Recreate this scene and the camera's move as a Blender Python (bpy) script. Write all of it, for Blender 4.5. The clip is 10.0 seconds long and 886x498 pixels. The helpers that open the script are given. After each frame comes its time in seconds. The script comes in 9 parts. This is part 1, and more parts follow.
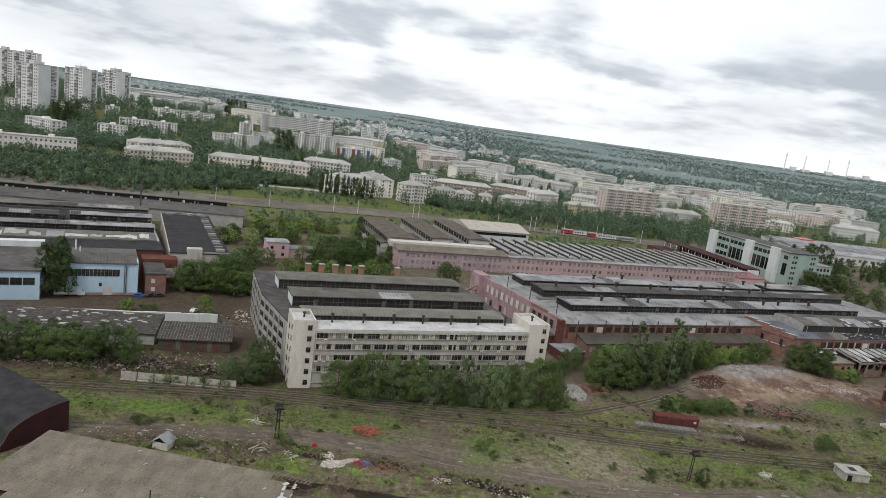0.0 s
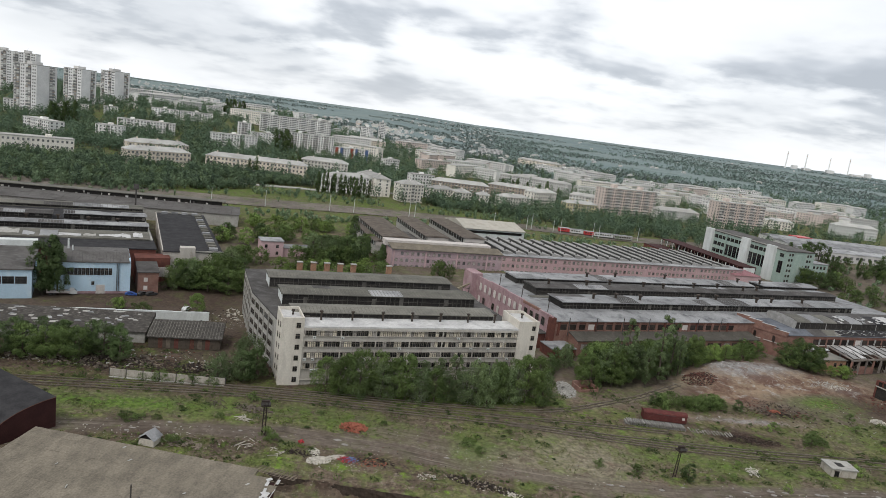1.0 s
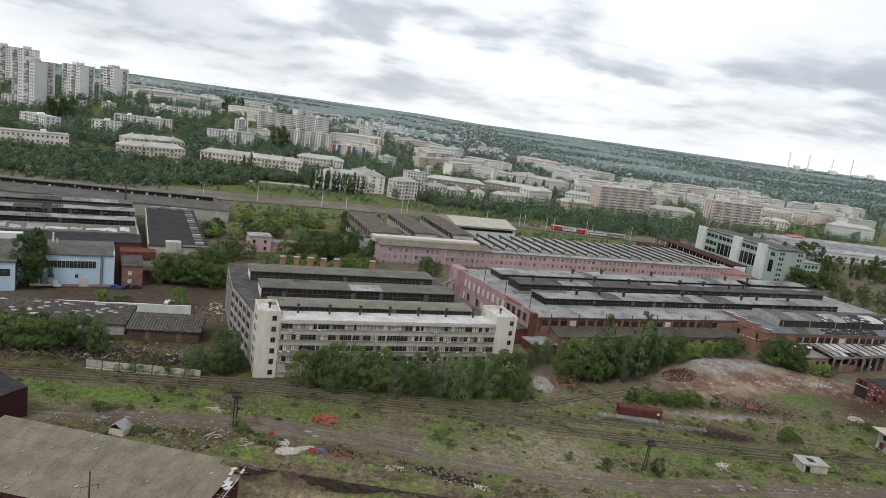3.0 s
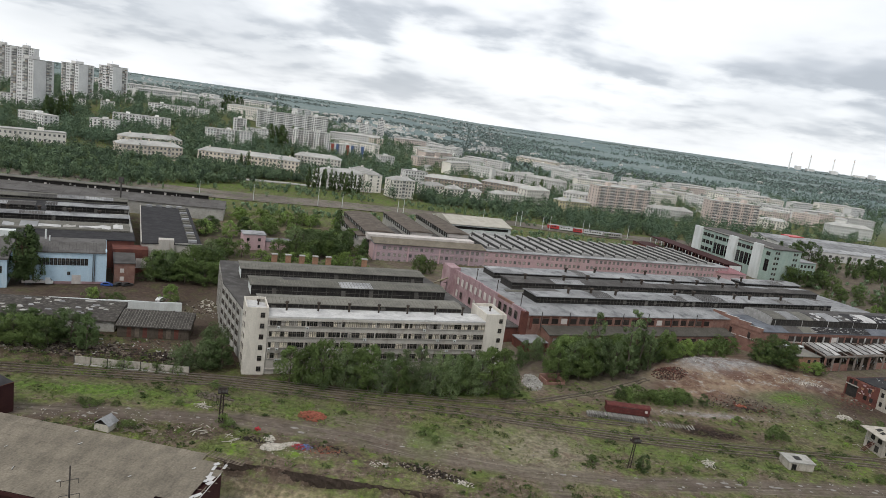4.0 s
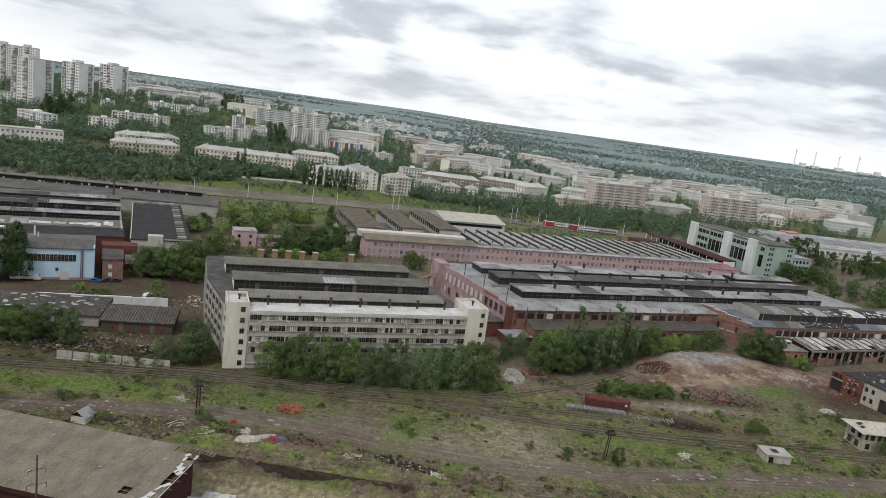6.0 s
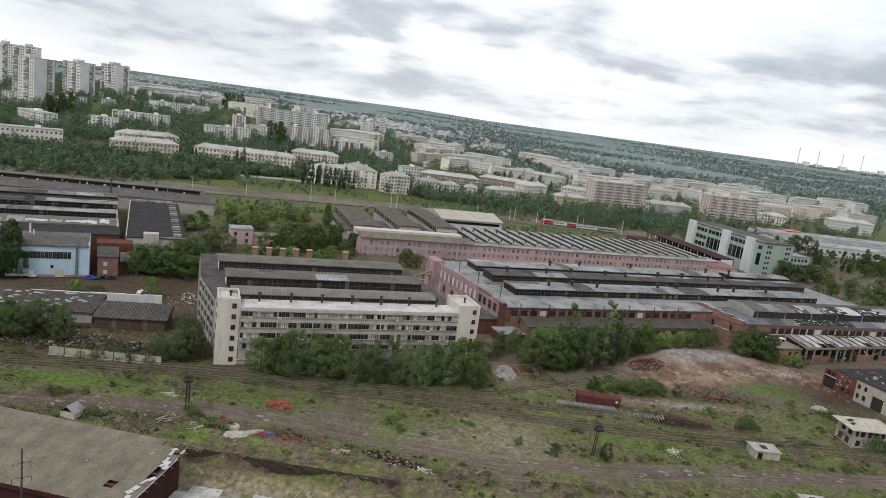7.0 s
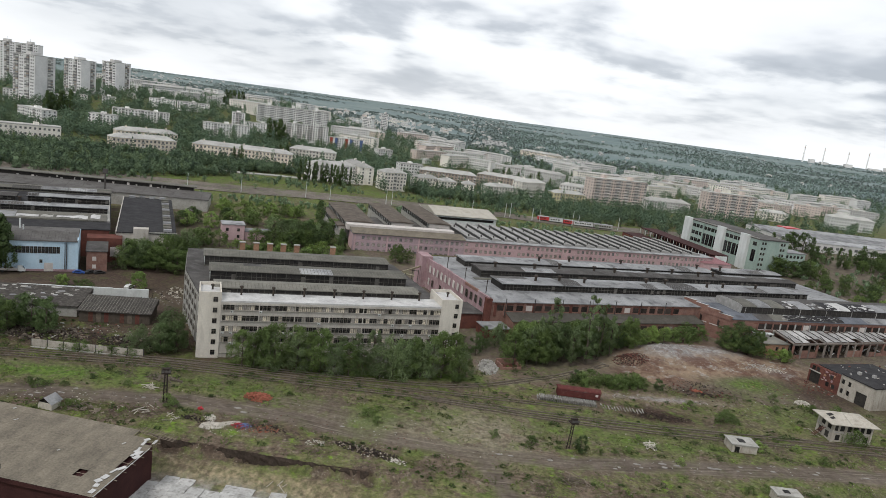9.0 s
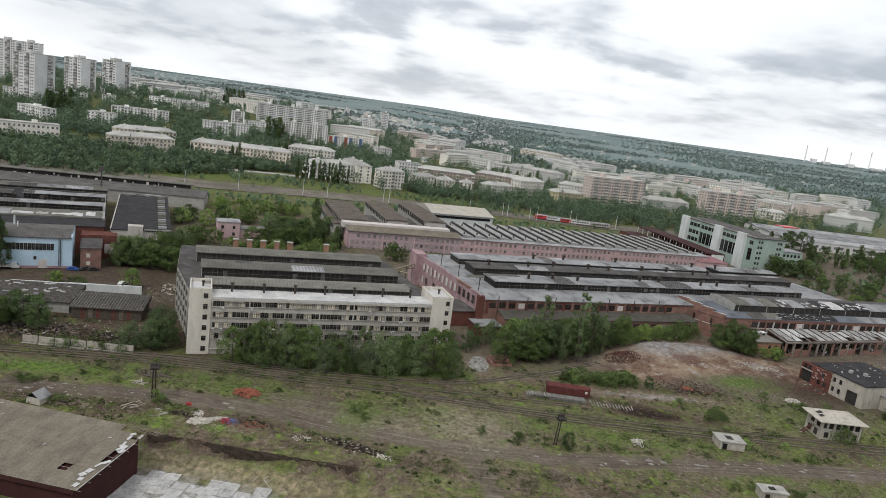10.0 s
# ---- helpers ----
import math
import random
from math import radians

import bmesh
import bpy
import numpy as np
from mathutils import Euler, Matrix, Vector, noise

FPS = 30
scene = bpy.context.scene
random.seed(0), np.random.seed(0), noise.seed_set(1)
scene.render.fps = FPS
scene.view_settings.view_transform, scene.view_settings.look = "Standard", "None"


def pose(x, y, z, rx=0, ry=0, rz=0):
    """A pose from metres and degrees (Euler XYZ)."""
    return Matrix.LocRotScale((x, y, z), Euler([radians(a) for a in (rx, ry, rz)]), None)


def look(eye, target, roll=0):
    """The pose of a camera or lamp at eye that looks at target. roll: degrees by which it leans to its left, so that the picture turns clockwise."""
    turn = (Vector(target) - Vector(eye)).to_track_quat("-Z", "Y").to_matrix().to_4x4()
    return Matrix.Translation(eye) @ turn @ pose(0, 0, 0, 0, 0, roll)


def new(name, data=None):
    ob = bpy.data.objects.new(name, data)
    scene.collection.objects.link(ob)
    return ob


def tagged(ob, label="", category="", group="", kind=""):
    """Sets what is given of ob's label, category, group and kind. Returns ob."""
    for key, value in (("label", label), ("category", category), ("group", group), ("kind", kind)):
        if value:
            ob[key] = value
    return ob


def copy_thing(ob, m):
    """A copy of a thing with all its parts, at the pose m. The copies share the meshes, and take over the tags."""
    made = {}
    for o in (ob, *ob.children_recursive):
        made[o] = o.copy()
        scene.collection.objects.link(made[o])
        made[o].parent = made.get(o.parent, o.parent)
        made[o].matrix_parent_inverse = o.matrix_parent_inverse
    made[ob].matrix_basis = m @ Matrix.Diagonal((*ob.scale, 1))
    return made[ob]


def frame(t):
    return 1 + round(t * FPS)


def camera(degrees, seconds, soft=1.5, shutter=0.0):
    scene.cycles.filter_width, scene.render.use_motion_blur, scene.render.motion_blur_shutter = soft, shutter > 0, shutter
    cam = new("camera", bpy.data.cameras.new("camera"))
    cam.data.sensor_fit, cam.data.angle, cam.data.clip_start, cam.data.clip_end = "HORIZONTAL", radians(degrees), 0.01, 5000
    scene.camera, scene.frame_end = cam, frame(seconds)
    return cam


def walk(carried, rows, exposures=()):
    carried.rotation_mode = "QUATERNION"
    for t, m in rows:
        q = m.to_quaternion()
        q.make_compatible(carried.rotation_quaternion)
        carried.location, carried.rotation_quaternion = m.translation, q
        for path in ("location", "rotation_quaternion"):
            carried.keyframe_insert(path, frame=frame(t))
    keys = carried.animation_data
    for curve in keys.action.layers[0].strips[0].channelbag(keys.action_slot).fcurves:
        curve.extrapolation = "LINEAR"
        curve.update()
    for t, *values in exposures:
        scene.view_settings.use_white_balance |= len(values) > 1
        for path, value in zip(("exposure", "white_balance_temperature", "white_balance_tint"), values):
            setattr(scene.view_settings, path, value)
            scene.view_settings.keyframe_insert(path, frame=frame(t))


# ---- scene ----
cam = camera(66.0, 10.0, soft=0.65)
PATH = [
    (0, (-1.309, 1.545, 79.867), (3.41, 984.33, -104.80), 7.784),
    (0.5, (0.695, 1.285, 79.849), (4.39, 983.97, -105.39), 7.729),
    (1, (2.646, 0.962, 79.832), (5.00, 983.61, -105.64), 7.600),
    (1.5, (4.712, 0.666, 79.748), (6.02, 983.18, -106.45), 7.638),
    (2, (6.621, 0.406, 79.712), (7.05, 982.85, -106.83), 7.735),
    (2.5, (8.590, 0.145, 79.784), (8.26, 982.47, -107.40), 7.838),
    (4, (14.327, -0.542, 79.821), (11.22, 981.53, -108.67), 7.993),
    (4.5, (16.426, -0.836, 79.799), (11.78, 981.12, -109.25), 8.005),
    (5, (18.247, -1.076, 79.883), (12.10, 980.71, -110.00), 7.954),
    (5.5, (20.073, -1.291, 79.940), (12.00, 980.26, -111.08), 7.844),
    (7, (25.665, -2.050, 79.776), (11.23, 978.94, -113.75), 7.715),
    (7.5, (27.657, -2.364, 79.861), (10.86, 978.37, -114.79), 7.632),
    (8, (29.317, -2.531, 79.805), (11.30, 978.00, -115.75), 7.624),
    (8.5, (31.300, -2.698, 79.720), (11.49, 977.62, -116.72), 7.649),
    (9, (33.128, -2.884, 79.839), (11.63, 977.17, -117.73), 7.671),
    (9.5, (35.089, -3.091, 79.774), (11.79, 976.80, -118.40), 7.704),
    (10, (36.806, -3.346, 79.821), (12.62, 976.33, -119.31), 7.753),
]
walk(cam, [(t, look(eye, target, roll)) for t, eye, target, roll in PATH])

# ---- sky, sun, exposure ----
scene.view_settings.exposure = 0.0
world = bpy.data.worlds.new("overcast_sky")
scene.world = world
world.use_nodes = True
wn, wl = world.node_tree.nodes, world.node_tree.links
wn.clear()


def wnode(kind, **values):
    n = wn.new(kind)
    for k, v in values.items():
        n.inputs[k].default_value = v
    return n


w_out = wn.new("ShaderNodeOutputWorld")
sky = wn.new("ShaderNodeTexSky")
sky.sky_type, sky.sun_disc = "NISHITA", False
sky.sun_elevation, sky.sun_rotation = radians(52), radians(205)
w_co = wn.new("ShaderNodeTexCoord")
w_sep = wn.new("ShaderNodeSeparateXYZ")
wl.new(w_co.outputs["Generated"], w_sep.inputs[0])
w_up = wn.new("ShaderNodeMath")
w_up.operation = "MAXIMUM"
w_up.inputs[1].default_value = 0.0
wl.new(w_sep.outputs[2], w_up.inputs[0])


def cloud_layer(base, scale, detail, shift):
    """Noise on a flat cloud deck over the land; base sets how far the deck reaches down to the horizon."""
    low = wn.new("ShaderNodeMath")
    low.operation = "ADD"
    low.inputs[1].default_value = base
    wl.new(w_up.outputs[0], low.inputs[0])
    com = wn.new("ShaderNodeCombineXYZ")
    for i in (0, 1):
        div = wn.new("ShaderNodeMath")
        div.operation = "DIVIDE"
        wl.new(w_sep.outputs[i], div.inputs[0])
        wl.new(low.outputs[0], div.inputs[1])
        add = wn.new("ShaderNodeMath")
        add.operation = "ADD"
        add.inputs[1].default_value = shift[i]
        wl.new(div.outputs[0], add.inputs[0])
        wl.new(add.outputs[0], com.inputs[i])
    n = wnode("ShaderNodeTexNoise", Scale=scale, Detail=detail, Roughness=0.52, Distortion=0.12)
    wl.new(com.outputs[0], n.inputs["Vector"])
    return n.outputs["Fac"]


def w_range(value, lo, hi, out0=0.0, out1=1.0):
    r = wn.new("ShaderNodeMapRange")
    r.interpolation_type = "SMOOTHSTEP"
    for i, v in ((1, lo), (2, hi), (3, out0), (4, out1)):
        r.inputs[i].default_value = v
    wl.new(value, r.inputs[0])
    return r.outputs[0]


def w_math(op, p, q):
    m = wn.new("ShaderNodeMath")
    m.operation = op
    for i, v in enumerate((p, q)):
        if isinstance(v, float):
            m.inputs[i].default_value = v
        else:
            wl.new(v, m.inputs[i])
    return m.outputs[0]


# puffs with bright tops and grey flat bottoms, over a broad thin veil
DECK = (5.3, 2.9)
puff = w_range(cloud_layer(0.20, 1.35, 11.0, DECK), 0.42, 0.60)
under = w_range(cloud_layer(0.222, 1.35, 4.0, DECK), 0.38, 0.66)
veil = w_range(cloud_layer(0.30, 0.9, 6.0, (1.4, 6.1)), 0.36, 0.66)
shade = w_math("ADD", w_math("MULTIPLY", puff, under), w_math("MULTIPLY", veil, 0.42))
shade = w_math("MULTIPLY", shade, w_range(w_sep.outputs[2], -0.01, 0.085, 0.30, 1.0))
ramp = wn.new("ShaderNodeValToRGB")
els = ramp.color_ramp.elements
els[0].position, els[0].color = 0.0, (1.10, 1.13, 1.17, 1)
els[1].position, els[1].color = 1.0, (0.53, 0.57, 0.63, 1)
e = els.new(0.22)
e.color = (0.97, 1.00, 1.04, 1)
e = els.new(0.6)
e.color = (0.66, 0.70, 0.76, 1)
wl.new(shade, ramp.inputs[0])
bg_sky = wnode("ShaderNodeBackground", Strength=0.10)
bg_cloud = wnode("ShaderNodeBackground", Strength=1.0)
wl.new(sky.outputs[0], bg_sky.inputs[0])
wl.new(ramp.outputs[0], bg_cloud.inputs[0])
w_mix = wn.new("ShaderNodeMixShader")
w_mix.inputs[0].default_value = 0.92
wl.new(bg_sky.outputs[0], w_mix.inputs[1])
wl.new(bg_cloud.outputs[0], w_mix.inputs[2])
wl.new(w_mix.outputs[0], w_out.inputs[0])

sun_data = bpy.data.lights.new("sun", "SUN")
sun_data.energy, sun_data.angle, sun_data.color = 1.5, radians(12), (1.0, 0.975, 0.94)
sun = new("sun", sun_data)
sun.matrix_world = look((0, 0, 300), (120, 200, 0))

# ---- materials ----


def material(name, base, second=None, rough=0.85, scale=0.6, fine=6.0, mix=0.5, bump=0.15, metal=0.0, rand=0.0, stain=None, stain_amount=0.35, streak=1.0, spec=0.08):
    """A surface with broad blotches and fine grain, both in metres; streak < 1 draws the stains out downwards."""
    m = bpy.data.materials.new(name)
    m.use_nodes = True
    nt = m.node_tree
    N, L = nt.nodes, nt.links
    b = N["Principled BSDF"]
    b.inputs["Roughness"].default_value = rough
    b.inputs["Metallic"].default_value = metal
    b.inputs["Specular IOR Level"].default_value = spec
    geo = N.new("ShaderNodeNewGeometry")
    mp = N.new("ShaderNodeMapping")
    mp.inputs["Scale"].default_value = streak if isinstance(streak, tuple) else (1, 1, streak)
    L.new(geo.outputs["Position"], mp.inputs[0])
    broad = N.new("ShaderNodeTexNoise")
    broad.inputs["Scale"].default_value, broad.inputs["Detail"].default_value = scale, 5
    broad.inputs["Roughness"].default_value = 0.6
    L.new(mp.outputs[0], broad.inputs["Vector"])
    grain = N.new("ShaderNodeTexNoise")
    grain.inputs["Scale"].default_value, grain.inputs["Detail"].default_value = fine, 3
    L.new(geo.outputs["Position"], grain.inputs["Vector"])
    second = second or tuple(c * 0.72 for c in base)
    r1 = N.new("ShaderNodeMapRange")
    r1.inputs[1].default_value, r1.inputs[2].default_value = 0.35, 0.68
    L.new(broad.outputs["Fac"], r1.inputs[0])
    m1 = N.new("ShaderNodeMix")
    m1.data_type = "RGBA"
    m1.inputs[6].default_value, m1.inputs[7].default_value = (*base, 1), (*second, 1)
    L.new(r1.outputs[0], m1.inputs[0])
    last = m1.outputs[2]
    if stain:
        r2 = N.new("ShaderNodeMapRange")
        r2.inputs[1].default_value, r2.inputs[2].default_value = 0.52, 0.72
        st = N.new("ShaderNodeTexNoise")
        st.inputs["Scale"].default_value, st.inputs["Detail"].default_value = scale * 2.3, 6
        L.new(mp.outputs[0], st.inputs["Vector"])
        L.new(st.outputs["Fac"], r2.inputs[0])
        mul = N.new("ShaderNodeMath")
        mul.operation = "MULTIPLY"
        mul.inputs[1].default_value = stain_amount
        L.new(r2.outputs[0], mul.inputs[0])
        m3 = N.new("ShaderNodeMix")
        m3.data_type = "RGBA"
        m3.inputs[7].default_value = (*stain, 1)
        L.new(mul.outputs[0], m3.inputs[0])
        L.new(last, m3.inputs[6])
        last = m3.outputs[2]
    hsv = N.new("ShaderNodeHueSaturation")
    r3 = N.new("ShaderNodeMapRange")
    r3.inputs[1].default_value, r3.inputs[2].default_value = 0.3, 0.7
    r3.inputs[3].default_value, r3.inputs[4].default_value = 1 - mix * 0.35, 1 + mix * 0.35
    L.new(grain.outputs["Fac"], r3.inputs[0])
    L.new(r3.outputs[0], hsv.inputs["Value"])
    L.new(last, hsv.inputs["Color"])
    last = hsv.outputs[0]
    if rand:
        info = N.new("ShaderNodeObjectInfo")
        h2 = N.new("ShaderNodeHueSaturation")
        r4 = N.new("ShaderNodeMapRange")
        r4.inputs[3].default_value, r4.inputs[4].default_value = 1 - rand, 1 + rand
        L.new(info.outputs["Random"], r4.inputs[0])
        L.new(r4.outputs[0], h2.inputs["Value"])
        L.new(last, h2.inputs["Color"])
        last = h2.outputs[0]
    L.new(last, b.inputs["Base Color"])
    if bump:
        bp = N.new("ShaderNodeBump")
        bp.inputs["Strength"].default_value, bp.inputs["Distance"].default_value = bump, 0.08
        L.new(grain.outputs["Fac"], bp.inputs["Height"])
        L.new(bp.outputs[0], b.inputs["Normal"])
    return m


def glass(name, base, rough=0.12):
    """Window panes seen from outside: dark, shiny, each a little different."""
    m = material(name, base, tuple(c * 0.5 for c in base), rough=rough, scale=0.5, fine=2.0, bump=0.0, rand=0.45, spec=0.6)
    return m


def foliage(name, base, second, vary=0.28):
    m = bpy.data.materials.new(name)
    m.use_nodes = True
    N, L = m.node_tree.nodes, m.node_tree.links
    b = N["Principled BSDF"]
    b.inputs["Roughness"].default_value = 0.7
    b.inputs["Specular IOR Level"].default_value = 0.1
    thin = N.new("ShaderNodeBsdfTranslucent")
    both = N.new("ShaderNodeMixShader")
    both.inputs[0].default_value = 0.26
    L.new(b.outputs[0], both.inputs[1])
    L.new(thin.outputs[0], both.inputs[2])
    L.new(both.outputs[0], N["Material Output"].inputs["Surface"])
    geo = N.new("ShaderNodeNewGeometry")
    info = N.new("ShaderNodeObjectInfo")
    noi = N.new("ShaderNodeTexNoise")
    noi.inputs["Scale"].default_value, noi.inputs["Detail"].default_value = 0.09, 3
    L.new(geo.outputs["Position"], noi.inputs["Vector"])
    rr = N.new("ShaderNodeMapRange")
    rr.inputs[1].default_value, rr.inputs[2].default_value = 0.35, 0.65
    L.new(noi.outputs["Fac"], rr.inputs[0])
    mx = N.new("ShaderNodeMix")
    mx.data_type = "RGBA"
    mx.inputs[6].default_value, mx.inputs[7].default_value = (*base, 1), (*second, 1)
    L.new(rr.outputs[0], mx.inputs[0])
    h1 = N.new("ShaderNodeHueSaturation")
    r4 = N.new("ShaderNodeMapRange")
    r4.inputs[3].default_value, r4.inputs[4].default_value = 1 - vary, 1 + vary
    L.new(geo.outputs["Random Per Island"], r4.inputs[0])
    L.new(r4.outputs[0], h1.inputs["Value"])
    L.new(mx.outputs[2], h1.inputs["Color"])
    h2 = N.new("ShaderNodeHueSaturation")
    r5 = N.new("ShaderNodeMapRange")
    r5.inputs[3].default_value, r5.inputs[4].default_value = 0.72, 1.25
    L.new(info.outputs["Random"], r5.inputs[0])
    L.new(r5.outputs[0], h2.inputs["Value"])
    L.new(h1.outputs[0], h2.inputs["Color"])
    L.new(h2.outputs[0], b.inputs["Base Color"])
    L.new(h2.outputs[0], thin.inputs["Color"])
    return m


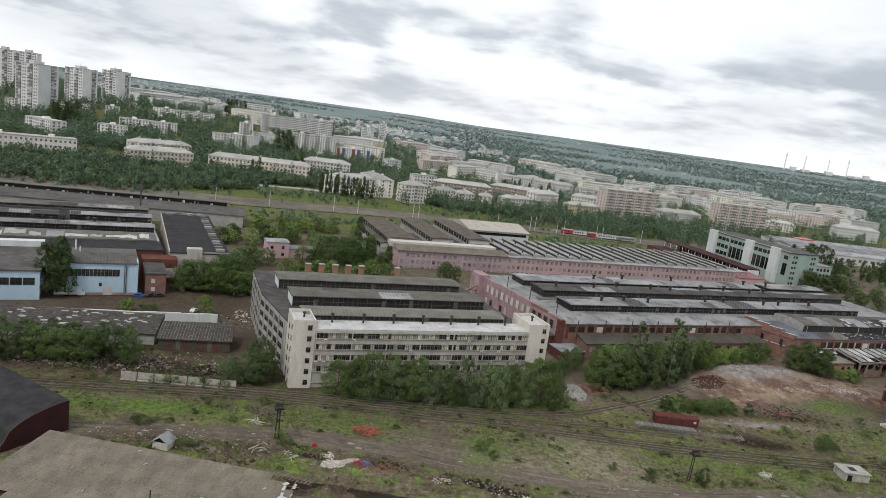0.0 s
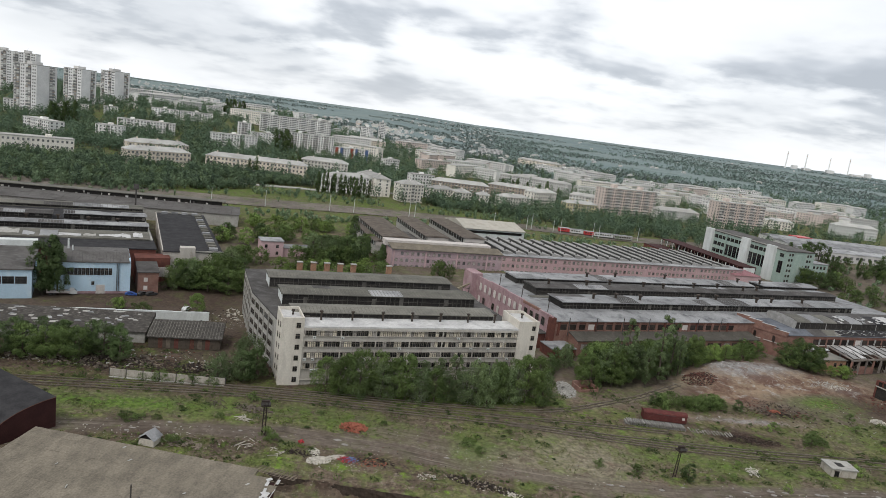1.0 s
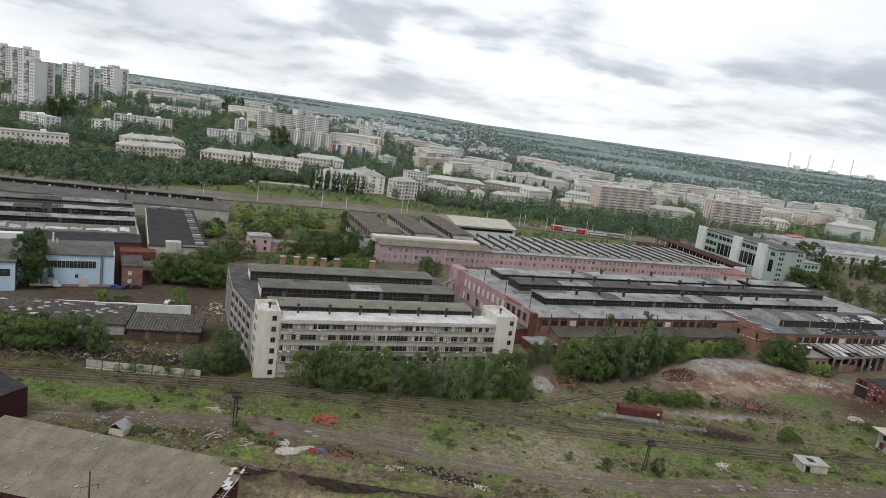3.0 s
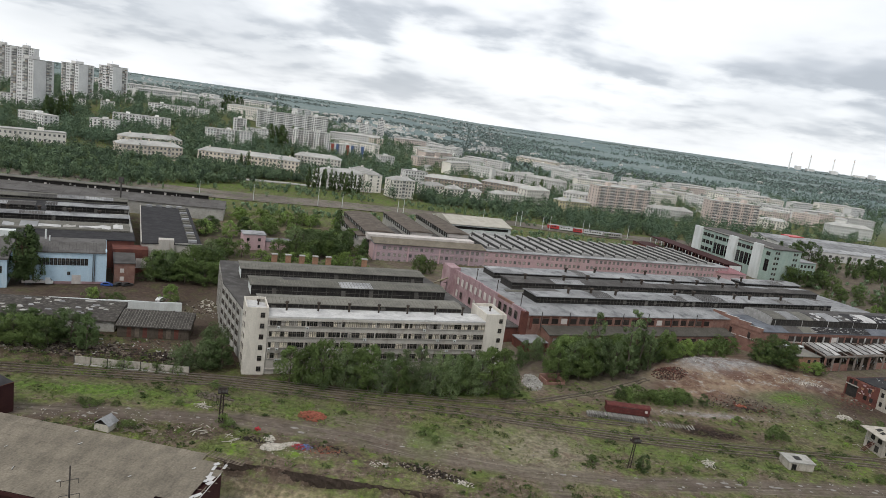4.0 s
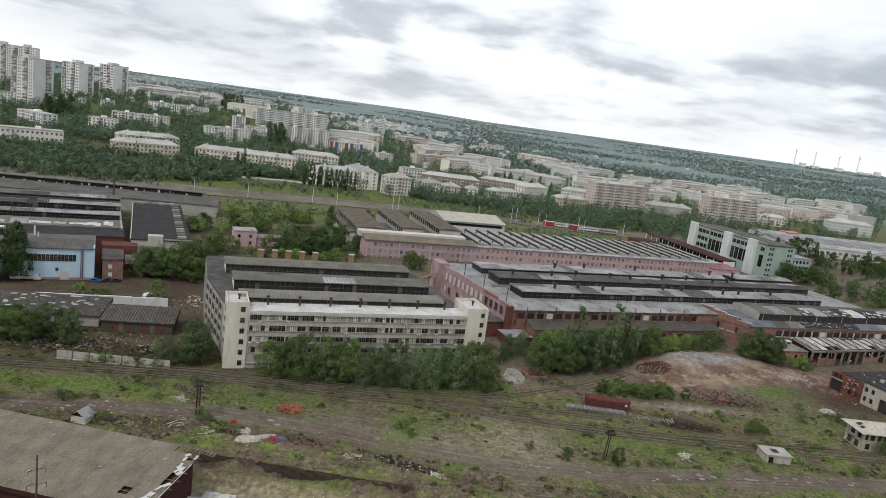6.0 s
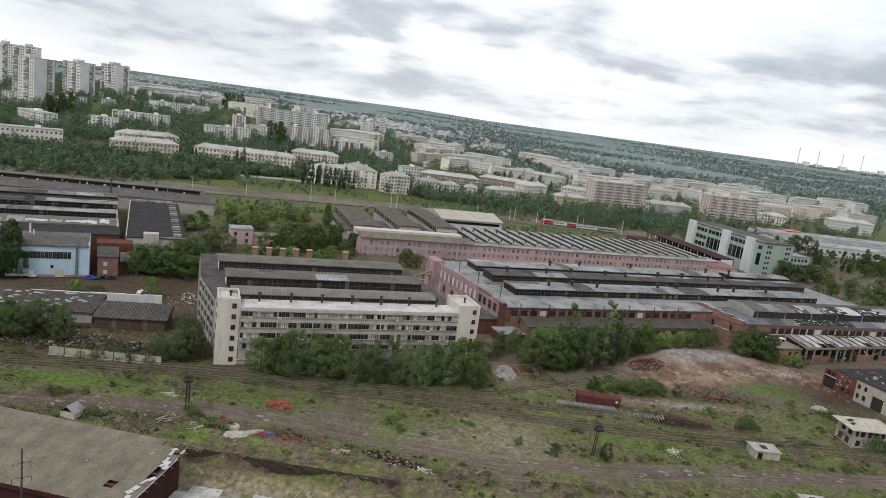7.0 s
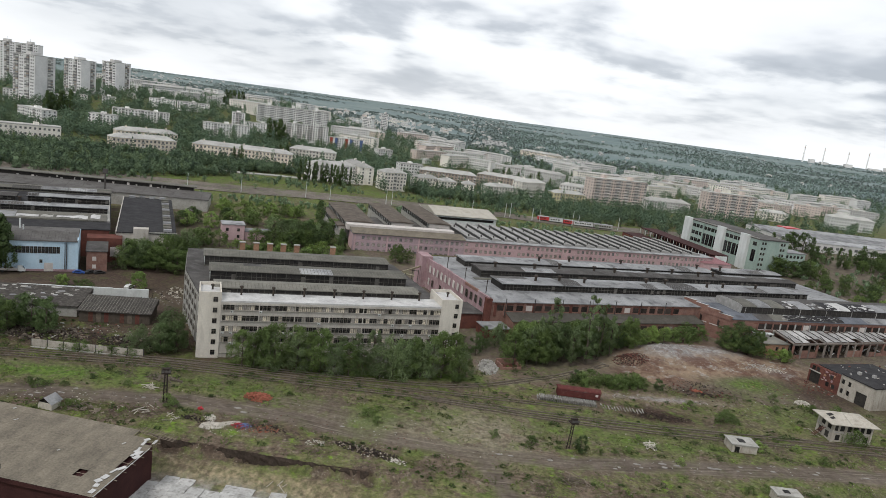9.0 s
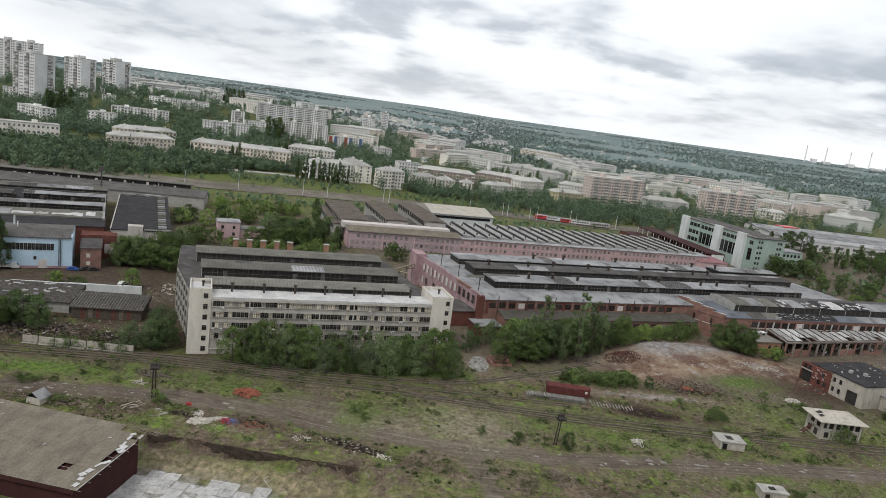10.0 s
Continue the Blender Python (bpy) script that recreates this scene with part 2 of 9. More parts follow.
M = {
    "plaster": material("pale_plaster", (0.64, 0.595, 0.52), (0.52, 0.48, 0.42), scale=0.25, fine=3, mix=0.25, stain=(0.30, 0.27, 0.23), stain_amount=0.45, streak=0.25),
    "panel": material("grey_beige_panel", (0.50, 0.465, 0.415), (0.39, 0.36, 0.32), scale=0.2, fine=3, mix=0.3, stain=(0.22, 0.18, 0.15), stain_amount=0.5, streak=0.3, rand=0.08),
    "roof_pale": material("pale_roof_felt", (0.55, 0.54, 0.52), (0.42, 0.41, 0.40), scale=0.18, fine=2, mix=0.3, stain=(0.25, 0.24, 0.23), stain_amount=0.5),
    "roof_felt": material("grey_roof_felt", (0.105, 0.098, 0.092), (0.058, 0.054, 0.051), scale=0.14, fine=2, mix=0.4, stain=(0.17, 0.165, 0.16), stain_amount=0.5, rough=0.8, rand=0.25),
    "roof_olive": material("weathered_lantern_roof", (0.185, 0.176, 0.150), (0.120, 0.115, 0.10), scale=0.15, fine=2, mix=0.4, stain=(0.09, 0.085, 0.075), stain_amount=0.5, rand=0.22),
    "roof_light": material("light_grey_roof_felt", (0.315, 0.315, 0.312), (0.20, 0.20, 0.202), scale=0.1, fine=2, mix=0.35, stain=(0.07, 0.07, 0.075), stain_amount=0.7, rand=0.25),
    # grimy glazing; in doorways and holes it paints the shade inside
    "dark": material("grimy_glazing_and_shade", (0.024, 0.023, 0.022), (0.042, 0.038, 0.034), scale=0.6, fine=2, mix=0.6, rough=0.5, rand=0.5),
    "brick": material("red_brick", (0.265, 0.152, 0.120), (0.175, 0.098, 0.080), scale=0.3, fine=5, mix=0.5, stain=(0.28, 0.20, 0.17), stain_amount=0.4, rand=0.05),
    "brick_dark": material("dark_red_brick", (0.16, 0.065, 0.05), (0.10, 0.045, 0.038), scale=0.3, fine=5, mix=0.5),
    "pink": material("pink_painted_plaster", (0.56, 0.390, 0.395), (0.44, 0.31, 0.315), scale=0.12, fine=3, mix=0.3, stain=(0.5, 0.4, 0.38), stain_amount=0.45, streak=0.4),
    "green": material("pale_green_plaster", (0.34, 0.42, 0.37), (0.27, 0.345, 0.305), scale=0.15, fine=2, mix=0.3, stain=(0.45, 0.47, 0.42), stain_amount=0.4, streak=0.3),
    "dirty_plaster": material("dirty_whitewash", (0.47, 0.43, 0.37), (0.33, 0.30, 0.255), scale=0.4, fine=3, mix=0.35, stain=(0.17, 0.14, 0.11), stain_amount=0.6, streak=0.3),
    "ochre_brick": material("ochre_brick", (0.36, 0.215, 0.135), (0.26, 0.15, 0.10), scale=0.6, fine=5, mix=0.5),
    "brown_felt": material("brown_roof_felt", (0.135, 0.112, 0.092), (0.085, 0.070, 0.058), scale=0.2, fine=2, mix=0.4, stain=(0.20, 0.18, 0.15), stain_amount=0.4),
    "beam": material("pale_old_concrete", (0.44, 0.43, 0.41), (0.30, 0.29, 0.275), scale=0.5, fine=4, mix=0.4, rand=0.25),
    "white": material("white_paint", (0.66, 0.68, 0.66), (0.55, 0.57, 0.55), scale=0.2, fine=3, mix=0.2, stain=(0.4, 0.4, 0.38), stain_amount=0.4, streak=0.3),
    "blue": material("pale_blue_paint", (0.47, 0.60, 0.69), (0.38, 0.51, 0.60), scale=0.15, fine=3, mix=0.25, stain=(0.6, 0.68, 0.72), stain_amount=0.5, streak=0.4),
    "concrete": material("weathered_concrete", (0.40, 0.385, 0.35), (0.30, 0.29, 0.265), scale=0.3, fine=4, mix=0.4, stain=(0.2, 0.19, 0.17), stain_amount=0.5),
    "cement_sheet": material("asbestos_cement_sheet", (0.212, 0.183, 0.142), (0.150, 0.130, 0.102), streak=(0.8, 0.28, 1), scale=0.35, fine=2.5, mix=0.55, stain=(0.105, 0.092, 0.075), stain_amount=0.5, rough=0.9, rand=0.07),
    "rust": material("rusty_red_metal", (0.135, 0.062, 0.046), (0.085, 0.040, 0.032), scale=0.5, fine=4, mix=0.4, stain=(0.22, 0.12, 0.08), stain_amount=0.4, rough=0.75),
    "maroon": material("dark_maroon_sheet", (0.06, 0.026, 0.024), (0.045, 0.02, 0.02), scale=0.4, fine=4, mix=0.4, rough=0.7),
    "tar": material("black_tar_paper", (0.028, 0.027, 0.028), (0.05, 0.048, 0.049), scale=0.3, fine=3, mix=0.5, rough=0.8),
    "steel": material("dull_steel", (0.10, 0.095, 0.09), (0.07, 0.06, 0.055), scale=1.0, fine=5, mix=0.4, rough=0.6, metal=0.3),
    "rail": material("rusty_rail", (0.26, 0.22, 0.18), (0.19, 0.155, 0.13), scale=0.5, fine=4, mix=0.4, rough=0.5, metal=0.5),
    "wood": material("old_grey_timber", (0.20, 0.165, 0.13), (0.14, 0.115, 0.09), scale=0.8, fine=6, mix=0.5, rand=0.25),
    "sleeper": material("tarred_sleeper", (0.12, 0.10, 0.08), (0.08, 0.066, 0.053), scale=1.0, fine=6, mix=0.5, rand=0.2),
    "bark": material("bark", (0.12, 0.10, 0.08), (0.08, 0.065, 0.05), scale=1.0, fine=8, mix=0.5),
    "vent_dark": material("sooty_vent_metal", (0.045, 0.040, 0.036), (0.075, 0.058, 0.046), scale=1.0, fine=5, mix=0.4),
    "window_frame": material("old_window_frame", (0.15, 0.13, 0.11), (0.10, 0.088, 0.075), scale=0.8, fine=4, mix=0.3, rand=0.25),
    "grimy_bar": material("grimy_glazing_bar", (0.16, 0.15, 0.135), (0.10, 0.092, 0.082), scale=0.3, fine=3, mix=0.4),
    "glass": glass("window_glass", (0.022, 0.023, 0.025)),
    "curtain": material("pale_blinds_behind_glass", (0.40, 0.37, 0.335), (0.22, 0.205, 0.185), scale=0.7, fine=3, rand=0.3, rough=0.4),
    "cream_blind": material("cream_blinds_behind_glass", (0.62, 0.56, 0.45), (0.44, 0.39, 0.31), scale=0.7, fine=3, rand=0.3, rough=0.4),
    "far_glass": glass("far_window_glass", (0.165, 0.163, 0.160), 0.3),
    "leaf": foliage("mid_green_leaves", (0.158, 0.218, 0.072), (0.112, 0.162, 0.054)),
    "leaf_dark": foliage("dark_green_leaves", (0.082, 0.12, 0.048), (0.11, 0.158, 0.062)),
    "leaf_light": foliage("fresh_green_leaves", (0.235, 0.325, 0.09), (0.18, 0.262, 0.076)),
    # paler and greyer than near leaves: far haze is in the colour
    "leaf_far": foliage("far_hazed_leaves", (0.245, 0.29, 0.262), (0.205, 0.25, 0.228)),
    # town leaves: some haze is mixed into both base colours
    "leaf_town": foliage("town_tree_leaves", (0.205, 0.280, 0.160), (0.150, 0.215, 0.126), 0.14),
    "leaf_town_dark": foliage("dark_town_tree_leaves", (0.098, 0.146, 0.096), (0.128, 0.182, 0.115), 0.14),
    # hill leaves, their blue-green lifted by haze in the colour
    "leaf_hill": foliage("hazed_hillside_leaves", (0.195, 0.255, 0.228), (0.235, 0.29, 0.258)),
    "weed": foliage("rough_weeds", (0.128, 0.15, 0.058), (0.096, 0.12, 0.046)),
    "weed_bright": foliage("bright_weeds", (0.158, 0.2, 0.06), (0.12, 0.16, 0.05)),
    "tuft": foliage("dark_weed_tufts", (0.062, 0.092, 0.034), (0.090, 0.125, 0.046)),
    "leaf_grey": foliage("half_dead_grey_leaves", (0.26, 0.26, 0.21), (0.19, 0.195, 0.155)),
    "leaf_dusty": foliage("dusty_willow_leaves", (0.186, 0.242, 0.112), (0.13, 0.178, 0.08)),
}

# ---- mesh helpers ----


class Shape:
    """Collects boxes, prisms and sheets for one mesh."""

    def __init__(self):
        self.v, self.f = [], []

    def add(self, verts, faces):
        n = len(self.v)
        self.v += [tuple(p) for p in verts]
        self.f += [tuple(n + i for i in f) for f in faces]
        return self

    def box(self, x0, x1, y0, y1, z0, z1):
        return self.add([(x0, y0, z0), (x1, y0, z0), (x1, y1, z0), (x0, y1, z0), (x0, y0, z1), (x1, y0, z1), (x1, y1, z1), (x0, y1, z1)],
                        [(0, 3, 2, 1), (4, 5, 6, 7), (0, 1, 5, 4), (1, 2, 6, 5), (2, 3, 7, 6), (3, 0, 4, 7)])

    def prism(self, pts, z0, z1):
        """An upright prism over a footprint, given counter-clockwise."""
        n = len(pts)
        return self.add([(x, y, z0) for x, y in pts] + [(x, y, z1) for x, y in pts],
                        [tuple(range(n))[::-1], tuple(range(n, 2 * n))] + [(i, (i + 1) % n, n + (i + 1) % n, n + i) for i in range(n)])

    def profile(self, pts, x0, x1):
        """A profile of (y, z), counter-clockwise seen from +x, drawn out along x."""
        n = len(pts)
        return self.add([(x0, y, z) for y, z in pts] + [(x1, y, z) for y, z in pts],
                        [tuple(range(n))[::-1], tuple(range(n, 2 * n))] + [(i, (i + 1) % n, n + (i + 1) % n, n + i) for i in range(n)])

    def profile_y(self, pts, y0, y1):
        """A profile of (x, z), clockwise seen from -y, drawn out along y."""
        n = len(pts)
        return self.add([(x, y0, z) for x, z in pts] + [(x, y1, z) for x, z in pts],
                        [tuple(range(n)), tuple(range(n, 2 * n))[::-1]] + [(i, n + i, n + (i + 1) % n, (i + 1) % n) for i in range(n)])

    def tube(self, a, b, ra, rb=None, n=6):
        a, b = Vector(a), Vector(b)
        rb = ra if rb is None else rb
        d = (b - a).normalized()
        s = d.cross(Vector((0.31, 0.2, 0.93))).normalized() if abs(d.z) < 0.9 else d.cross(Vector((1, 0, 0))).normalized()
        t = d.cross(s)
        ring = [(math.cos(2 * math.pi * i / n), math.sin(2 * math.pi * i / n)) for i in range(n)]
        return self.add([a + (s * c + t * k) * ra for c, k in ring] + [b + (s * c + t * k) * rb for c, k in ring],
                        [tuple(range(n)), tuple(range(n, 2 * n))[::-1]] + [(i, n + i, n + (i + 1) % n, (i + 1) % n) for i in range(n)])

    def bar(self, a, b, w):
        """A square bar from a to b."""
        return self.tube(a, b, w * 0.7, None, 4)

    def mesh(self, name, mat):
        me = bpy.data.meshes.new(name)
        me.from_pydata(self.v, [], self.f)
        me.materials.append(mat)
        me.update()
        return me


def part(name, shape, mat, parent, label=""):
    me = shape if isinstance(shape, bpy.types.Mesh) else shape.mesh(name, M[mat])
    ob = new(name, me)
    ob.parent = parent
    return tagged(ob, label) if label else ob


def thing(name, m, label, category, group="", kind=""):
    ob = new(name)
    ob.matrix_world = m
    ob.empty_display_size = 0.5
    return tagged(ob, label, category, group, kind)


def at(x, y, turn=0.0, z=None):
    return pose(x, y, height(x, y) if z is None else z, 0, 0, turn)

# ---- ground ----


def smooth(a, b, x):
    u = np.clip((x - a) / (b - a), 0, 1)
    return u * u * (3 - 2 * u)


def land(x, y):
    """The lie of the land: flat works yard, a rising town, far low hills."""
    r = np.hypot(x, y)
    town = smooth(255, 560, y) * np.clip(7 - 0.03 * x, 3, 16)
    hill = 22 * smooth(600, 930, y) * smooth(120, 330, -x) * (1 - smooth(1200, 2300, y))
    return town + hill + smooth(560, 1000, y) * 4 + 62 * np.clip((r - 900) / 3900, 0, 1) ** 1.15


def blob(x, y, cx, cy, rx, ry, turn=0.0):
    c, s = math.cos(radians(turn)), math.sin(radians(turn))
    u, v = (x - cx) * c + (y - cy) * s, -(x - cx) * s + (y - cy) * c
    return np.exp(-((u / rx) ** 2 + (v / ry) ** 2))


def along(x, y, pts):
    """Distance to a line of points."""
    best = np.full(np.shape(x), 1e9)
    for (ax, ay), (bx, by) in zip(pts, pts[1:]):
        dx, dy = bx - ax, by - ay
        u = np.clip(((x - ax) * dx + (y - ay) * dy) / (dx * dx + dy * dy), 0, 1)
        best = np.minimum(best, np.hypot(x - ax - u * dx, y - ay - u * dy))
    return best


def waves(x, y, s, seed=0.0):
    return (np.sin(x * s + 1.3 * np.sin(y * s * 0.7 + seed)) * np.sin(y * s * 1.1 + 1.7 * np.sin(x * s * 0.6 + seed * 2)) +
            0.5 * np.sin(x * s * 2.3 + seed + 2 * np.sin(y * s * 1.9)) * np.sin(y * s * 2.7 + seed * 3)) / 1.5


TRENCH = [(-29, 134.5), (-6, 133.2), (21, 132.4)]


def relief(x, y):
    z = land(x, y)
    z = z + 0.10 * waves(x, y, 0.21, 0.4) * (1 - smooth(300, 420, y))
    z = z + 2.1 * blob(x, y, 128, 252, 26, 14, 22) * (1 + 0.16 * waves(x, y, 0.45, 1))
    z = z + 1.5 * blob(x, y, 117, 250, 9, 6, 25) * (1 + 0.2 * waves(x, y, 0.8, 2)) + 1.1 * blob(x, y, 101, 236, 6, 4, 40)
    z = z + 0.9 * blob(x, y, 152, 244, 20, 8, 20) + 0.7 * blob(x, y, 114, 218, 12, 7, 0)
    s = y - np.interp(x, [-29, -6, 21], [134.5, 133.2, 132.4])
    pit = smooth(-28.5, -26, x) * (1 - smooth(22, 32, x)) * smooth(60, 85, y)
    z = z - pit * (2.1 * (1 - smooth(1.2, 1.75, s)) + 1.6 * (1 - smooth(-6.5, -1.5, s)) * (1 + 0.10 * waves(x, y, 0.9, 3)))
    return z


def height(x, y):
    return float(relief(np.float64(x), np.float64(y)))


ROAD = [(-140, 136), (-81, 146), (-56, 151.3), (-31, 155.6), (-4, 155.4), (14, 152.4), (40, 150.3), (68, 152.2), (98, 158.6), (140, 166.7), (260, 188)]
ROAD_2 = [(45, 150), (52, 132), (62, 110), (80, 80)]
PATH_UP = [(42, 190.5), (54, 198), (61.3, 203), (67.5, 207.5), (73.9, 212.2), (83.4, 221.2), (90.9, 227.7), (99.3, 236.5), (108.3, 245.9), (117.8, 255.3), (127.2, 263.1)]
TRACKS = [
    [(-200, 148), (-94, 165), (-60, 172), (-34, 175.0), (-12, 175.6), (10, 177), (34, 178.2), (61, 178.7), (98, 180.5), (133, 184.8), (152, 186.6), (300, 203)],
    [(-200, 151.5), (-94, 168.3), (-60, 175.6), (-34, 178.2), (-6, 179.5), (19, 181.4), (42, 183.8), (60, 185.2), (76, 186.2)],
    [(24, 177.8), (61, 175.6), (98, 176.6), (133, 180.6), (152, 182.6), (300, 199)],
]
TRACK_UP = [(-62, 176.2), (-36, 180.6), (-8, 182.6), (24, 186.2), (42, 190.5), (54, 198), (61.3, 203), (67.5, 207.5), (73.9, 212.2), (83.4, 221.2), (90.9, 227.7)]


def axis(*stretches):
    """Grid lines: (start, end, step) one after another."""
    out = []
    for a, b, s in stretches:
        out += list(np.arange(a, b, s))
    return np.array(out + [stretches[-1][1]], float)


def build_ground():
    xs = axis((-4900, -1000, 260), (-1000, -400, 40), (-400, -150, 8), (-150, 240, 1.3), (240, 480, 6), (480, 1200, 40), (1200, 4900, 260))
    ys = axis((-1500, -100, 200), (-100, 90, 12), (90, 270, 1.2), (270, 420, 4), (420, 1200, 20), (1200, 4900, 120))
    X, Y = np.meshgrid(xs, ys)
    far = np.hypot(X, Y)
    keep = np.minimum(1, 4900 / np.maximum(far, 1))
    X, Y = X * keep, Y * keep
    rng = np.random.default_rng(3)
    fine = (Y > 90) & (Y < 270) & (X > -150) & (X < 240)
    Z = relief(X, Y) + np.where(fine, rng.normal(0, 0.035, X.shape), 0)
    rub = np.clip(1.4 * blob(X, Y, 127, 248, 28, 16, 22) + 0.9 * blob(X, Y, 153, 246, 18, 8, 20) + 0.7 * blob(X, Y, 105, 203, 22, 3.2, 9) + 0.9 * blob(X, Y, 48, 210, 4, 8, 0) + 0.4 * blob(X, Y, 165, 240, 9, 9, 0) + 0.8 * blob(X, Y, 106, 222, 12, 6, 10) - 1.2 * blob(X, Y, 143, 228, 12, 6, 22), 0, 1)
    crest = np.clip(1.5 * blob(X, Y, 118, 251, 11, 7, 25) + 0.9 * blob(X, Y, 138, 258, 16, 6, 25) + 0.5 * blob(X, Y, 157, 244, 6, 3, 15) + 0.9 * blob(X, Y, 105, 203, 20, 2.2, 9) + 1.2 * blob(X, Y, 48, 210, 4, 8, 0), 0, 1)
    Z = Z + np.where(fine, rub * rng.normal(0, 0.22, X.shape), 0)
    n, m = X.shape
    me = bpy.data.meshes.new("ground")
    idx = np.arange(n * m).reshape(n, m)
    quads = np.stack([idx[:-1, :-1], idx[:-1, 1:], idx[1:, 1:], idx[1:, :-1]], -1).reshape(-1, 4)
    me.vertices.add(n * m)
    me.vertices.foreach_set("co", np.stack([X, Y, Z], -1).ravel())
    me.loops.add(quads.size)
    me.loops.foreach_set("vertex_index", quads.ravel())
    me.polygons.add(len(quads))
    me.polygons.foreach_set("loop_start", np.arange(0, quads.size, 4))
    me.update(calc_edges=True)
    me.validate()
    wob = 1.2 * waves(X, Y, 0.11, 2)
    dirt = np.maximum(1 - smooth(2.0, 5.0, along(X, Y, ROAD) + 0.7 * wob), 1 - smooth(1.5, 4.5, along(X, Y, ROAD_2) + 0.8 * wob))
    dirt = np.maximum(dirt, 1 - smooth(0.8, 2.2, along(X, Y, PATH_UP)))
    dirt = np.maximum(dirt, 0.8 * blob(X, Y, 2, 162, 20, 7, -8))
    dirt = np.maximum(dirt, 1.2 * blob(X, Y, -105, 232, 60, 13, 15))
    dirt = np.maximum(dirt, 1.0 * blob(X, Y, -66, 215, 14, 30, 20))
    dirt = np.maximum(dirt, 2.2 * blob(X, Y, 330, 470, 130, 120, 20))
    works = smooth(196, 225, Y) * (1 - smooth(330, 400, Y))
    dirt = np.clip(np.maximum(dirt, 0.75 * works), 0, 1)
    bed = np.zeros_like(X)
    for line in TRACKS + [TRACK_UP]:
        bed = np.maximum(bed, 0.75 - 0.75 * smooth(1.2, 2.8, along(X, Y, line)))
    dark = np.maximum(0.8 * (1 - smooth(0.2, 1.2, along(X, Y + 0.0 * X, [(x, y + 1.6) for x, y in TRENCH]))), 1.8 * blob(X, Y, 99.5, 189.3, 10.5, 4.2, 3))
    dark = np.maximum(dark, 0.9 * blob(X, Y, 20, 143.5, 11, 2.0, -16))
    dark = np.maximum(dark, 0.75 * blob(X, Y, -56, 146, 14, 4, 3))
    dark = np.maximum(dark, 0.7 * blob(X, Y, -6, 148, 8, 3, 0))
    dark = np.maximum(dark, 0.7 * blob(X, Y, 118, 212, 14, 3, 15))
    lush = np.maximum(1.2 * blob(X, Y, -72, 161, 30, 4.6, 8), 0.5 * blob(X, Y, 30, 168, 14, 4, 3))
    lush = np.maximum(lush, 0.9 * (1 - smooth(1.5, 4.5, along(X, Y, [(-30, 182.6), (0, 187), (30, 193.5), (44, 199)]))))
    lush = np.maximum(lush, 0.8 * blob(X, Y, -27, 169, 13, 4, 4))
    lush = np.maximum(lush, 0.9 * blob(X, Y, 17, 160, 6, 10, -10))
    lush = np.maximum(lush, 0.7 * blob(X, Y, 95, 170, 30, 5, 4))
    lush = np.maximum(np.maximum(lush, 0.8 * blob(X, Y, -20, 166, 18, 4, 6)), 0.7 * blob(X, Y, 20, 162, 8, 6, 0))
    lush = np.maximum(np.maximum(lush, 0.5 * blob(X, Y, 150, 204, 30, 10, 10)), 0.5 * blob(X, Y, 72, 170, 20, 5, 5))
    lush = np.maximum(np.maximum(lush, 0.35 * blob(X, Y, 130, 156, 40, 4, 8)), 0.42 * smooth(395, 425, Y) * (1 - smooth(1000, 1500, Y)) * (1 - 0.8 * smooth(150, 300, X) * (1 - smooth(520, 640, Y))))
    lush = np.maximum(np.maximum(lush, 1.2 * blob(X, Y, 143, 228, 13, 6.5, 22)), 0.7 * blob(X, Y, 90, 181, 34, 3, 6))
    lush = np.maximum(lush, 0.75 * (1 - smooth(8, 24, along(X, Y, [(-430, 400), (-300, 404), (-200, 450), (-120, 510), (-40, 540), (60, 560), (150, 570)]))))
    tan_bank = np.clip(1.4 * blob(X, Y, -3, 129.0, 26, 3.0, -2), 0, 1)
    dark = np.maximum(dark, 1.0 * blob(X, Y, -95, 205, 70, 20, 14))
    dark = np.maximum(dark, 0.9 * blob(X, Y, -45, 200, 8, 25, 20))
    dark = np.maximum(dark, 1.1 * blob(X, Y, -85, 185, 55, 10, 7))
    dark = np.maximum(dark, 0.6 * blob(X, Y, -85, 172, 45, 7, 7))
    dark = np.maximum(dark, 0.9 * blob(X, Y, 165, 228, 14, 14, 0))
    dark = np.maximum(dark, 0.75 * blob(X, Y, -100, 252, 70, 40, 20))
    trodden = np.clip(np.maximum(1.2 * blob(X, Y, 46, 162, 13, 12, 0), 0.8 * blob(X, Y, 34, 158, 20, 5, 3)), 0, 1)
    trodden = np.maximum(trodden, 0.9 * (1 - smooth(0.9, 2.2, along(X, Y, PATH_UP[1:]))))
    slab = np.clip(2.0 * blob(X, Y, -15, 120.0, 17, 5.0, 3), 0, 1)
    dirt = dirt * (1 - 0.9 * np.clip(lush, 0, 1))
    # distance mask for the far ground, whose colour holds the haze
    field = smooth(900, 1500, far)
    across = np.where(Y < 200, Y - np.interp(X, [p[0] for p in ROAD], [p[1] for p in ROAD]), 0.0)
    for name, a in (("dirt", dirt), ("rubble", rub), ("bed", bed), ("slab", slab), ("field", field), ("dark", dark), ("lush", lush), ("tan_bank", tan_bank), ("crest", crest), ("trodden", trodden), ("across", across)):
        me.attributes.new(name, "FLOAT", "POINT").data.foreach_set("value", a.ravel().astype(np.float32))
    return me


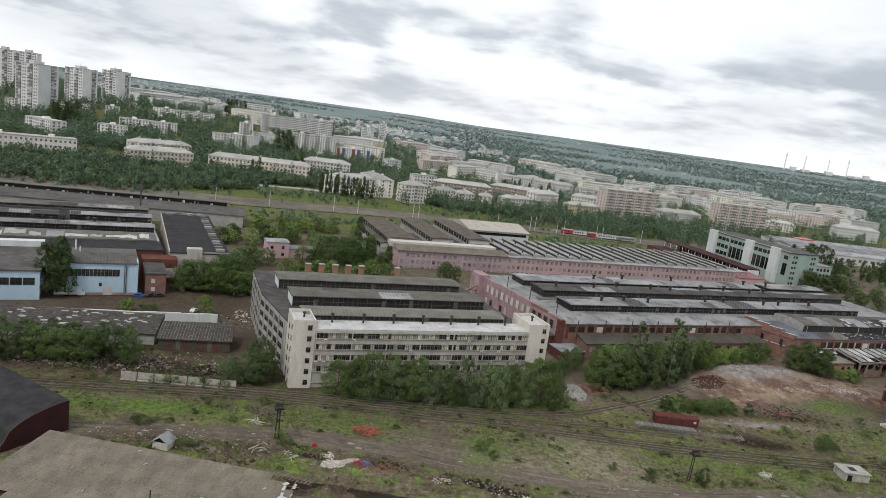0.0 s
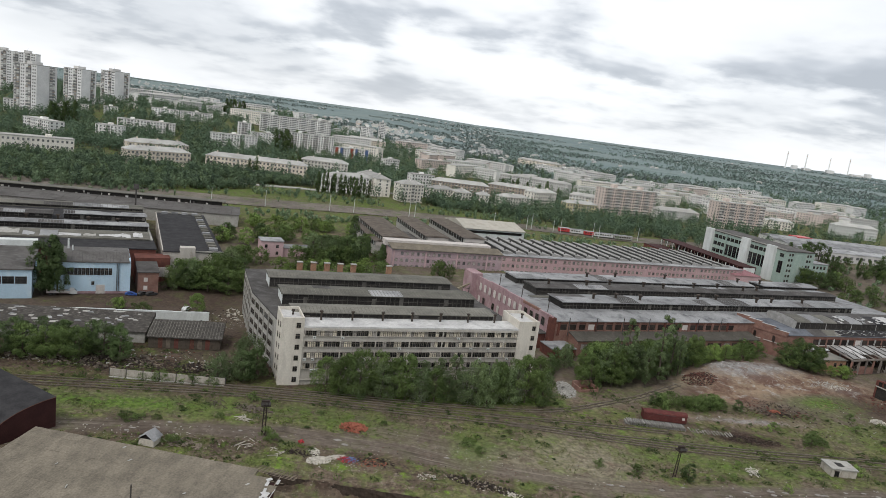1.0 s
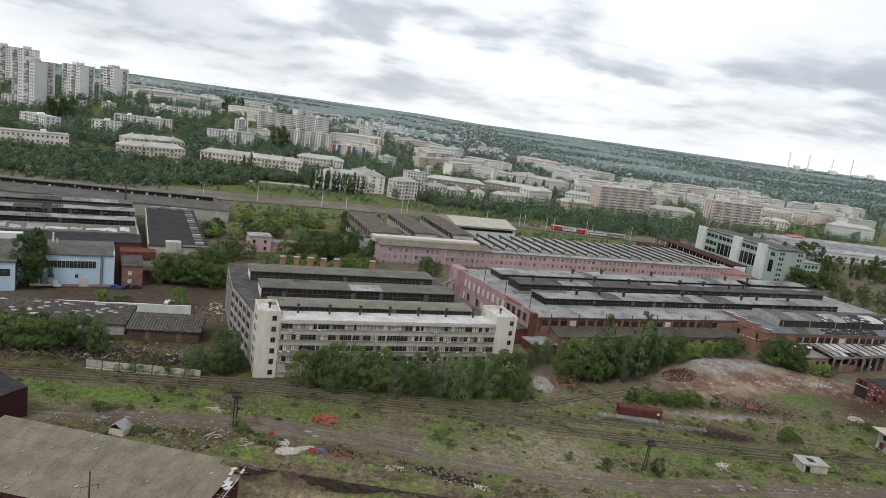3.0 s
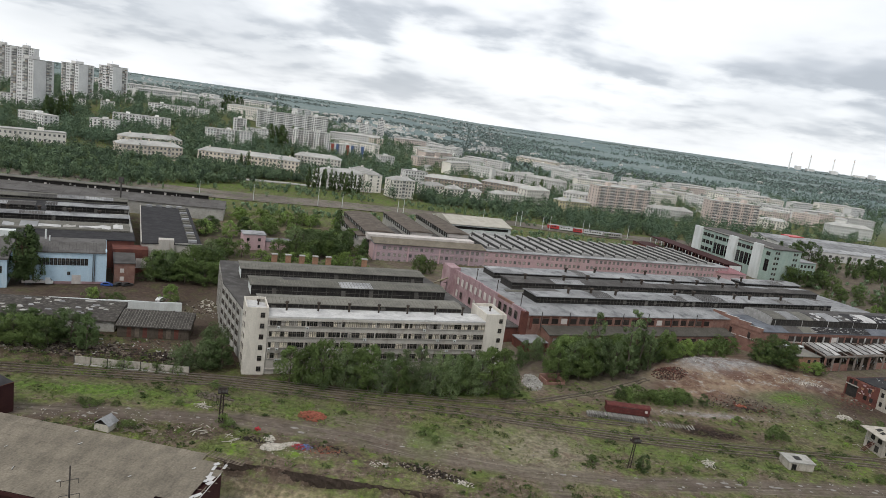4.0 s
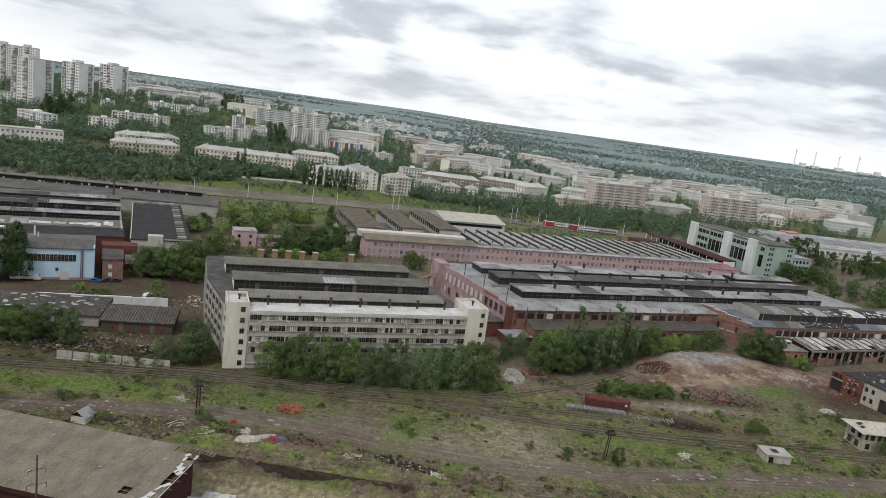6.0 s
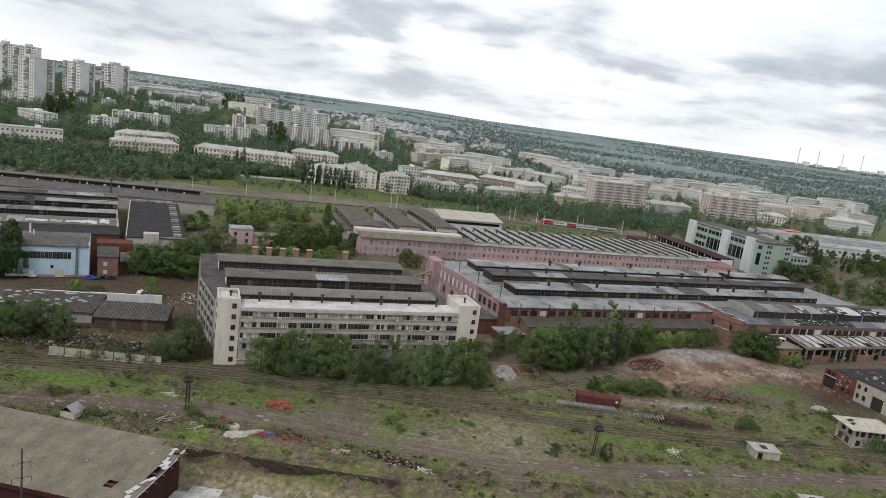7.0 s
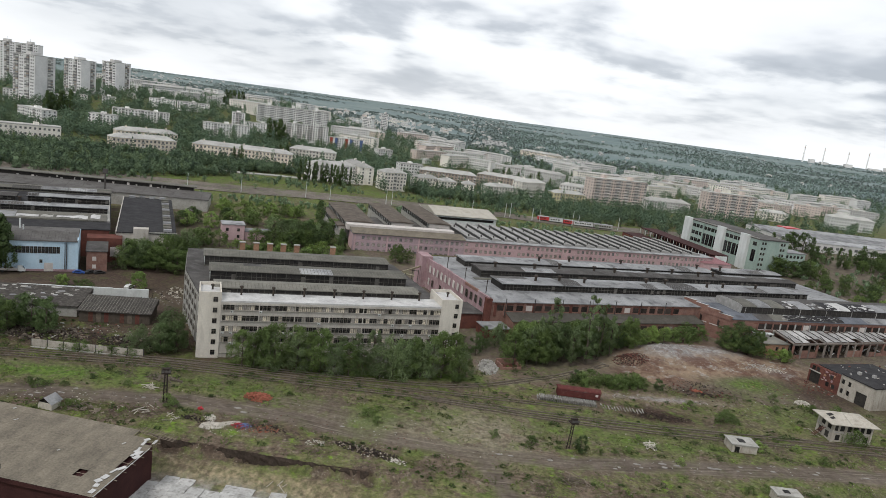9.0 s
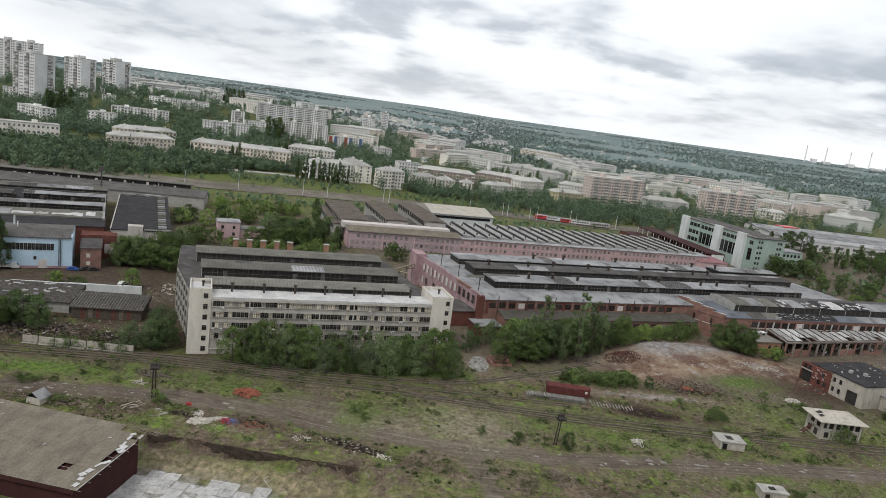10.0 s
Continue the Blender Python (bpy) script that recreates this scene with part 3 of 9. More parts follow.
def ground_material():
    m = bpy.data.materials.new("yard_ground")
    m.use_nodes = True
    N, L = m.node_tree.nodes, m.node_tree.links
    b = N["Principled BSDF"]
    b.inputs["Roughness"].default_value = 0.95
    b.inputs["Specular IOR Level"].default_value = 0.05
    geo = N.new("ShaderNodeNewGeometry")

    def noise_fac(scale, detail=5, rough=0.6, lo=0.4, hi=0.62):
        n = N.new("ShaderNodeTexNoise")
        n.inputs["Scale"].default_value, n.inputs["Detail"].default_value, n.inputs["Roughness"].default_value = scale, detail, rough
        L.new(geo.outputs["Position"], n.inputs["Vector"])
        r = N.new("ShaderNodeMapRange")
        r.inputs[1].default_value, r.inputs[2].default_value = lo, hi
        L.new(n.outputs["Fac"], r.inputs[0])
        return r.outputs[0]

    def mix(fac, a, c):
        x = N.new("ShaderNodeMix")
        x.data_type = "RGBA"
        for sock, v in ((6, a), (7, c)):
            if isinstance(v, tuple):
                x.inputs[sock].default_value = (*v, 1)
            else:
                L.new(v, x.inputs[sock])
        L.new(fac, x.inputs[0])
        return x.outputs[2]

    def attr(name):
        a = N.new("ShaderNodeAttribute")
        a.attribute_name = name
        return a.outputs["Fac"]

    def combine(op, a, c):
        x = N.new("ShaderNodeMath")
        x.operation, x.use_clamp = op, True
        for i, v in enumerate((a, c)):
            if isinstance(v, float):
                x.inputs[i].default_value = v
            else:
                L.new(v, x.inputs[i])
        return x.outputs[0]

    def streaks(cross, length, lo, hi, shift=0.0):
        """Noise drawn out along the dirt road: wheel ruts and worn strips."""
        sep = N.new("ShaderNodeSeparateXYZ")
        L.new(geo.outputs["Position"], sep.inputs[0])
        com = N.new("ShaderNodeCombineXYZ")
        for i, (src, k) in enumerate(((sep.outputs[0], length), (attr("across"), cross))):
            mul = N.new("ShaderNodeMath")
            mul.operation = "MULTIPLY"
            mul.inputs[1].default_value = k
            L.new(src, mul.inputs[0])
            L.new(mul.outputs[0], com.inputs[i])
        com.inputs[2].default_value = shift
        n = N.new("ShaderNodeTexNoise")
        n.inputs["Scale"].default_value, n.inputs["Detail"].default_value, n.inputs["Roughness"].default_value = 1.0, 5, 0.6
        L.new(com.outputs[0], n.inputs["Vector"])
        r = N.new("ShaderNodeMapRange")
        r.inputs[1].default_value, r.inputs[2].default_value = lo, hi
        L.new(n.outputs["Fac"], r.inputs[0])
        return r.outputs[0]

    grass = mix(noise_fac(0.05), (0.122, 0.132, 0.052), (0.170, 0.152, 0.084))
    grass = mix(noise_fac(0.35, 8, 0.7, 0.46, 0.66), grass, (0.082, 0.096, 0.040))
    grass = mix(noise_fac(0.14, 9, 0.75, 0.52, 0.66), grass, (0.205, 0.190, 0.105))
    grass = mix(noise_fac(0.17, 9, 0.72, 0.55, 0.61), grass, (0.145, 0.215, 0.042))
    earth = mix(noise_fac(0.12, 8, 0.7), (0.160, 0.123, 0.092), (0.080, 0.061, 0.047))
    earth = mix(noise_fac(0.5, 8, 0.75, 0.53, 0.68), earth, (0.25, 0.215, 0.17))
    earth = mix(noise_fac(0.4, 8, 0.75, 0.55, 0.68), earth, (0.060, 0.047, 0.036))
    bare = noise_fac(0.09, 10, 0.72, 0.465, 0.52)
    col = mix(bare, grass, earth)
    col = mix(noise_fac(0.32, 10, 0.75, 0.525, 0.58), col, earth)
    col = mix(combine("MULTIPLY", attr("lush"), noise_fac(0.3, 7, 0.65, 0.34, 0.52)), col, mix(noise_fac(0.7, 5), (0.112, 0.166, 0.040), (0.078, 0.122, 0.034)))
    road = mix(noise_fac(0.25, 7, 0.65), (0.165, 0.136, 0.112), (0.108, 0.088, 0.072))
    ruts = streaks(0.95, 0.03, 0.50, 0.64)
    road = mix(combine("MULTIPLY", ruts, 0.6), road, (0.055, 0.043, 0.034))
    road = mix(combine("MULTIPLY", streaks(1.1, 0.05, 0.56, 0.66, 7.0), 0.7), road, (0.25, 0.215, 0.18))
    edge = combine("MULTIPLY", attr("dirt"), noise_fac(0.3, 8, 0.72, 0.28, 0.46))
    col = mix(edge, col, road)
    gravel = mix(noise_fac(0.5, 8, 0.7), (0.112, 0.090, 0.064), (0.078, 0.086, 0.038))
    col = mix(combine("MULTIPLY", attr("bed"), noise_fac(0.2, 7, 0.7, 0.3, 0.62)), col, gravel)
    tread = mix(noise_fac(0.7, 8, 0.75), (0.265, 0.235, 0.175), (0.175, 0.155, 0.108))
    col = mix(combine("MULTIPLY", attr("trodden"), noise_fac(0.3, 7, 0.7, 0.35, 0.55)), col, tread)
    rub = mix(noise_fac(0.08, 8, 0.7, 0.43, 0.56), (0.275, 0.205, 0.146), (0.135, 0.080, 0.060))
    rub = mix(noise_fac(0.22, 8, 0.7, 0.55, 0.66), rub, (0.36, 0.335, 0.30))
    pale = mix(noise_fac(0.35, 8, 0.72, 0.42, 0.62), (0.33, 0.318, 0.308), (0.165, 0.145, 0.132))
    rub = mix(combine("MULTIPLY", attr("crest"), noise_fac(0.25, 7, 0.7, 0.3, 0.5)), rub, pale)
    rub = mix(noise_fac(1.5, 5, 0.7, 0.52, 0.7), rub, (0.11, 0.08, 0.066))
    col = mix(combine("MULTIPLY", attr("rubble"), 1.6), col, rub)
    col = mix(combine("MULTIPLY", attr("tan_bank"), noise_fac(0.5, 6, 0.65, 0.3, 0.5)), col, mix(noise_fac(0.9, 6), (0.275, 0.225, 0.145), (0.145, 0.135, 0.075)))
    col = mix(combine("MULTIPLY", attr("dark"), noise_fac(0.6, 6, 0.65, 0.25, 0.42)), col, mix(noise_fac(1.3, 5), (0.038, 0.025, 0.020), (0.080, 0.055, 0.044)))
    slab = mix(noise_fac(0.35, 7, 0.7, 0.42, 0.6), (0.46, 0.45, 0.43), (0.25, 0.235, 0.21))
    col = mix(combine("MULTIPLY", attr("slab"), noise_fac(0.2, 6, 0.6, 0.35, 0.5)), col, slab)
    calm = combine("ADD", combine("ADD", combine("MULTIPLY", attr("dirt"), 0.8), attr("tan_bank")), combine("ADD", combine("MULTIPLY", attr("slab"), 0.9), combine("ADD", attr("rubble"), combine("MULTIPLY", attr("trodden"), 0.8))))
    rough = combine("SUBTRACT", 1.0, calm)
    col = mix(combine("MULTIPLY", combine("MULTIPLY", noise_fac(1.1, 3, 0.55, 0.575, 0.63), 0.45), rough), col, (0.038, 0.034, 0.024))
    col = mix(combine("MULTIPLY", combine("MULTIPLY", noise_fac(2.2, 2, 0.5, 0.66, 0.68), 0.5), rough), col, (0.33, 0.30, 0.25))
    col = mix(combine("MULTIPLY", combine("MULTIPLY", noise_fac(0.16, 7, 0.7, 0.52, 0.62), 0.6), rough), col, mix(noise_fac(1.7, 3), (0.135, 0.195, 0.045), (0.082, 0.118, 0.034)))
    tone = N.new("ShaderNodeHueSaturation")
    mott = N.new("ShaderNodeMapRange")
    mott.inputs[3].default_value, mott.inputs[4].default_value = 0.66, 1.20
    L.new(noise_fac(0.75, 5, 0.68, 0.37, 0.63), mott.inputs[0])
    tone.inputs["Saturation"].default_value = 1.05
    even = N.new("ShaderNodeMix")
    even.inputs[3].default_value = 0.92
    L.new(combine("MULTIPLY", attr("dirt"), 0.55), even.inputs[0])
    L.new(mott.outputs[0], even.inputs[2])
    L.new(even.outputs[0], tone.inputs["Value"])
    L.new(col, tone.inputs["Color"])
    col = tone.outputs[0]
    # far land: distance haze is mixed into these pale blue-greens
    hazed_far = mix(noise_fac(0.0022, 8, 0.62), (0.162, 0.208, 0.206), (0.210, 0.248, 0.232))
    hazed_far = mix(noise_fac(0.009, 6, 0.7, 0.52, 0.66), hazed_far, (0.118, 0.156, 0.148))
    hazed_far = mix(noise_fac(0.035, 4, 0.7, 0.60, 0.70), hazed_far, (0.165, 0.190, 0.176))
    col = mix(attr("field"), col, hazed_far)
    L.new(col, b.inputs["Base Color"])
    bp = N.new("ShaderNodeBump")
    bp.inputs["Strength"].default_value, bp.inputs["Distance"].default_value = 0.5, 0.15
    nn = N.new("ShaderNodeTexNoise")
    nn.inputs["Scale"].default_value, nn.inputs["Detail"].default_value = 1.8, 6
    L.new(geo.outputs["Position"], nn.inputs["Vector"])
    L.new(nn.outputs["Fac"], bp.inputs["Height"])
    L.new(bp.outputs[0], b.inputs["Normal"])
    return m


ground_mesh = build_ground()
ground_mesh.materials.append(ground_material())
tagged(new("ground", ground_mesh), "grassy works yard with bare earth, rubble and far green fields", "ground", kind="structure")

# ---- trees ----


def leaf_mesh(name, centres, size, mat, rng, flat=0.0, out=None, droop=0.0):
    """Slim leaf sprays round the given places. out: the way out of the crown at each, which they lean to and are shaded by."""
    n = len(centres)
    a = rng.normal(size=(n, 3))
    a[:, 2] += flat * np.sign(a[:, 2])
    if out is not None:
        a += 0.9 * out
    a /= np.linalg.norm(a, axis=1)[:, None]
    b = rng.normal(size=(n, 3))
    b[:, 2] -= droop
    b -= a * (a * b).sum(1)[:, None]
    b /= np.linalg.norm(b, axis=1)[:, None]
    c = np.cross(a, b)
    s = (size * rng.uniform(0.6, 1.3, n))[:, None]
    slim = 0.52 if out is None else 0.40
    tip = 0.75 if out is None else 0.98
    tri = np.stack([centres + s * b * tip, centres - s * b * 0.42 + s * c * slim, centres - s * b * 0.42 - s * c * slim], 1)
    me = bpy.data.meshes.new(name)
    me.vertices.add(3 * n)
    me.vertices.foreach_set("co", tri.ravel())
    me.loops.add(3 * n)
    me.loops.foreach_set("vertex_index", np.arange(3 * n))
    me.polygons.add(n)
    me.polygons.foreach_set("loop_start", np.arange(0, 3 * n, 3))
    me.update(calc_edges=True)
    me.materials.append(mat)
    if out is not None:
        soft = a * 0.28 + out * 0.85 + np.array([0, 0, 0.25])
        soft /= np.linalg.norm(soft, axis=1)[:, None]
        me.normals_split_custom_set_from_vertices(np.repeat(soft, 3, axis=0).tolist())
    return me


def crown_points(rng, h, r, n, shape):
    """Leaf places in uneven clumps: many at the rim, gaps between."""
    lo = {"broad": 0.10, "willow": 0.02, "poplar": 0.05, "shrub": 0.03, "tall": 0.06}[shape]
    k = {"broad": 58, "willow": 70, "poplar": 52, "shrub": 20, "tall": 60}[shape]
    zc = rng.uniform(lo + 0.05, 0.97, k)
    u = (zc - lo) / (1 - lo)
    if shape == "poplar":
        rad = r * np.clip(np.sin(np.pi * np.clip(u * 0.9 + 0.08, 0, 1)) ** 0.6, 0.15, 1)
    elif shape == "shrub":
        rad = r * np.sqrt(np.clip(1 - u**2, 0.05, 1))
    else:
        rad = r * np.clip(np.sin(np.pi * np.clip(u * 0.76 + 0.20, 0, 1)) ** 0.75, 0.16, 1) * rng.uniform(0.72, 1.18, k)
    th = rng.uniform(0, 2 * np.pi, k)
    f = rng.uniform(0.25, 1.0, k) ** 0.5 * rng.uniform(0.75, 1.12, k)
    cx, cy, cz = rad * f * np.cos(th), rad * f * np.sin(th), zc * h
    size = r * {"poplar": 0.30, "shrub": 0.32}.get(shape, 0.215) * rng.uniform(0.7, 1.35, k)
    pick = rng.choice(k, n, p=size**2 / (size**2).sum())
    d = rng.normal(size=(n, 3))
    d /= np.linalg.norm(d, axis=1)[:, None]
    d *= (rng.uniform(0.2, 1, n) ** 0.4)[:, None]
    p = np.stack([cx[pick], cy[pick], cz[pick]], 1) + d * size[pick][:, None] * np.array([1, 1, 0.8 if shape != "poplar" else 1.9])
    axis_ = np.stack([p[:, 0], p[:, 1], (p[:, 2] - 0.5 * h) * 0.7], 1) / r
    out = d * 0.8 + axis_ * 0.6
    out /= np.linalg.norm(out, axis=1)[:, None] + 1e-6
    if shape in ("willow", "broad"):
        rr = np.hypot(p[:, 0], p[:, 1]) / r
        p[:, 2] -= (0.12 if shape == "willow" else 0.04) * h * np.clip(rr - 0.4, 0, 1)
        strand = np.sin(np.arctan2(p[:, 1], p[:, 0]) * 23 + cx[pick] * 9)
        p[:, 2] -= (0.05 if shape == "willow" else 0.02) * h * rng.random(n) * np.clip(strand, 0, 1)
    p[:, 2] = np.clip(p[:, 2], 0.02 * h, None)
    return p, out, list(zip(cx, cy, cz))


def trunk_shape(rng, h, r, tips, shape):
    s = Shape()
    if shape == "shrub":
        for cx, cy, cz in tips[:6]:
            s.tube((0, 0, -0.1), (cx * 0.7, cy * 0.7, cz * 0.8), 0.05, 0.02, 4)
        return s
    base = 0.016 * h + 0.06
    lean = rng.uniform(-0.03, 0.03, 2) * h
    top = (lean[0], lean[1], 0.62 * h)
    mid = (lean[0] * 0.3, lean[1] * 0.3, 0.3 * h)
    s.tube((0, 0, -0.4), mid, base, base * 0.75, 7).tube(mid, top, base * 0.75, base * 0.4, 6)
    s.tube(top, (lean[0] * 1.2, lean[1] * 1.2, 0.9 * h), base * 0.4, 0.03, 5)
    for cx, cy, cz in tips[:12]:
        z0 = min(max(0.25 * h, cz - 0.7 * math.hypot(cx, cy)), 0.6 * h)
        q = z0 / (0.62 * h)
        s.tube((lean[0] * q, lean[1] * q, z0), (cx * 0.9, cy * 0.9, cz), base * 0.35, 0.025, 4)
    return s


KINDS = {}


def tree_kind(key, name, shape, h, r, n, leaf, mat, label, seeds):
    """Some grown forms of a kind of tree, to be copied."""
    forms = []
    for k in seeds:
        rng = np.random.default_rng(100 + k)
        pts, out, tips = crown_points(rng, h, r, n, shape)
        forms.append((leaf_mesh("crown", pts, leaf, M[mat], rng, out=out, droop={"willow": 1.6, "poplar": -1.6, "tall": -0.4}.get(shape, 0.2)), trunk_shape(rng, h, r, tips, shape).mesh("trunk", M["bark"])))
    KINDS[key] = (name, h, forms, label)


tree_kind("broad", "tree", "broad", 10, 4.3, 8200, 0.20, "leaf", "broadleaf tree in full green leaf", (1, 2, 3))
tree_kind("willow", "tree", "willow", 10, 4.6, 8200, 0.20, "leaf_dusty", "dusty green willow-like tree with a loose crown", (4, 5, 6))
tree_kind("dark", "tree", "tall", 11, 4.0, 7600, 0.21, "leaf_dark", "dark green broadleaf tree with a dense crown", (7, 8))
tree_kind("feather", "tree", "tall", 12, 3.4, 6400, 0.20, "leaf_dusty", "tall loose grey-green tree with a feathery crown", (31, 32, 33))
tree_kind("grey", "tree", "willow", 9, 3.2, 2400, 0.19, "leaf_grey", "half-dead grey tree with thin foliage", (34, 35))
tree_kind("fresh", "tree", "broad", 9, 4.2, 7600, 0.20, "leaf_light", "fresh light green broadleaf tree", (9, 10))
tree_kind("poplar", "poplar", "poplar", 15, 1.9, 6400, 0.21, "leaf_dusty", "tall slender poplar with upright branches", (11, 12))
tree_kind("poplar_dark", "poplar", "poplar", 16, 2.3, 1900, 0.50, "leaf_dark", "dark green columnar poplar tree", (13, 14))
tree_kind("shrub", "shrub", "shrub", 3, 2.0, 1300, 0.17, "leaf", "low green shrub on the yard", (15, 16, 17))
tree_kind("shrub_fresh", "shrub", "shrub", 3, 2.0, 1300, 0.17, "leaf_light", "bright green shrub on the yard", (18, 19))
tree_kind("mid", "tree", "broad", 10, 4.6, 1550, 0.44, "leaf", "green tree between the works and the town", (21, 22, 23))
tree_kind("mid_dark", "tree", "tall", 11, 4.2, 1550, 0.46, "leaf_dark", "dark green tree between the works and the town", (24, 25))
tree_kind("mid_fresh", "tree", "broad", 9, 4.4, 1550, 0.44, "leaf_light", "light green tree between the works and the town", (26, 27))
tree_kind("aspen", "poplar", "tall", 24, 3.9, 9500, 0.27, "leaf_dusty", "tall loose poplar with ragged upright limbs", (41, 42))
grow = random.Random(11)


def tree(key, x, y, h, wide=1.0, group=""):
    name, h0, forms, label = KINDS[key]
    crown, trunk = grow.choice(forms)
    s = h / h0
    t = thing(name, at(x, y, grow.uniform(0, 360)) @ Matrix.Diagonal((s * wide, s * wide, s, 1)), label, "tree" if "shrub" not in key else "shrub", group)
    part("trunk", trunk, "bark", t)
    part("crown", crown, "leaf", t)
    return t


def row(keys, a, b, n, spread, h0, h1, wide=1.0, group=""):
    """Trees scattered along the line from a to b."""
    for i in range(n):
        u = (i + 0.5 + grow.uniform(-0.3, 0.3)) / n
        tree(grow.choice(keys), a[0] + (b[0] - a[0]) * u + grow.uniform(-spread, spread), a[1] + (b[1] - a[1]) * u + grow.uniform(-spread, spread), grow.uniform(h0, h1), wide * grow.uniform(0.88, 1.15), group)


# before the office block
row(["willow", "feather", "broad"], (-27, 181.5), (20, 189), 12, 0.9, 7.5, 14.5, 0.85, "trees before the office block")
row(["willow", "feather", "broad"], (18, 189), (41, 197), 8, 0.9, 8.5, 15, 0.85, "trees before the office block")
row(["feather", "broad"], (-22, 184.5), (36, 202), 9, 0.7, 9.0, 12.5, 0.82, "trees before the office block")
row(["grey"], (-10, 184), (34, 195), 5, 1.5, 7.5, 10.5, 1.0, "trees before the office block")
# beside the office block and along the old sheds
row(["dark", "willow"], (-55, 182), (-43, 184), 4, 1.5, 8.5, 11, 1.05, "trees beside the office block")
tree("willow", -49, 190, 11.5)
row(["dark", "dark", "broad"], (-128, 176), (-84, 186.5), 12, 1.8, 8.5, 11, 1.1, "trees along the old sheds")
row(["dark", "mid_dark"], (-122, 184), (-88, 192), 7, 1.5, 8, 10, 1.1, "trees along the old sheds")
# before the brick hall
row(["broad", "feather", "willow", "feather"], (57, 213), (88, 237), 12, 1.8, 9, 14, 0.9, "trees before the brick hall")
row(["broad", "dark"], (56, 225), (106, 255), 12, 2.5, 8, 11.5, 1.0, "trees before the brick hall")
row(["feather", "dark", "broad"], (60, 221), (106, 252), 13, 1.5, 10, 13.5, 0.95, "trees before the brick hall")
row(["broad", "fresh"], (57, 231), (68, 237), 3, 1.2, 7, 10, 1.0, "trees before the brick hall")
for px_, py_, ph_ in ((46.5, 226, 8.5), (51, 231, 8), (56, 223, 10), (60, 219, 11), (53, 238, 7), (44, 219, 8)):
    tree(grow.choice(["broad", "willow", "dark"]), px_, py_, ph_, 0.9, "trees before the brick hall")
for px_, py_, ph_ in ((69, 219.5, 24), (82.5, 225.5, 25), (88, 232, 21), (77, 221, 15), (93, 237, 15), (65, 220, 16)):
    tree("aspen" if ph_ > 18 else "poplar", px_, py_, ph_, 0.95, "poplars before the brick hall")
row(["fresh", "broad", "shrub"], (100, 249), (138, 272), 14, 2, 4.5, 7.5, 1.1, "trees before the brick hall")
row(["dark", "broad", "dark"], (146, 266), (157, 261), 9, 1.8, 8, 12.5, 1.1, "trees at the brick wing")
row(["shrub", "fresh"], (161, 259.5), (171, 262.5), 4, 0.8, 4, 5.5, 1.2, "trees at the brick wing")
row(["shrub", "shrub", "dark"], (76, 205.5), (104, 210.5), 14, 1.6, 2.8, 4.6, 1.25, "shrubs before the rubble mound")
# yard shrubs
for sx, sy, sh in ((118, 191.5, 3.0), (120.4, 193.6, 3.2), (122, 191.4, 2.4), (83.5, 162.3, 1.5), (80.2, 160.7, 1.3), (76.4, 159.5, 1.4), (58.6, 159.6, 2.2), (110.4, 150, 2.0), (115.4, 151.6, 1.8), (139, 171.6, 2.2), (154, 208.4, 3.4), (144.3, 216, 2.2), (-67.7, 151.6, 2.2), (-65.4, 152, 1.8)):
    tree("shrub", sx, sy, sh, 1.2, "shrubs on the yard")
row(["shrub", "dark"], (182, 212), (192, 214), 5, 1, 3.5, 5.5, 1.2, "shrubs by the ruined workshop")
for sx, sy, sh in ((-33, 152.3, 2.6), (-31.4, 151.4, 2.2), (122.6, 174.6, 2.6), (-64, 153.6, 1.6), (-60, 154, 1.5), (-46.5, 159.4, 1.5), (-42, 171.5, 2.2), (-70, 177, 2.4), (112, 200, 2.2), (109, 197.6, 1.8),
                   (140, 205, 2.4), (151, 196, 2.2), (-6, 167, 1.3), (16, 161.5, 2.2), (19, 158.5, 2.0), (17.5, 165, 1.6), (49, 160, 2.0), (97, 160, 1.6), (135, 178, 1.8), (126, 150, 2.0), (104, 132, 2.2), (-52.5, 143.8, 2.6), (88, 170, 1.7), (156, 203, 3.0), (163, 212, 2.6)):
    tree(grow.choice(["shrub", "shrub", "shrub_fresh"]), sx, sy, sh, 1.2, "shrubs on the yard")
row(["shrub", "shrub_fresh"], (-80, 176.5), (-53, 178), 6, 0.7, 1.6, 3, 1.2, "shrubs on the yard")
tree("dark", 70.9, 158.2, 5.0, 1.05)
# left works and yard behind
tree("dark", -137, 235, 20, 0.85)
tree("dark", -133, 237.5, 18, 0.75)
tree("poplar_dark", -135, 236, 21, 1.4)
tree("fresh", -81.6, 236, 7.5, 1.0)
row(["dark", "broad", "willow"], (-103, 263), (-88, 272), 8, 2, 10, 14, 1.0, "trees behind the factory hall")
row(["broad", "willow"], (-92, 278), (-88, 300), 5, 2, 9, 12, 1.0, "trees behind the factory hall")
row(["shrub"], (-103, 229), (-97, 230), 2, 0.5, 3, 4, 1.2, "shrubs by the workshop")
row(["shrub", "fresh"], (-109, 230.5), (-106, 231), 2, 0.5, 3, 4.5, 1.1, "shrubs by the workshop")
row(["broad", "mid", "dark"], (-96, 262), (-72, 270), 9, 3, 8, 11, 1.1, "trees behind the factory hall")
row(["broad", "mid", "dark"], (-112, 282), (-78, 292), 10, 4, 8, 11, 1.15, "trees behind the factory hall")
row(["mid", "mid_dark", "mid_fresh"], (-112, 305), (-82, 318), 9, 5, 7, 10, 1.15, "trees behind the factory hall")
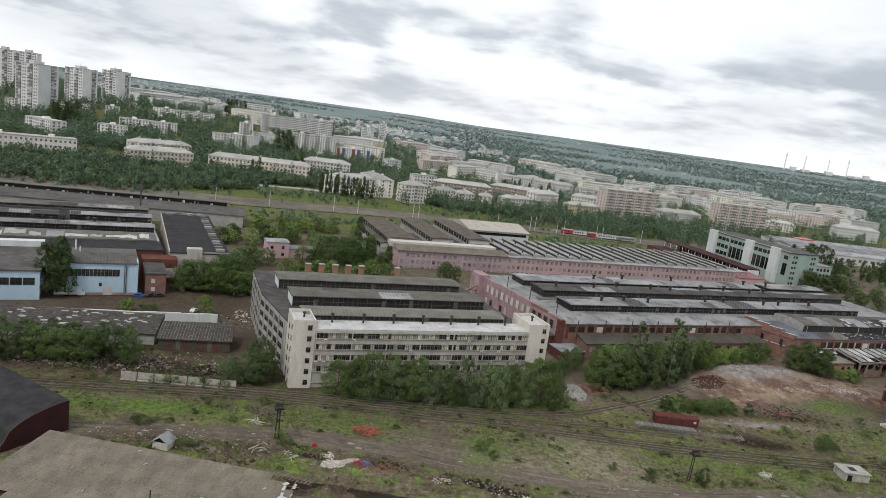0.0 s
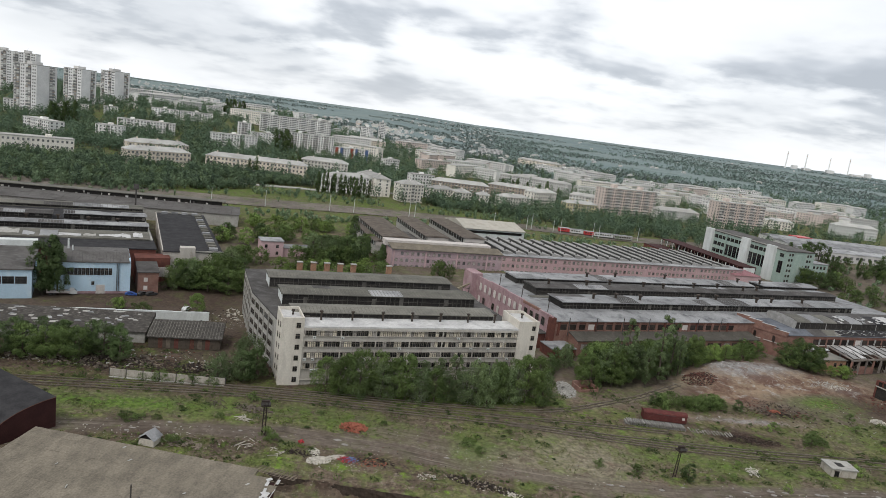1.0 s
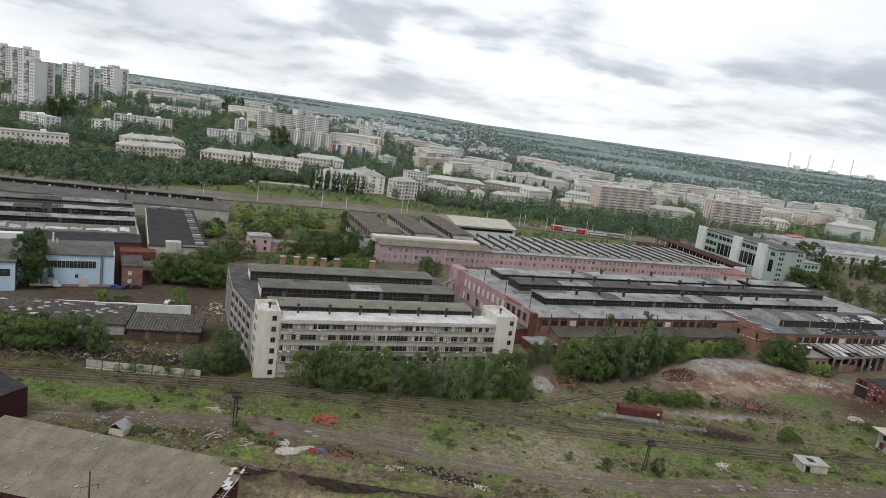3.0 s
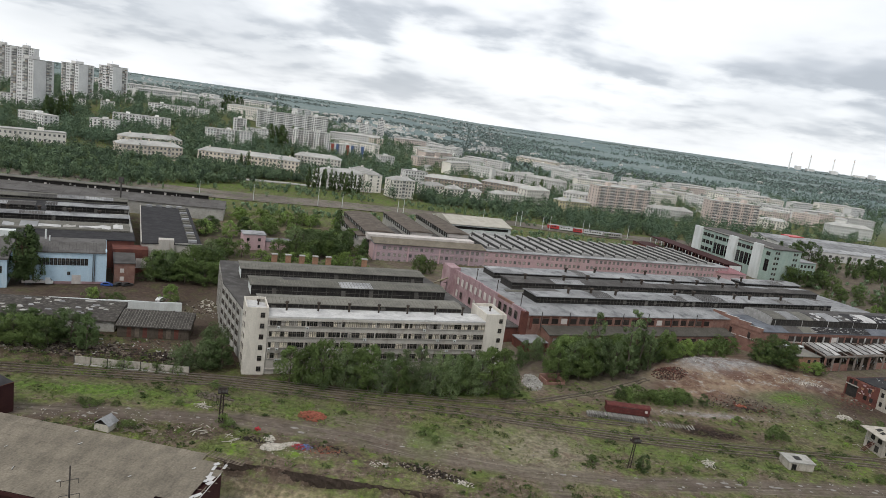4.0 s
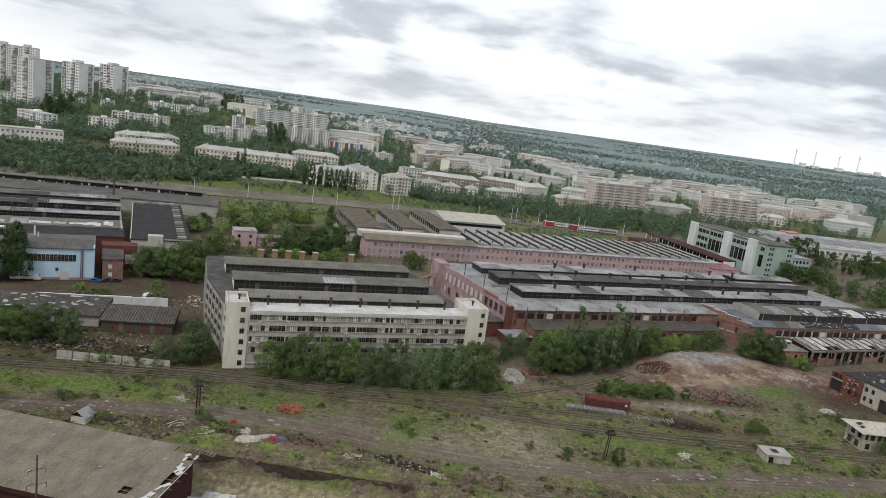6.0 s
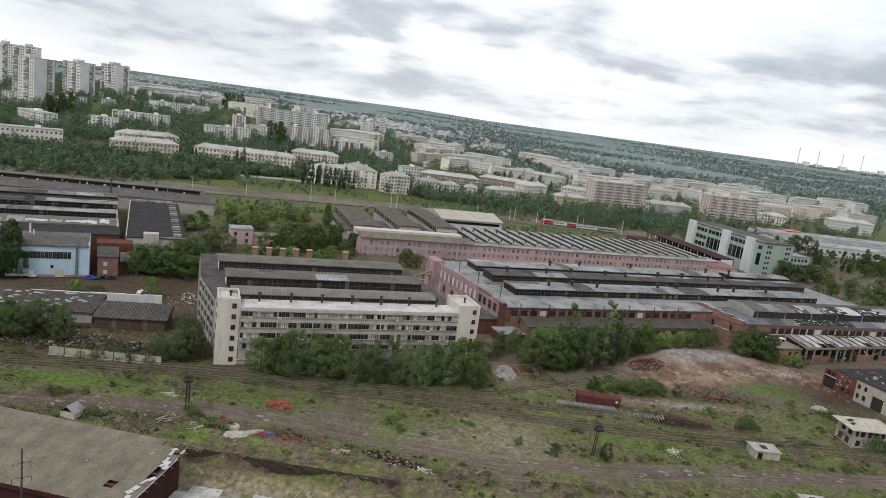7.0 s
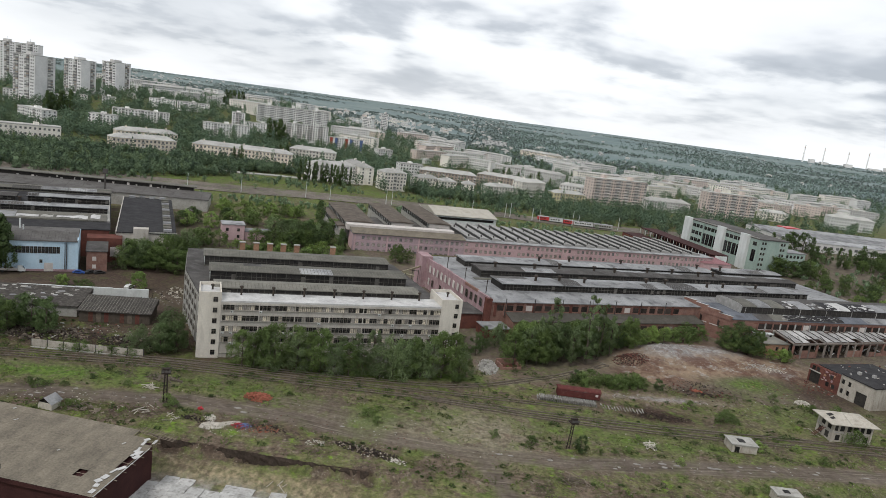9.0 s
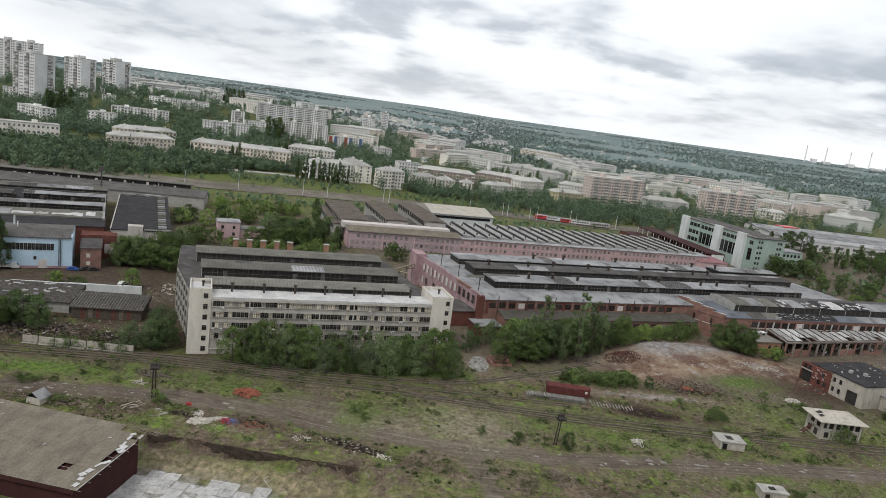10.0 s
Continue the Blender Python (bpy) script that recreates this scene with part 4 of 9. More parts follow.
row(["mid_fresh", "mid"], (-66, 282), (-22, 298), 15, 4, 6, 8.5, 1.2, "trees behind the factory hall")
row(["mid_fresh", "mid"], (-72, 305), (-26, 322), 15, 4, 6, 9, 1.2, "trees behind the factory hall")
row(["mid", "mid_dark"], (-68, 330), (-30, 346), 13, 4, 7, 10, 1.2, "trees behind the factory hall")
row(["feather", "willow", "dark"], (-62, 338), (-36, 346), 9, 2.5, 11, 15, 1.1, "trees at the pink factory")
row(["mid", "mid_dark"], (-62, 352), (-36, 372), 11, 5, 8, 12, 1.2, "trees behind the factory hall")
row(["mid", "mid_fresh", "mid_dark"], (-118, 345), (-70, 378), 14, 5, 7, 10, 1.2, "trees behind the factory hall")
row(["mid", "mid_fresh"], (-112, 388), (-56, 412), 12, 5, 6, 9, 1.2, "trees behind the factory hall")
for px_, py_, ph_ in ((-47, 380, 17), (-36, 352, 11), (-27, 340, 12), (-26, 344, 10)):
    tree("poplar_dark", px_, py_, ph_, 1.2)
row(["mid_dark", "mid"], (0, 336), (10, 339), 3, 1.5, 8, 10, 0.9, "trees at the pink factory")
row(["mid_dark", "mid_fresh"], (30, 338), (118, 372), 8, 2, 4.5, 6.5, 1.0, "trees at the pink factory")
row(["mid", "mid_dark"], (240, 446), (276, 452), 10, 5, 8, 13, 1.1, "trees at the green block")
row(["mid_dark", "mid"], (300, 500), (400, 560), 16, 14, 8, 14, 1.1, "trees at the green block")
row(["mid_dark", "mid", "mid_dark"], (250, 405), (340, 430), 16, 10, 7, 10, 1.1, "trees at the green block")
row(["mid", "mid_dark", "mid_fresh"], (262, 372), (360, 410), 24, 16, 6, 9, 1.2, "trees beyond the brick hall")
row(["mid", "mid_dark"], (270, 340), (380, 372), 12, 10, 6, 9, 1.2, "trees beyond the brick hall")
row(["mid", "mid_dark"], (280, 430), (420, 480), 26, 18, 6, 10, 1.2, "trees beyond the brick hall")
row(["mid_dark", "mid"], (330, 500), (470, 545), 14, 12, 8, 13, 1.1, "trees beyond the brick hall")

# ---- the works: white office block with its hall ----
TURN = 21.5


def window_mesh(name, w, h, d=0.12, mat="glass"):
    """A pane with a thin frame, standing a little out of its wall, which faces -y."""
    s = Shape().box(-w / 2, w / 2, -d, d, -h / 2, h / 2)
    if mat in ("far_glass", "dark", "bricked", "sooty"):
        return s.mesh(name, M[mat])
    t = 0.07
    xs = (-w / 2, -w / 2 + t, -t / 2, t / 2, w / 2 - t, w / 2)
    zs = (-h / 2, -h / 2 + t, h * 0.16, h * 0.16 + t, h / 2 - t, h / 2)
    v = [(x, -d - 0.04, z) for z in zs for x in xs]
    f, kind = [], []
    for r in range(5):
        for c in range(5):
            q = (6 * r + c, 6 * r + c + 1, 6 * r + c + 7, 6 * r + c + 6)
            if r in (1, 3) and c in (1, 3):
                m = len(v)
                v += [(v[i][0], -d + 0.02, v[i][2]) for i in q]
                f += [(q[i], q[(i + 1) % 4], m + (i + 1) % 4, m + i) for i in range(4)] + [(m, m + 1, m + 2, m + 3)]
                kind += [1, 1, 1, 1, 0]
            else:
                f.append(q)
                kind.append(1)
    m = len(v)
    rim = (0, 5, 35, 30)
    v += [(v[i][0], d, v[i][2]) for i in rim]
    f += [(0, m, m + 1, 5, 4, 3, 2, 1), (5, m + 1, m + 2, 35, 29, 23, 17, 11), (35, m + 2, m + 3, 30, 31, 32, 33, 34), (30, m + 3, m, 0, 6, 12, 18, 24), (m + 3, m + 2, m + 1, m)]
    kind += [1, 1, 1, 1, 1]
    s = Shape().add(v, f)
    me = s.mesh(name, M[mat])
    me.materials.append(M["window_frame"])
    me.polygons.foreach_set("material_index", kind)
    return me


PANE = {}


def pane(parent, x, y, z, w, h, mat="glass", turn=0.0, name="window"):
    """A window on a wall that faces -y (turn 0) of its building."""
    key = (round(w, 2), round(h, 2), mat)
    if key not in PANE:
        PANE[key] = window_mesh(name, w, h, 0.06, mat)
    ob = part(name, PANE[key], mat, parent)
    ob.matrix_local = pose(x, y, z, 0, 0, turn)
    return ob


def lantern(name, parent, x0, x1, y0, y1, z0, z1, roof="roof_olive", face="dark", ends="white", over=0.5, patched=0.75):
    """A long roof lantern: dark glazed sides under a shallow felt roof."""
    ym, rise = (y0 + y1) / 2, 0.55
    body = part(name, Shape().box(x0, x1, y0, y1, z0, z1), face, parent, "dark glazed roof lantern")
    lid = part("lantern_roof", Shape().profile([(y0 - over, z1), (y1 + over, z1), (y1 + over, z1 + 0.25), (ym, z1 + 0.25 + rise), (y0 - over, z1 + 0.25)], x0 - over, x1 + over), roof, body, "shallow felt roof")
    cut = random.Random(int(x1 * 7 + y0))
    xa = x0 - over
    while xa < x1 - 4:
        xb = min(x1 + over, xa + cut.uniform(5, 16))
        for ya, yb, za, zb in ((y0 - over, ym, z1 + 0.27, z1 + 0.27 + rise), (ym, y1 + over, z1 + 0.27 + rise, z1 + 0.27)):
            if cut.random() < patched:
                part("felt_strip", Shape().add([(xa, ya, za), (xb - 0.15, ya, za), (xb - 0.15, yb, zb), (xa, yb, zb)], [(0, 1, 2, 3)]), cut.choice([roof, roof, "roof_felt", "roof_light"]), body)
        xa = xb
    seams = Shape()
    for xx in np.arange(x0 - over + 0.6, x1 + over, 1.15):
        seams.add([(xx, y0 - over, z1 + 0.30), (xx + 0.12, y0 - over, z1 + 0.34), (xx + 0.12, ym, z1 + 0.34 + rise), (xx, ym, z1 + 0.30 + rise)], [(0, 1, 2, 3)])
    tagged(part("roof_seams", seams, roof, body), kind="stuff")
    part("sill", Shape().box(x0 - 0.06, x1 + 0.06, y0 - 0.12, y1 + 0.12, z0 - 0.02, z0 + 0.5), roof, body)
    if ends:
        for xx in (x0, x1):
            part("gable_panel", Shape().box(xx - 0.08, xx + 0.08, y0 + 0.3, y1 - 0.3, z0 + 0.5, z1 - 0.1), ends, body)
    bars, pick = Shape(), random.Random(int(x1 + y1))
    nb = int((x1 - x0) / 1.6)
    for i in range(1, nb):
        xx = x0 + (x1 - x0) * i / nb
        if pick.random() < 0.8:
            bars.box(xx - 0.05, xx + 0.05, y0 - 0.09, y0 - 0.01, z0 + 0.5, z1)
        if pick.random() < 0.12:
            bars.box(xx + 0.1, xx + 1.4, y0 - 0.06, y0 - 0.01, z0 + 0.5 + pick.uniform(0, 0.8), z1 - pick.uniform(0.2, 1.0))
    bars.box(x0, x1, y0 - 0.1, y0 - 0.02, (z0 + z1) / 2 + 0.2, (z0 + z1) / 2 + 0.28)
    tagged(part("glazing_grid", bars, "grimy_bar", body), kind="stuff")
    return body


def vent_pipe(parent, x, y, z, h=2.2, r=0.28):
    s = Shape().tube((x, y, z), (x, y, z + h), r, r, 7).tube((x, y, z + h), (x, y, z + h + 0.45), r * 2.0, r * 1.7, 8)
    return part("vent_pipe", s, "vent_dark", parent)


def white_block():
    b = thing("office_block", pose(-38.6, 183.2, 0, 0, 0, TURN), "long pale five storey office block with two stair towers", "building")
    L = 81.5
    wall = part("wall", Shape().box(6.2, L - 7.2, 0.35, 8.4, 0, 17.2), "panel", b, "grey-beige panel wall")
    part("roof", Shape().box(6.2, L - 7.2, 0.0, 8.4, 17.2, 17.7), "roof_pale", b, "pale flat roof")
    # spandrels proud of the ribbon windows
    for k in range(5):
        z = 16.6 - 3.3 * k
        part("spandrel", Shape().box(6.25, L - 7.25, 0.0, 0.34, z - 3.3 + 1.5 if k < 5 else 0, z - 1.75), "panel", wall)
    part("spandrel", Shape().box(6.25, L - 7.25, -0.05, 0.34, 16.5, 17.2), "panel", wall)
    rnd = random.Random(5)
    n = 58
    w = (L - 13.6) / n
    for k in range(4):
        z = 16.5 - 3.3 * k - 0.87
        shut = 0.5
        for i in range(n):
            x = 6.4 + w * (i + 0.5)
            if i % 9 == 0:
                part("pier", Shape().box(x - w / 2, x - w / 2 + 0.3, 0.05, 0.34, z - 0.85, z + 0.85), "panel", wall)
            if i % 4 == 0:
                shut = rnd.choice((0.1, 0.4, 0.6, 0.75))
            pane(wall, x, 0.30, z, w - 0.1, 1.62, rnd.choice(("curtain", "cream_blind", "cream_blind")) if rnd.random() < shut else "glass")
            if rnd.random() < 0.10:
                unit = part("air_conditioner", Shape().box(x - 0.4, x + 0.4, -0.4, 0.0, z - 1.45, z - 0.9), "white", wall, "small white air conditioner")
                part("fan_grille", Shape().tube((x - 0.1, -0.42, z - 1.18), (x - 0.1, -0.40, z - 1.18), 0.2, 0.2, 8), "steel", unit)
    # stair towers
    for x0, x1, y1, first in ((0.0, 6.2, 11.0, 5), (L - 7.2, L, 12.5, 4)):
        t = part("stair_tower", Shape().box(x0, x1, 0, y1, 0, 19.2), "plaster", b, "whitewashed stair tower")
        part("parapet", Shape().box(x0, x1, 0, 0.35, 19.2, 20.2).box(x0, x1, y1 - 0.35, y1, 19.2, 20.2).box(x0, x0 + 0.35, 0.35, y1 - 0.35, 19.2, 20.2).box(x1 - 0.35, x1, 0.35, y1 - 0.35, 19.2, 20.2), "plaster", t)
        part("tower_roof", Shape().box(x0 + 0.35, x1 - 0.35, 0.35, y1 - 0.35, 19.2, 19.25), "roof_pale", t)
        vent_pipe(t, (x0 + x1) / 2 + 0.6, y1 * 0.55, 19.2, 1.2)
        for k in range(6):
            z = 18.0 - 3.25 * k
            pane(t, x0 + (x1 - x0) * 0.74, 0.0, z, 1.25, 1.5)
            if x0 < 1:
                pane(t, 0.0, 2.6, z - 0.6, 1.1, 1.5, turn=-90)
                pane(t, 0.0, 6.8, z - 1.6, 1.1, 1.5, turn=-90)
    for i in range(7):
        vent_pipe(b, 12 + 9.4 * i, 6.2, 17.7, 2.4, 0.3)
    return b


def hall():
    b = thing("factory_hall", pose(-38.6, 183.2, 0, 0, 0, TURN), "large flat-roofed factory hall with three long roof lanterns", "building")
    foot = [(0.2, 11.2), (2.0, 8.5), (78, 8.5), (74, 60), (68, 71), (-4.5, 71), (-4.5, 40)]
    part("wall", Shape().prism(foot, 0, 15.6), "concrete", b, "stained concrete wall")
    part("roof", Shape().prism([(x, y) for x, y in foot], 15.6, 16.1), "roof_felt", b, "grey felt roof")
    lantern("lantern", b, 4.5, 69, 8.8, 17, 16.1, 19.0, ends=None, patched=0.12)
    lantern("lantern", b, 3.2, 69, 25, 35, 16.1, 19.9, patched=0.12)
    lantern("lantern", b, 1.4, 67.5, 45, 55, 16.1, 19.9, patched=0.12)
    for k in range(4):
        for i in range(11):
            v = 69 - 5.2 * i
            bend = v < 40
            pane(b, (-4.5 + (40 - v) * 4.7 / 28.8 if bend else -4.5) - 0.02, v, 13.4 - 3.4 * k, 4.0, 1.7, turn=-80.7 if bend else -90)
            if k == 0:
                q = part("pilaster", Shape().box(-0.25, 0.25, -0.3, 0.0, 0, 15.5), "concrete", b)
                v -= 2.6
                q.matrix_local = pose(-4.5 + (40 - v) * 4.7 / 28.8 if v < 40 else -4.5, v, 0, 0, 0, -80.7 if v < 40 else -90)
    return b


white_block()
hall()


PINKISH = material("faded_pink_brick_paint", (0.385, 0.262, 0.275), (0.275, 0.180, 0.187), scale=0.25, fine=4, mix=0.4, stain=(0.5, 0.42, 0.39), stain_amount=0.5, streak=0.5)
M["pinkish"] = PINKISH
M["sooty"] = material("sooty_broken_glazing", (0.050, 0.040, 0.034), (0.026, 0.022, 0.020), scale=0.5, fine=2, mix=0.6, rough=0.5, rand=0.5)
M["sheet_grey"] = material("brown_grey_sheet_roof", (0.135, 0.128, 0.122), (0.095, 0.088, 0.082), scale=0.1, fine=1.5, mix=0.4, stain=(0.06, 0.055, 0.05), stain_amount=0.7)
M["roof_blue"] = material("blue_grey_roof_felt", (0.165, 0.175, 0.195), (0.10, 0.106, 0.12), scale=0.12, fine=2, mix=0.35, stain=(0.06, 0.06, 0.065), stain_amount=0.6)
M["lean_felt"] = material("brown_lean_to_felt", (0.092, 0.085, 0.072), (0.062, 0.056, 0.048), scale=0.15, fine=2, mix=0.5, stain=(0.14, 0.13, 0.11), stain_amount=0.4)
M["mauve"] = material("dusty_mauve_paint", (0.43, 0.325, 0.345), (0.33, 0.25, 0.265), scale=0.15, fine=3, mix=0.3, stain=(0.5, 0.44, 0.42), stain_amount=0.45, streak=0.4)
M["dull_pink"] = material("dull_dark_pink_roof", (0.30, 0.155, 0.165), (0.22, 0.115, 0.12), scale=0.2, fine=2, mix=0.3, stain=(0.18, 0.11, 0.11), stain_amount=0.5)
M["bricked"] = material("pale_bricked_window", (0.60, 0.55, 0.51), (0.48, 0.44, 0.41), scale=0.5, fine=4, mix=0.3, rand=0.12)


def sill_band(parent, x0, x1, y, z, mat="concrete"):
    return part("sill_band", Shape().box(x0, x1, y - 0.14, y + 0.02, z - 0.12, z + 0.12), mat, parent)


def red_hall():
    b = thing("brick_works_hall", pose(47.6, 248.0, -0.6, 0, 0, 23.2), "long red brick works hall with dark lanterns on grey felt roofs", "building")
    foot = [(0, 0), (205, 0), (205, 66), (-5.5, 66)]
    wall = part("wall", Shape().prism(foot, 0, 12.2), "brick", b, "red brick wall")
    part("roof", Shape().add([(0, -0.5, 12.2), (205, -0.5, 12.2), (205, 8, 13.6), (0, 8, 13.6), (205, 66, 13.6), (-5.3, 66, 13.6), (0, -0.5, 12.0), (205, -0.5, 12.0)],
                             [(0, 1, 2, 3), (3, 2, 4, 5), (6, 7, 1, 0)]), "roof_light", b, "patched grey felt roof")
    # front: brick piers, ribbon of windows, lean-to below
    n = 21
    for i in range(n):
        x = 3 + 88.0 * (i + 0.5) / n
        part("pier", Shape().box(x - 2.6, x - 1.6, -0.3, 0.0, 6.5, 12.0), "brick" if i % 4 else "brick_dark", wall)
        pane(wall, x, -0.02, 9.75, 2.75, 2.1, "sooty" if i not in (3, 14) else "bricked")
        if i % 3 == 1:
            part("downpipe", Shape().tube((x - 2.1, -0.45, 6.6), (x - 2.1, -0.45, 13.6), 0.16, 0.16, 6), "steel", wall)
    sill_band(wall, 0, 92, 0, 8.3, "brick")
    sill_band(wall, 0, 92, 0, 11.25, "brick_dark")
    lean = part("lean_to", Shape().profile([(-6.6, 0), (0, 0), (0, 7.9), (-6.6, 6.5)], 8, 99), "brick", b, "lower brick lean-to")
    part("lean_to_roof", Shape().profile([(-7.0, 6.4), (-0.02, 7.95), (-0.02, 8.2), (-7.0, 6.65)], 7.6, 99.4), "lean_felt", lean)
    for i in range(20):
        pane(lean, 11 + 4.4 * i, -6.6, 4.2, 3.0, 2.2, "sooty" if i % 4 else "curtain")
    # left gable wall: painted, with bricked-up windows and a stepped parapet
    gable = part("gable_wall", Shape().prism([(-0.35, 0.1), (0.25, 0.1), (-5.2, 66.2), (-5.8, 66.2)], 0, 13.9), "pinkish", b, "faded pink painted brick gable wall")
    for i, (v0, v1, zz) in enumerate(((0, 9, 13.2), (9, 20, 14.2), (20, 33, 14.5), (33, 46, 14.8), (46, 57, 14.5))):
        q = (-0.45 - 5.4 * v0 / 66, -0.45 - 5.4 * v1 / 66)
        part("parapet", Shape().prism([(q[0], v0), (q[0] + 0.8, v0), (q[1] + 0.8, v1), (q[1], v1)], 13.2, zz), "brick" if i < 2 else "pinkish", gable)
    part("corner_pier", Shape().box(-7.6, -2.8, 57, 66.4, 0, 15.4), "pinkish", b)
    part("corner_pier", Shape().box(-1.2, 1.2, -0.6, 1.4, 0, 13.4), "brick_dark", b)
    for i in range(13):
        v = 5.5 + 4.0 * i
        x = -0.5 - 5.4 * v / 66
        pane(gable, x, v, 10.4, 2.7, 3.1, "glass" if i < 4 else "bricked", turn=-94.7)
        if i % 3 != 1:
            pane(gable, x, v, 4.8, 2.3, 2.9, "glass" if i % 2 else "bricked", turn=-94.7)
    # low brick rooms at the corner
    part("side_room", Shape().box(-12, -1, 2, 16, 0, 6.5), "brick_dark", b)
    part("side_room_roof", Shape().box(-12.4, -0.6, 1.6, 16.2, 6.5, 6.9), "roof_felt", b)
    part("side_room", Shape().box(-4, 6, -9, -0.4, 0, 4.2), "brick_dark", b)
    part("side_room_roof", Shape().box(-4.3, 6.3, -9.3, -0.35, 4.2, 4.5), "roof_light", b)
    lantern("lantern", b, 10, 175, 10, 21, 13.5, 16.6, "roof_light", ends=None)
    lantern("lantern", b, 9.5, 190, 30.5, 41, 13.5, 16.6, "roof_felt", ends=None)
    lantern("lantern", b, 9, 150, 47, 58, 13.5, 16.4, "roof_light", ends=None)
    lantern("lantern", b, 160, 200, 50, 60, 13.5, 16.0, "roof_light", ends=None)
    cut = random.Random(44)
    for i in range(46):
        v0, v1 = cut.choice(((22.2, 29.6), (42.2, 46.3), (59, 65)))
        xa, ya = cut.uniform(2, 180), cut.uniform(v0, v1 - 2)
        w, d = cut.uniform(5, 22), cut.uniform(1.5, v1 - ya)
        part("felt_patch", Shape().box(xa, xa + w, ya, ya + d, 13.5, 13.62 + 0.004 * i), cut.choice(["roof_felt", "roof_light", "roof_light", "roof_olive", "tar"]), b)
    part("skylight", Shape().box(14, 33, 42.4, 43.4, 14.0, 14.9), "white", b)
    rnd = random.Random(8)
    for i in range(10):
        for v, z in ((15.5, 17.1), (36, 17.2), (52.5, 16.9)):
            if rnd.random() < 0.75:
                vent_pipe(b, 22 + 15.2 * i + rnd.uniform(-5, 5), v + rnd.uniform(-2, 2), z, 1.9, 0.55)
    for v in (7, 26, 44):
        vent_pipe(b, 2.0 - v * 0.06, v, 13.6, 4.5, 0.16)
    return b


red_hall()


def brick_wing():
    b = thing("brick_wing", pose(151.2, 278.0, 0, 0, 0, 20), "brick wing with an arched lantern and half-burnt felt roof", "building")
    foot = [(0, 0), (118, 0), (118, 20), (-9.4, 20)]
    wall = part("wall", Shape().prism(foot, 0, 10.5), "brick", b, "red brick wall")
    part("roof", Shape().add([(0, -0.4, 10.6), (118, -0.4, 10.6), (118, 4, 12.2), (-1.9, 4, 12.2), (118, 20, 12.4), (-9.4, 20, 12.4), (0, -0.4, 10.3), (118, -0.4, 10.3)],
                             [(0, 1, 2, 3), (3, 2, 4, 5), (6, 7, 1, 0)]), "roof_blue", b, "blue-grey patched felt roof")
    rnd = random.Random(4)

    def slope(v):
        return 10.75 + 0.364 * v
    for x0, x1, mat in ((14, 22, "roof_felt"), (22, 30, "roof_olive"), (30, 62, "tar"), (76, 96, "roof_light")):
        part("roof_patch", Shape().add([(x0, -0.3, slope(-0.3)), (x1, -0.3, slope(-0.3)), (x1, 3.9, slope(3.9)), (x0 - 1, 3.9, slope(3.9))], [(0, 1, 2, 3)]), mat, b, "burnt black roof patch" if mat == "tar" else "")
    for i in range(70):
        x, v = rnd.uniform(27, 62), rnd.uniform(0, 3.4)
        z = slope(v) + 0.05
        part("torn_sheet", Shape().add([(x, v, z), (x + rnd.uniform(0.5, 2.2), v + 0.1, z + 0.06), (x + rnd.uniform(0.3, 1.5), v + 0.3, z + 0.16), (x + rnd.uniform(-0.5, 0.3), v + 0.25, z + 0.14)], [(0, 1, 2, 3)]), rnd.choice(["roof_light", "roof_felt", "beam"]), b)
    for i, (v0, v1, zz) in enumerate(((0, 5, 11.6), (5, 10, 12.6), (10, 15, 13.2), (15, 20, 13.8))):
        q = (-0.3 - 9.4 * v0 / 20, -0.3 - 9.4 * v1 / 20)
        part("stepped_parapet", Shape().prism([(q[0], v0), (q[0] + 0.7, v0), (q[1] + 0.7, v1), (q[1], v1)], 9.6, zz), "brick", b)
        part("coping", Shape().prism([(q[0] - 0.08, v0), (q[0] + 0.78, v0), (q[1] + 0.78, v1), (q[1] - 0.08, v1)], zz, zz + 0.12), "roof_pale", b)
    for v in (5.2, 12.4):
        pane(wall, -9.4 * v / 20 - 0.02, v, 7.4, 5.4, 2.6, "sooty", turn=-115.2)
        part("sill", Shape().prism([(-9.4 * (v - 3) / 20 - 0.35, v - 3), (-9.4 * (v - 3) / 20, v - 3), (-9.4 * (v + 3) / 20, v + 3), (-9.4 * (v + 3) / 20 - 0.35, v + 3)], 5.7, 6.0), "bricked", wall)
    # arched lantern, its roof part felt, part bare boards and pale sheets
    lo, hi = 4.0, 20.0
    mid, rad = (lo + hi) / 2, (hi - lo) / 2 + 0.3
    arc = [(mid - rad * math.cos(a), 15.0 + 1.3 * math.sin(a)) for a in np.linspace(0, math.pi, 9)]
    lan = part("lantern", Shape().box(8, 118, lo, hi, 11.8, 15.1), "dark", b, "dark glazed lantern")
    part("lantern_roof", Shape().profile([(y, z) for y, z in arc[::-1]], 7.6, 118), "roof_felt", lan, "arched sheet roof")
    part("gable_panel", Shape().profile([(lo + 0.2, 11.8), (hi - 0.2, 11.8)] + [(y, z - 0.06) for y, z in arc[::-1][0:9]], 7.2, 7.55), "beam", lan, "pale gable panel")
    for q, mat in enumerate(("roof_olive", "roof_light", "roof_olive", "roof_felt", "roof_light", "roof_felt", "tar", "roof_pale", "tar", "tar", "roof_light", "roof_light", "roof_light", "roof_olive")):
        x0, x1, k = 7.7 + 7.6 * q, 15.1 + 7.6 * q, 4
        v = []
        for xx in (x0, x1):
            v += [(xx, mid - (rad + 0.06) * math.cos(a), 15.04 + 1.34 * math.sin(a)) for a in np.linspace(0.03, 1.57, k + 1)]
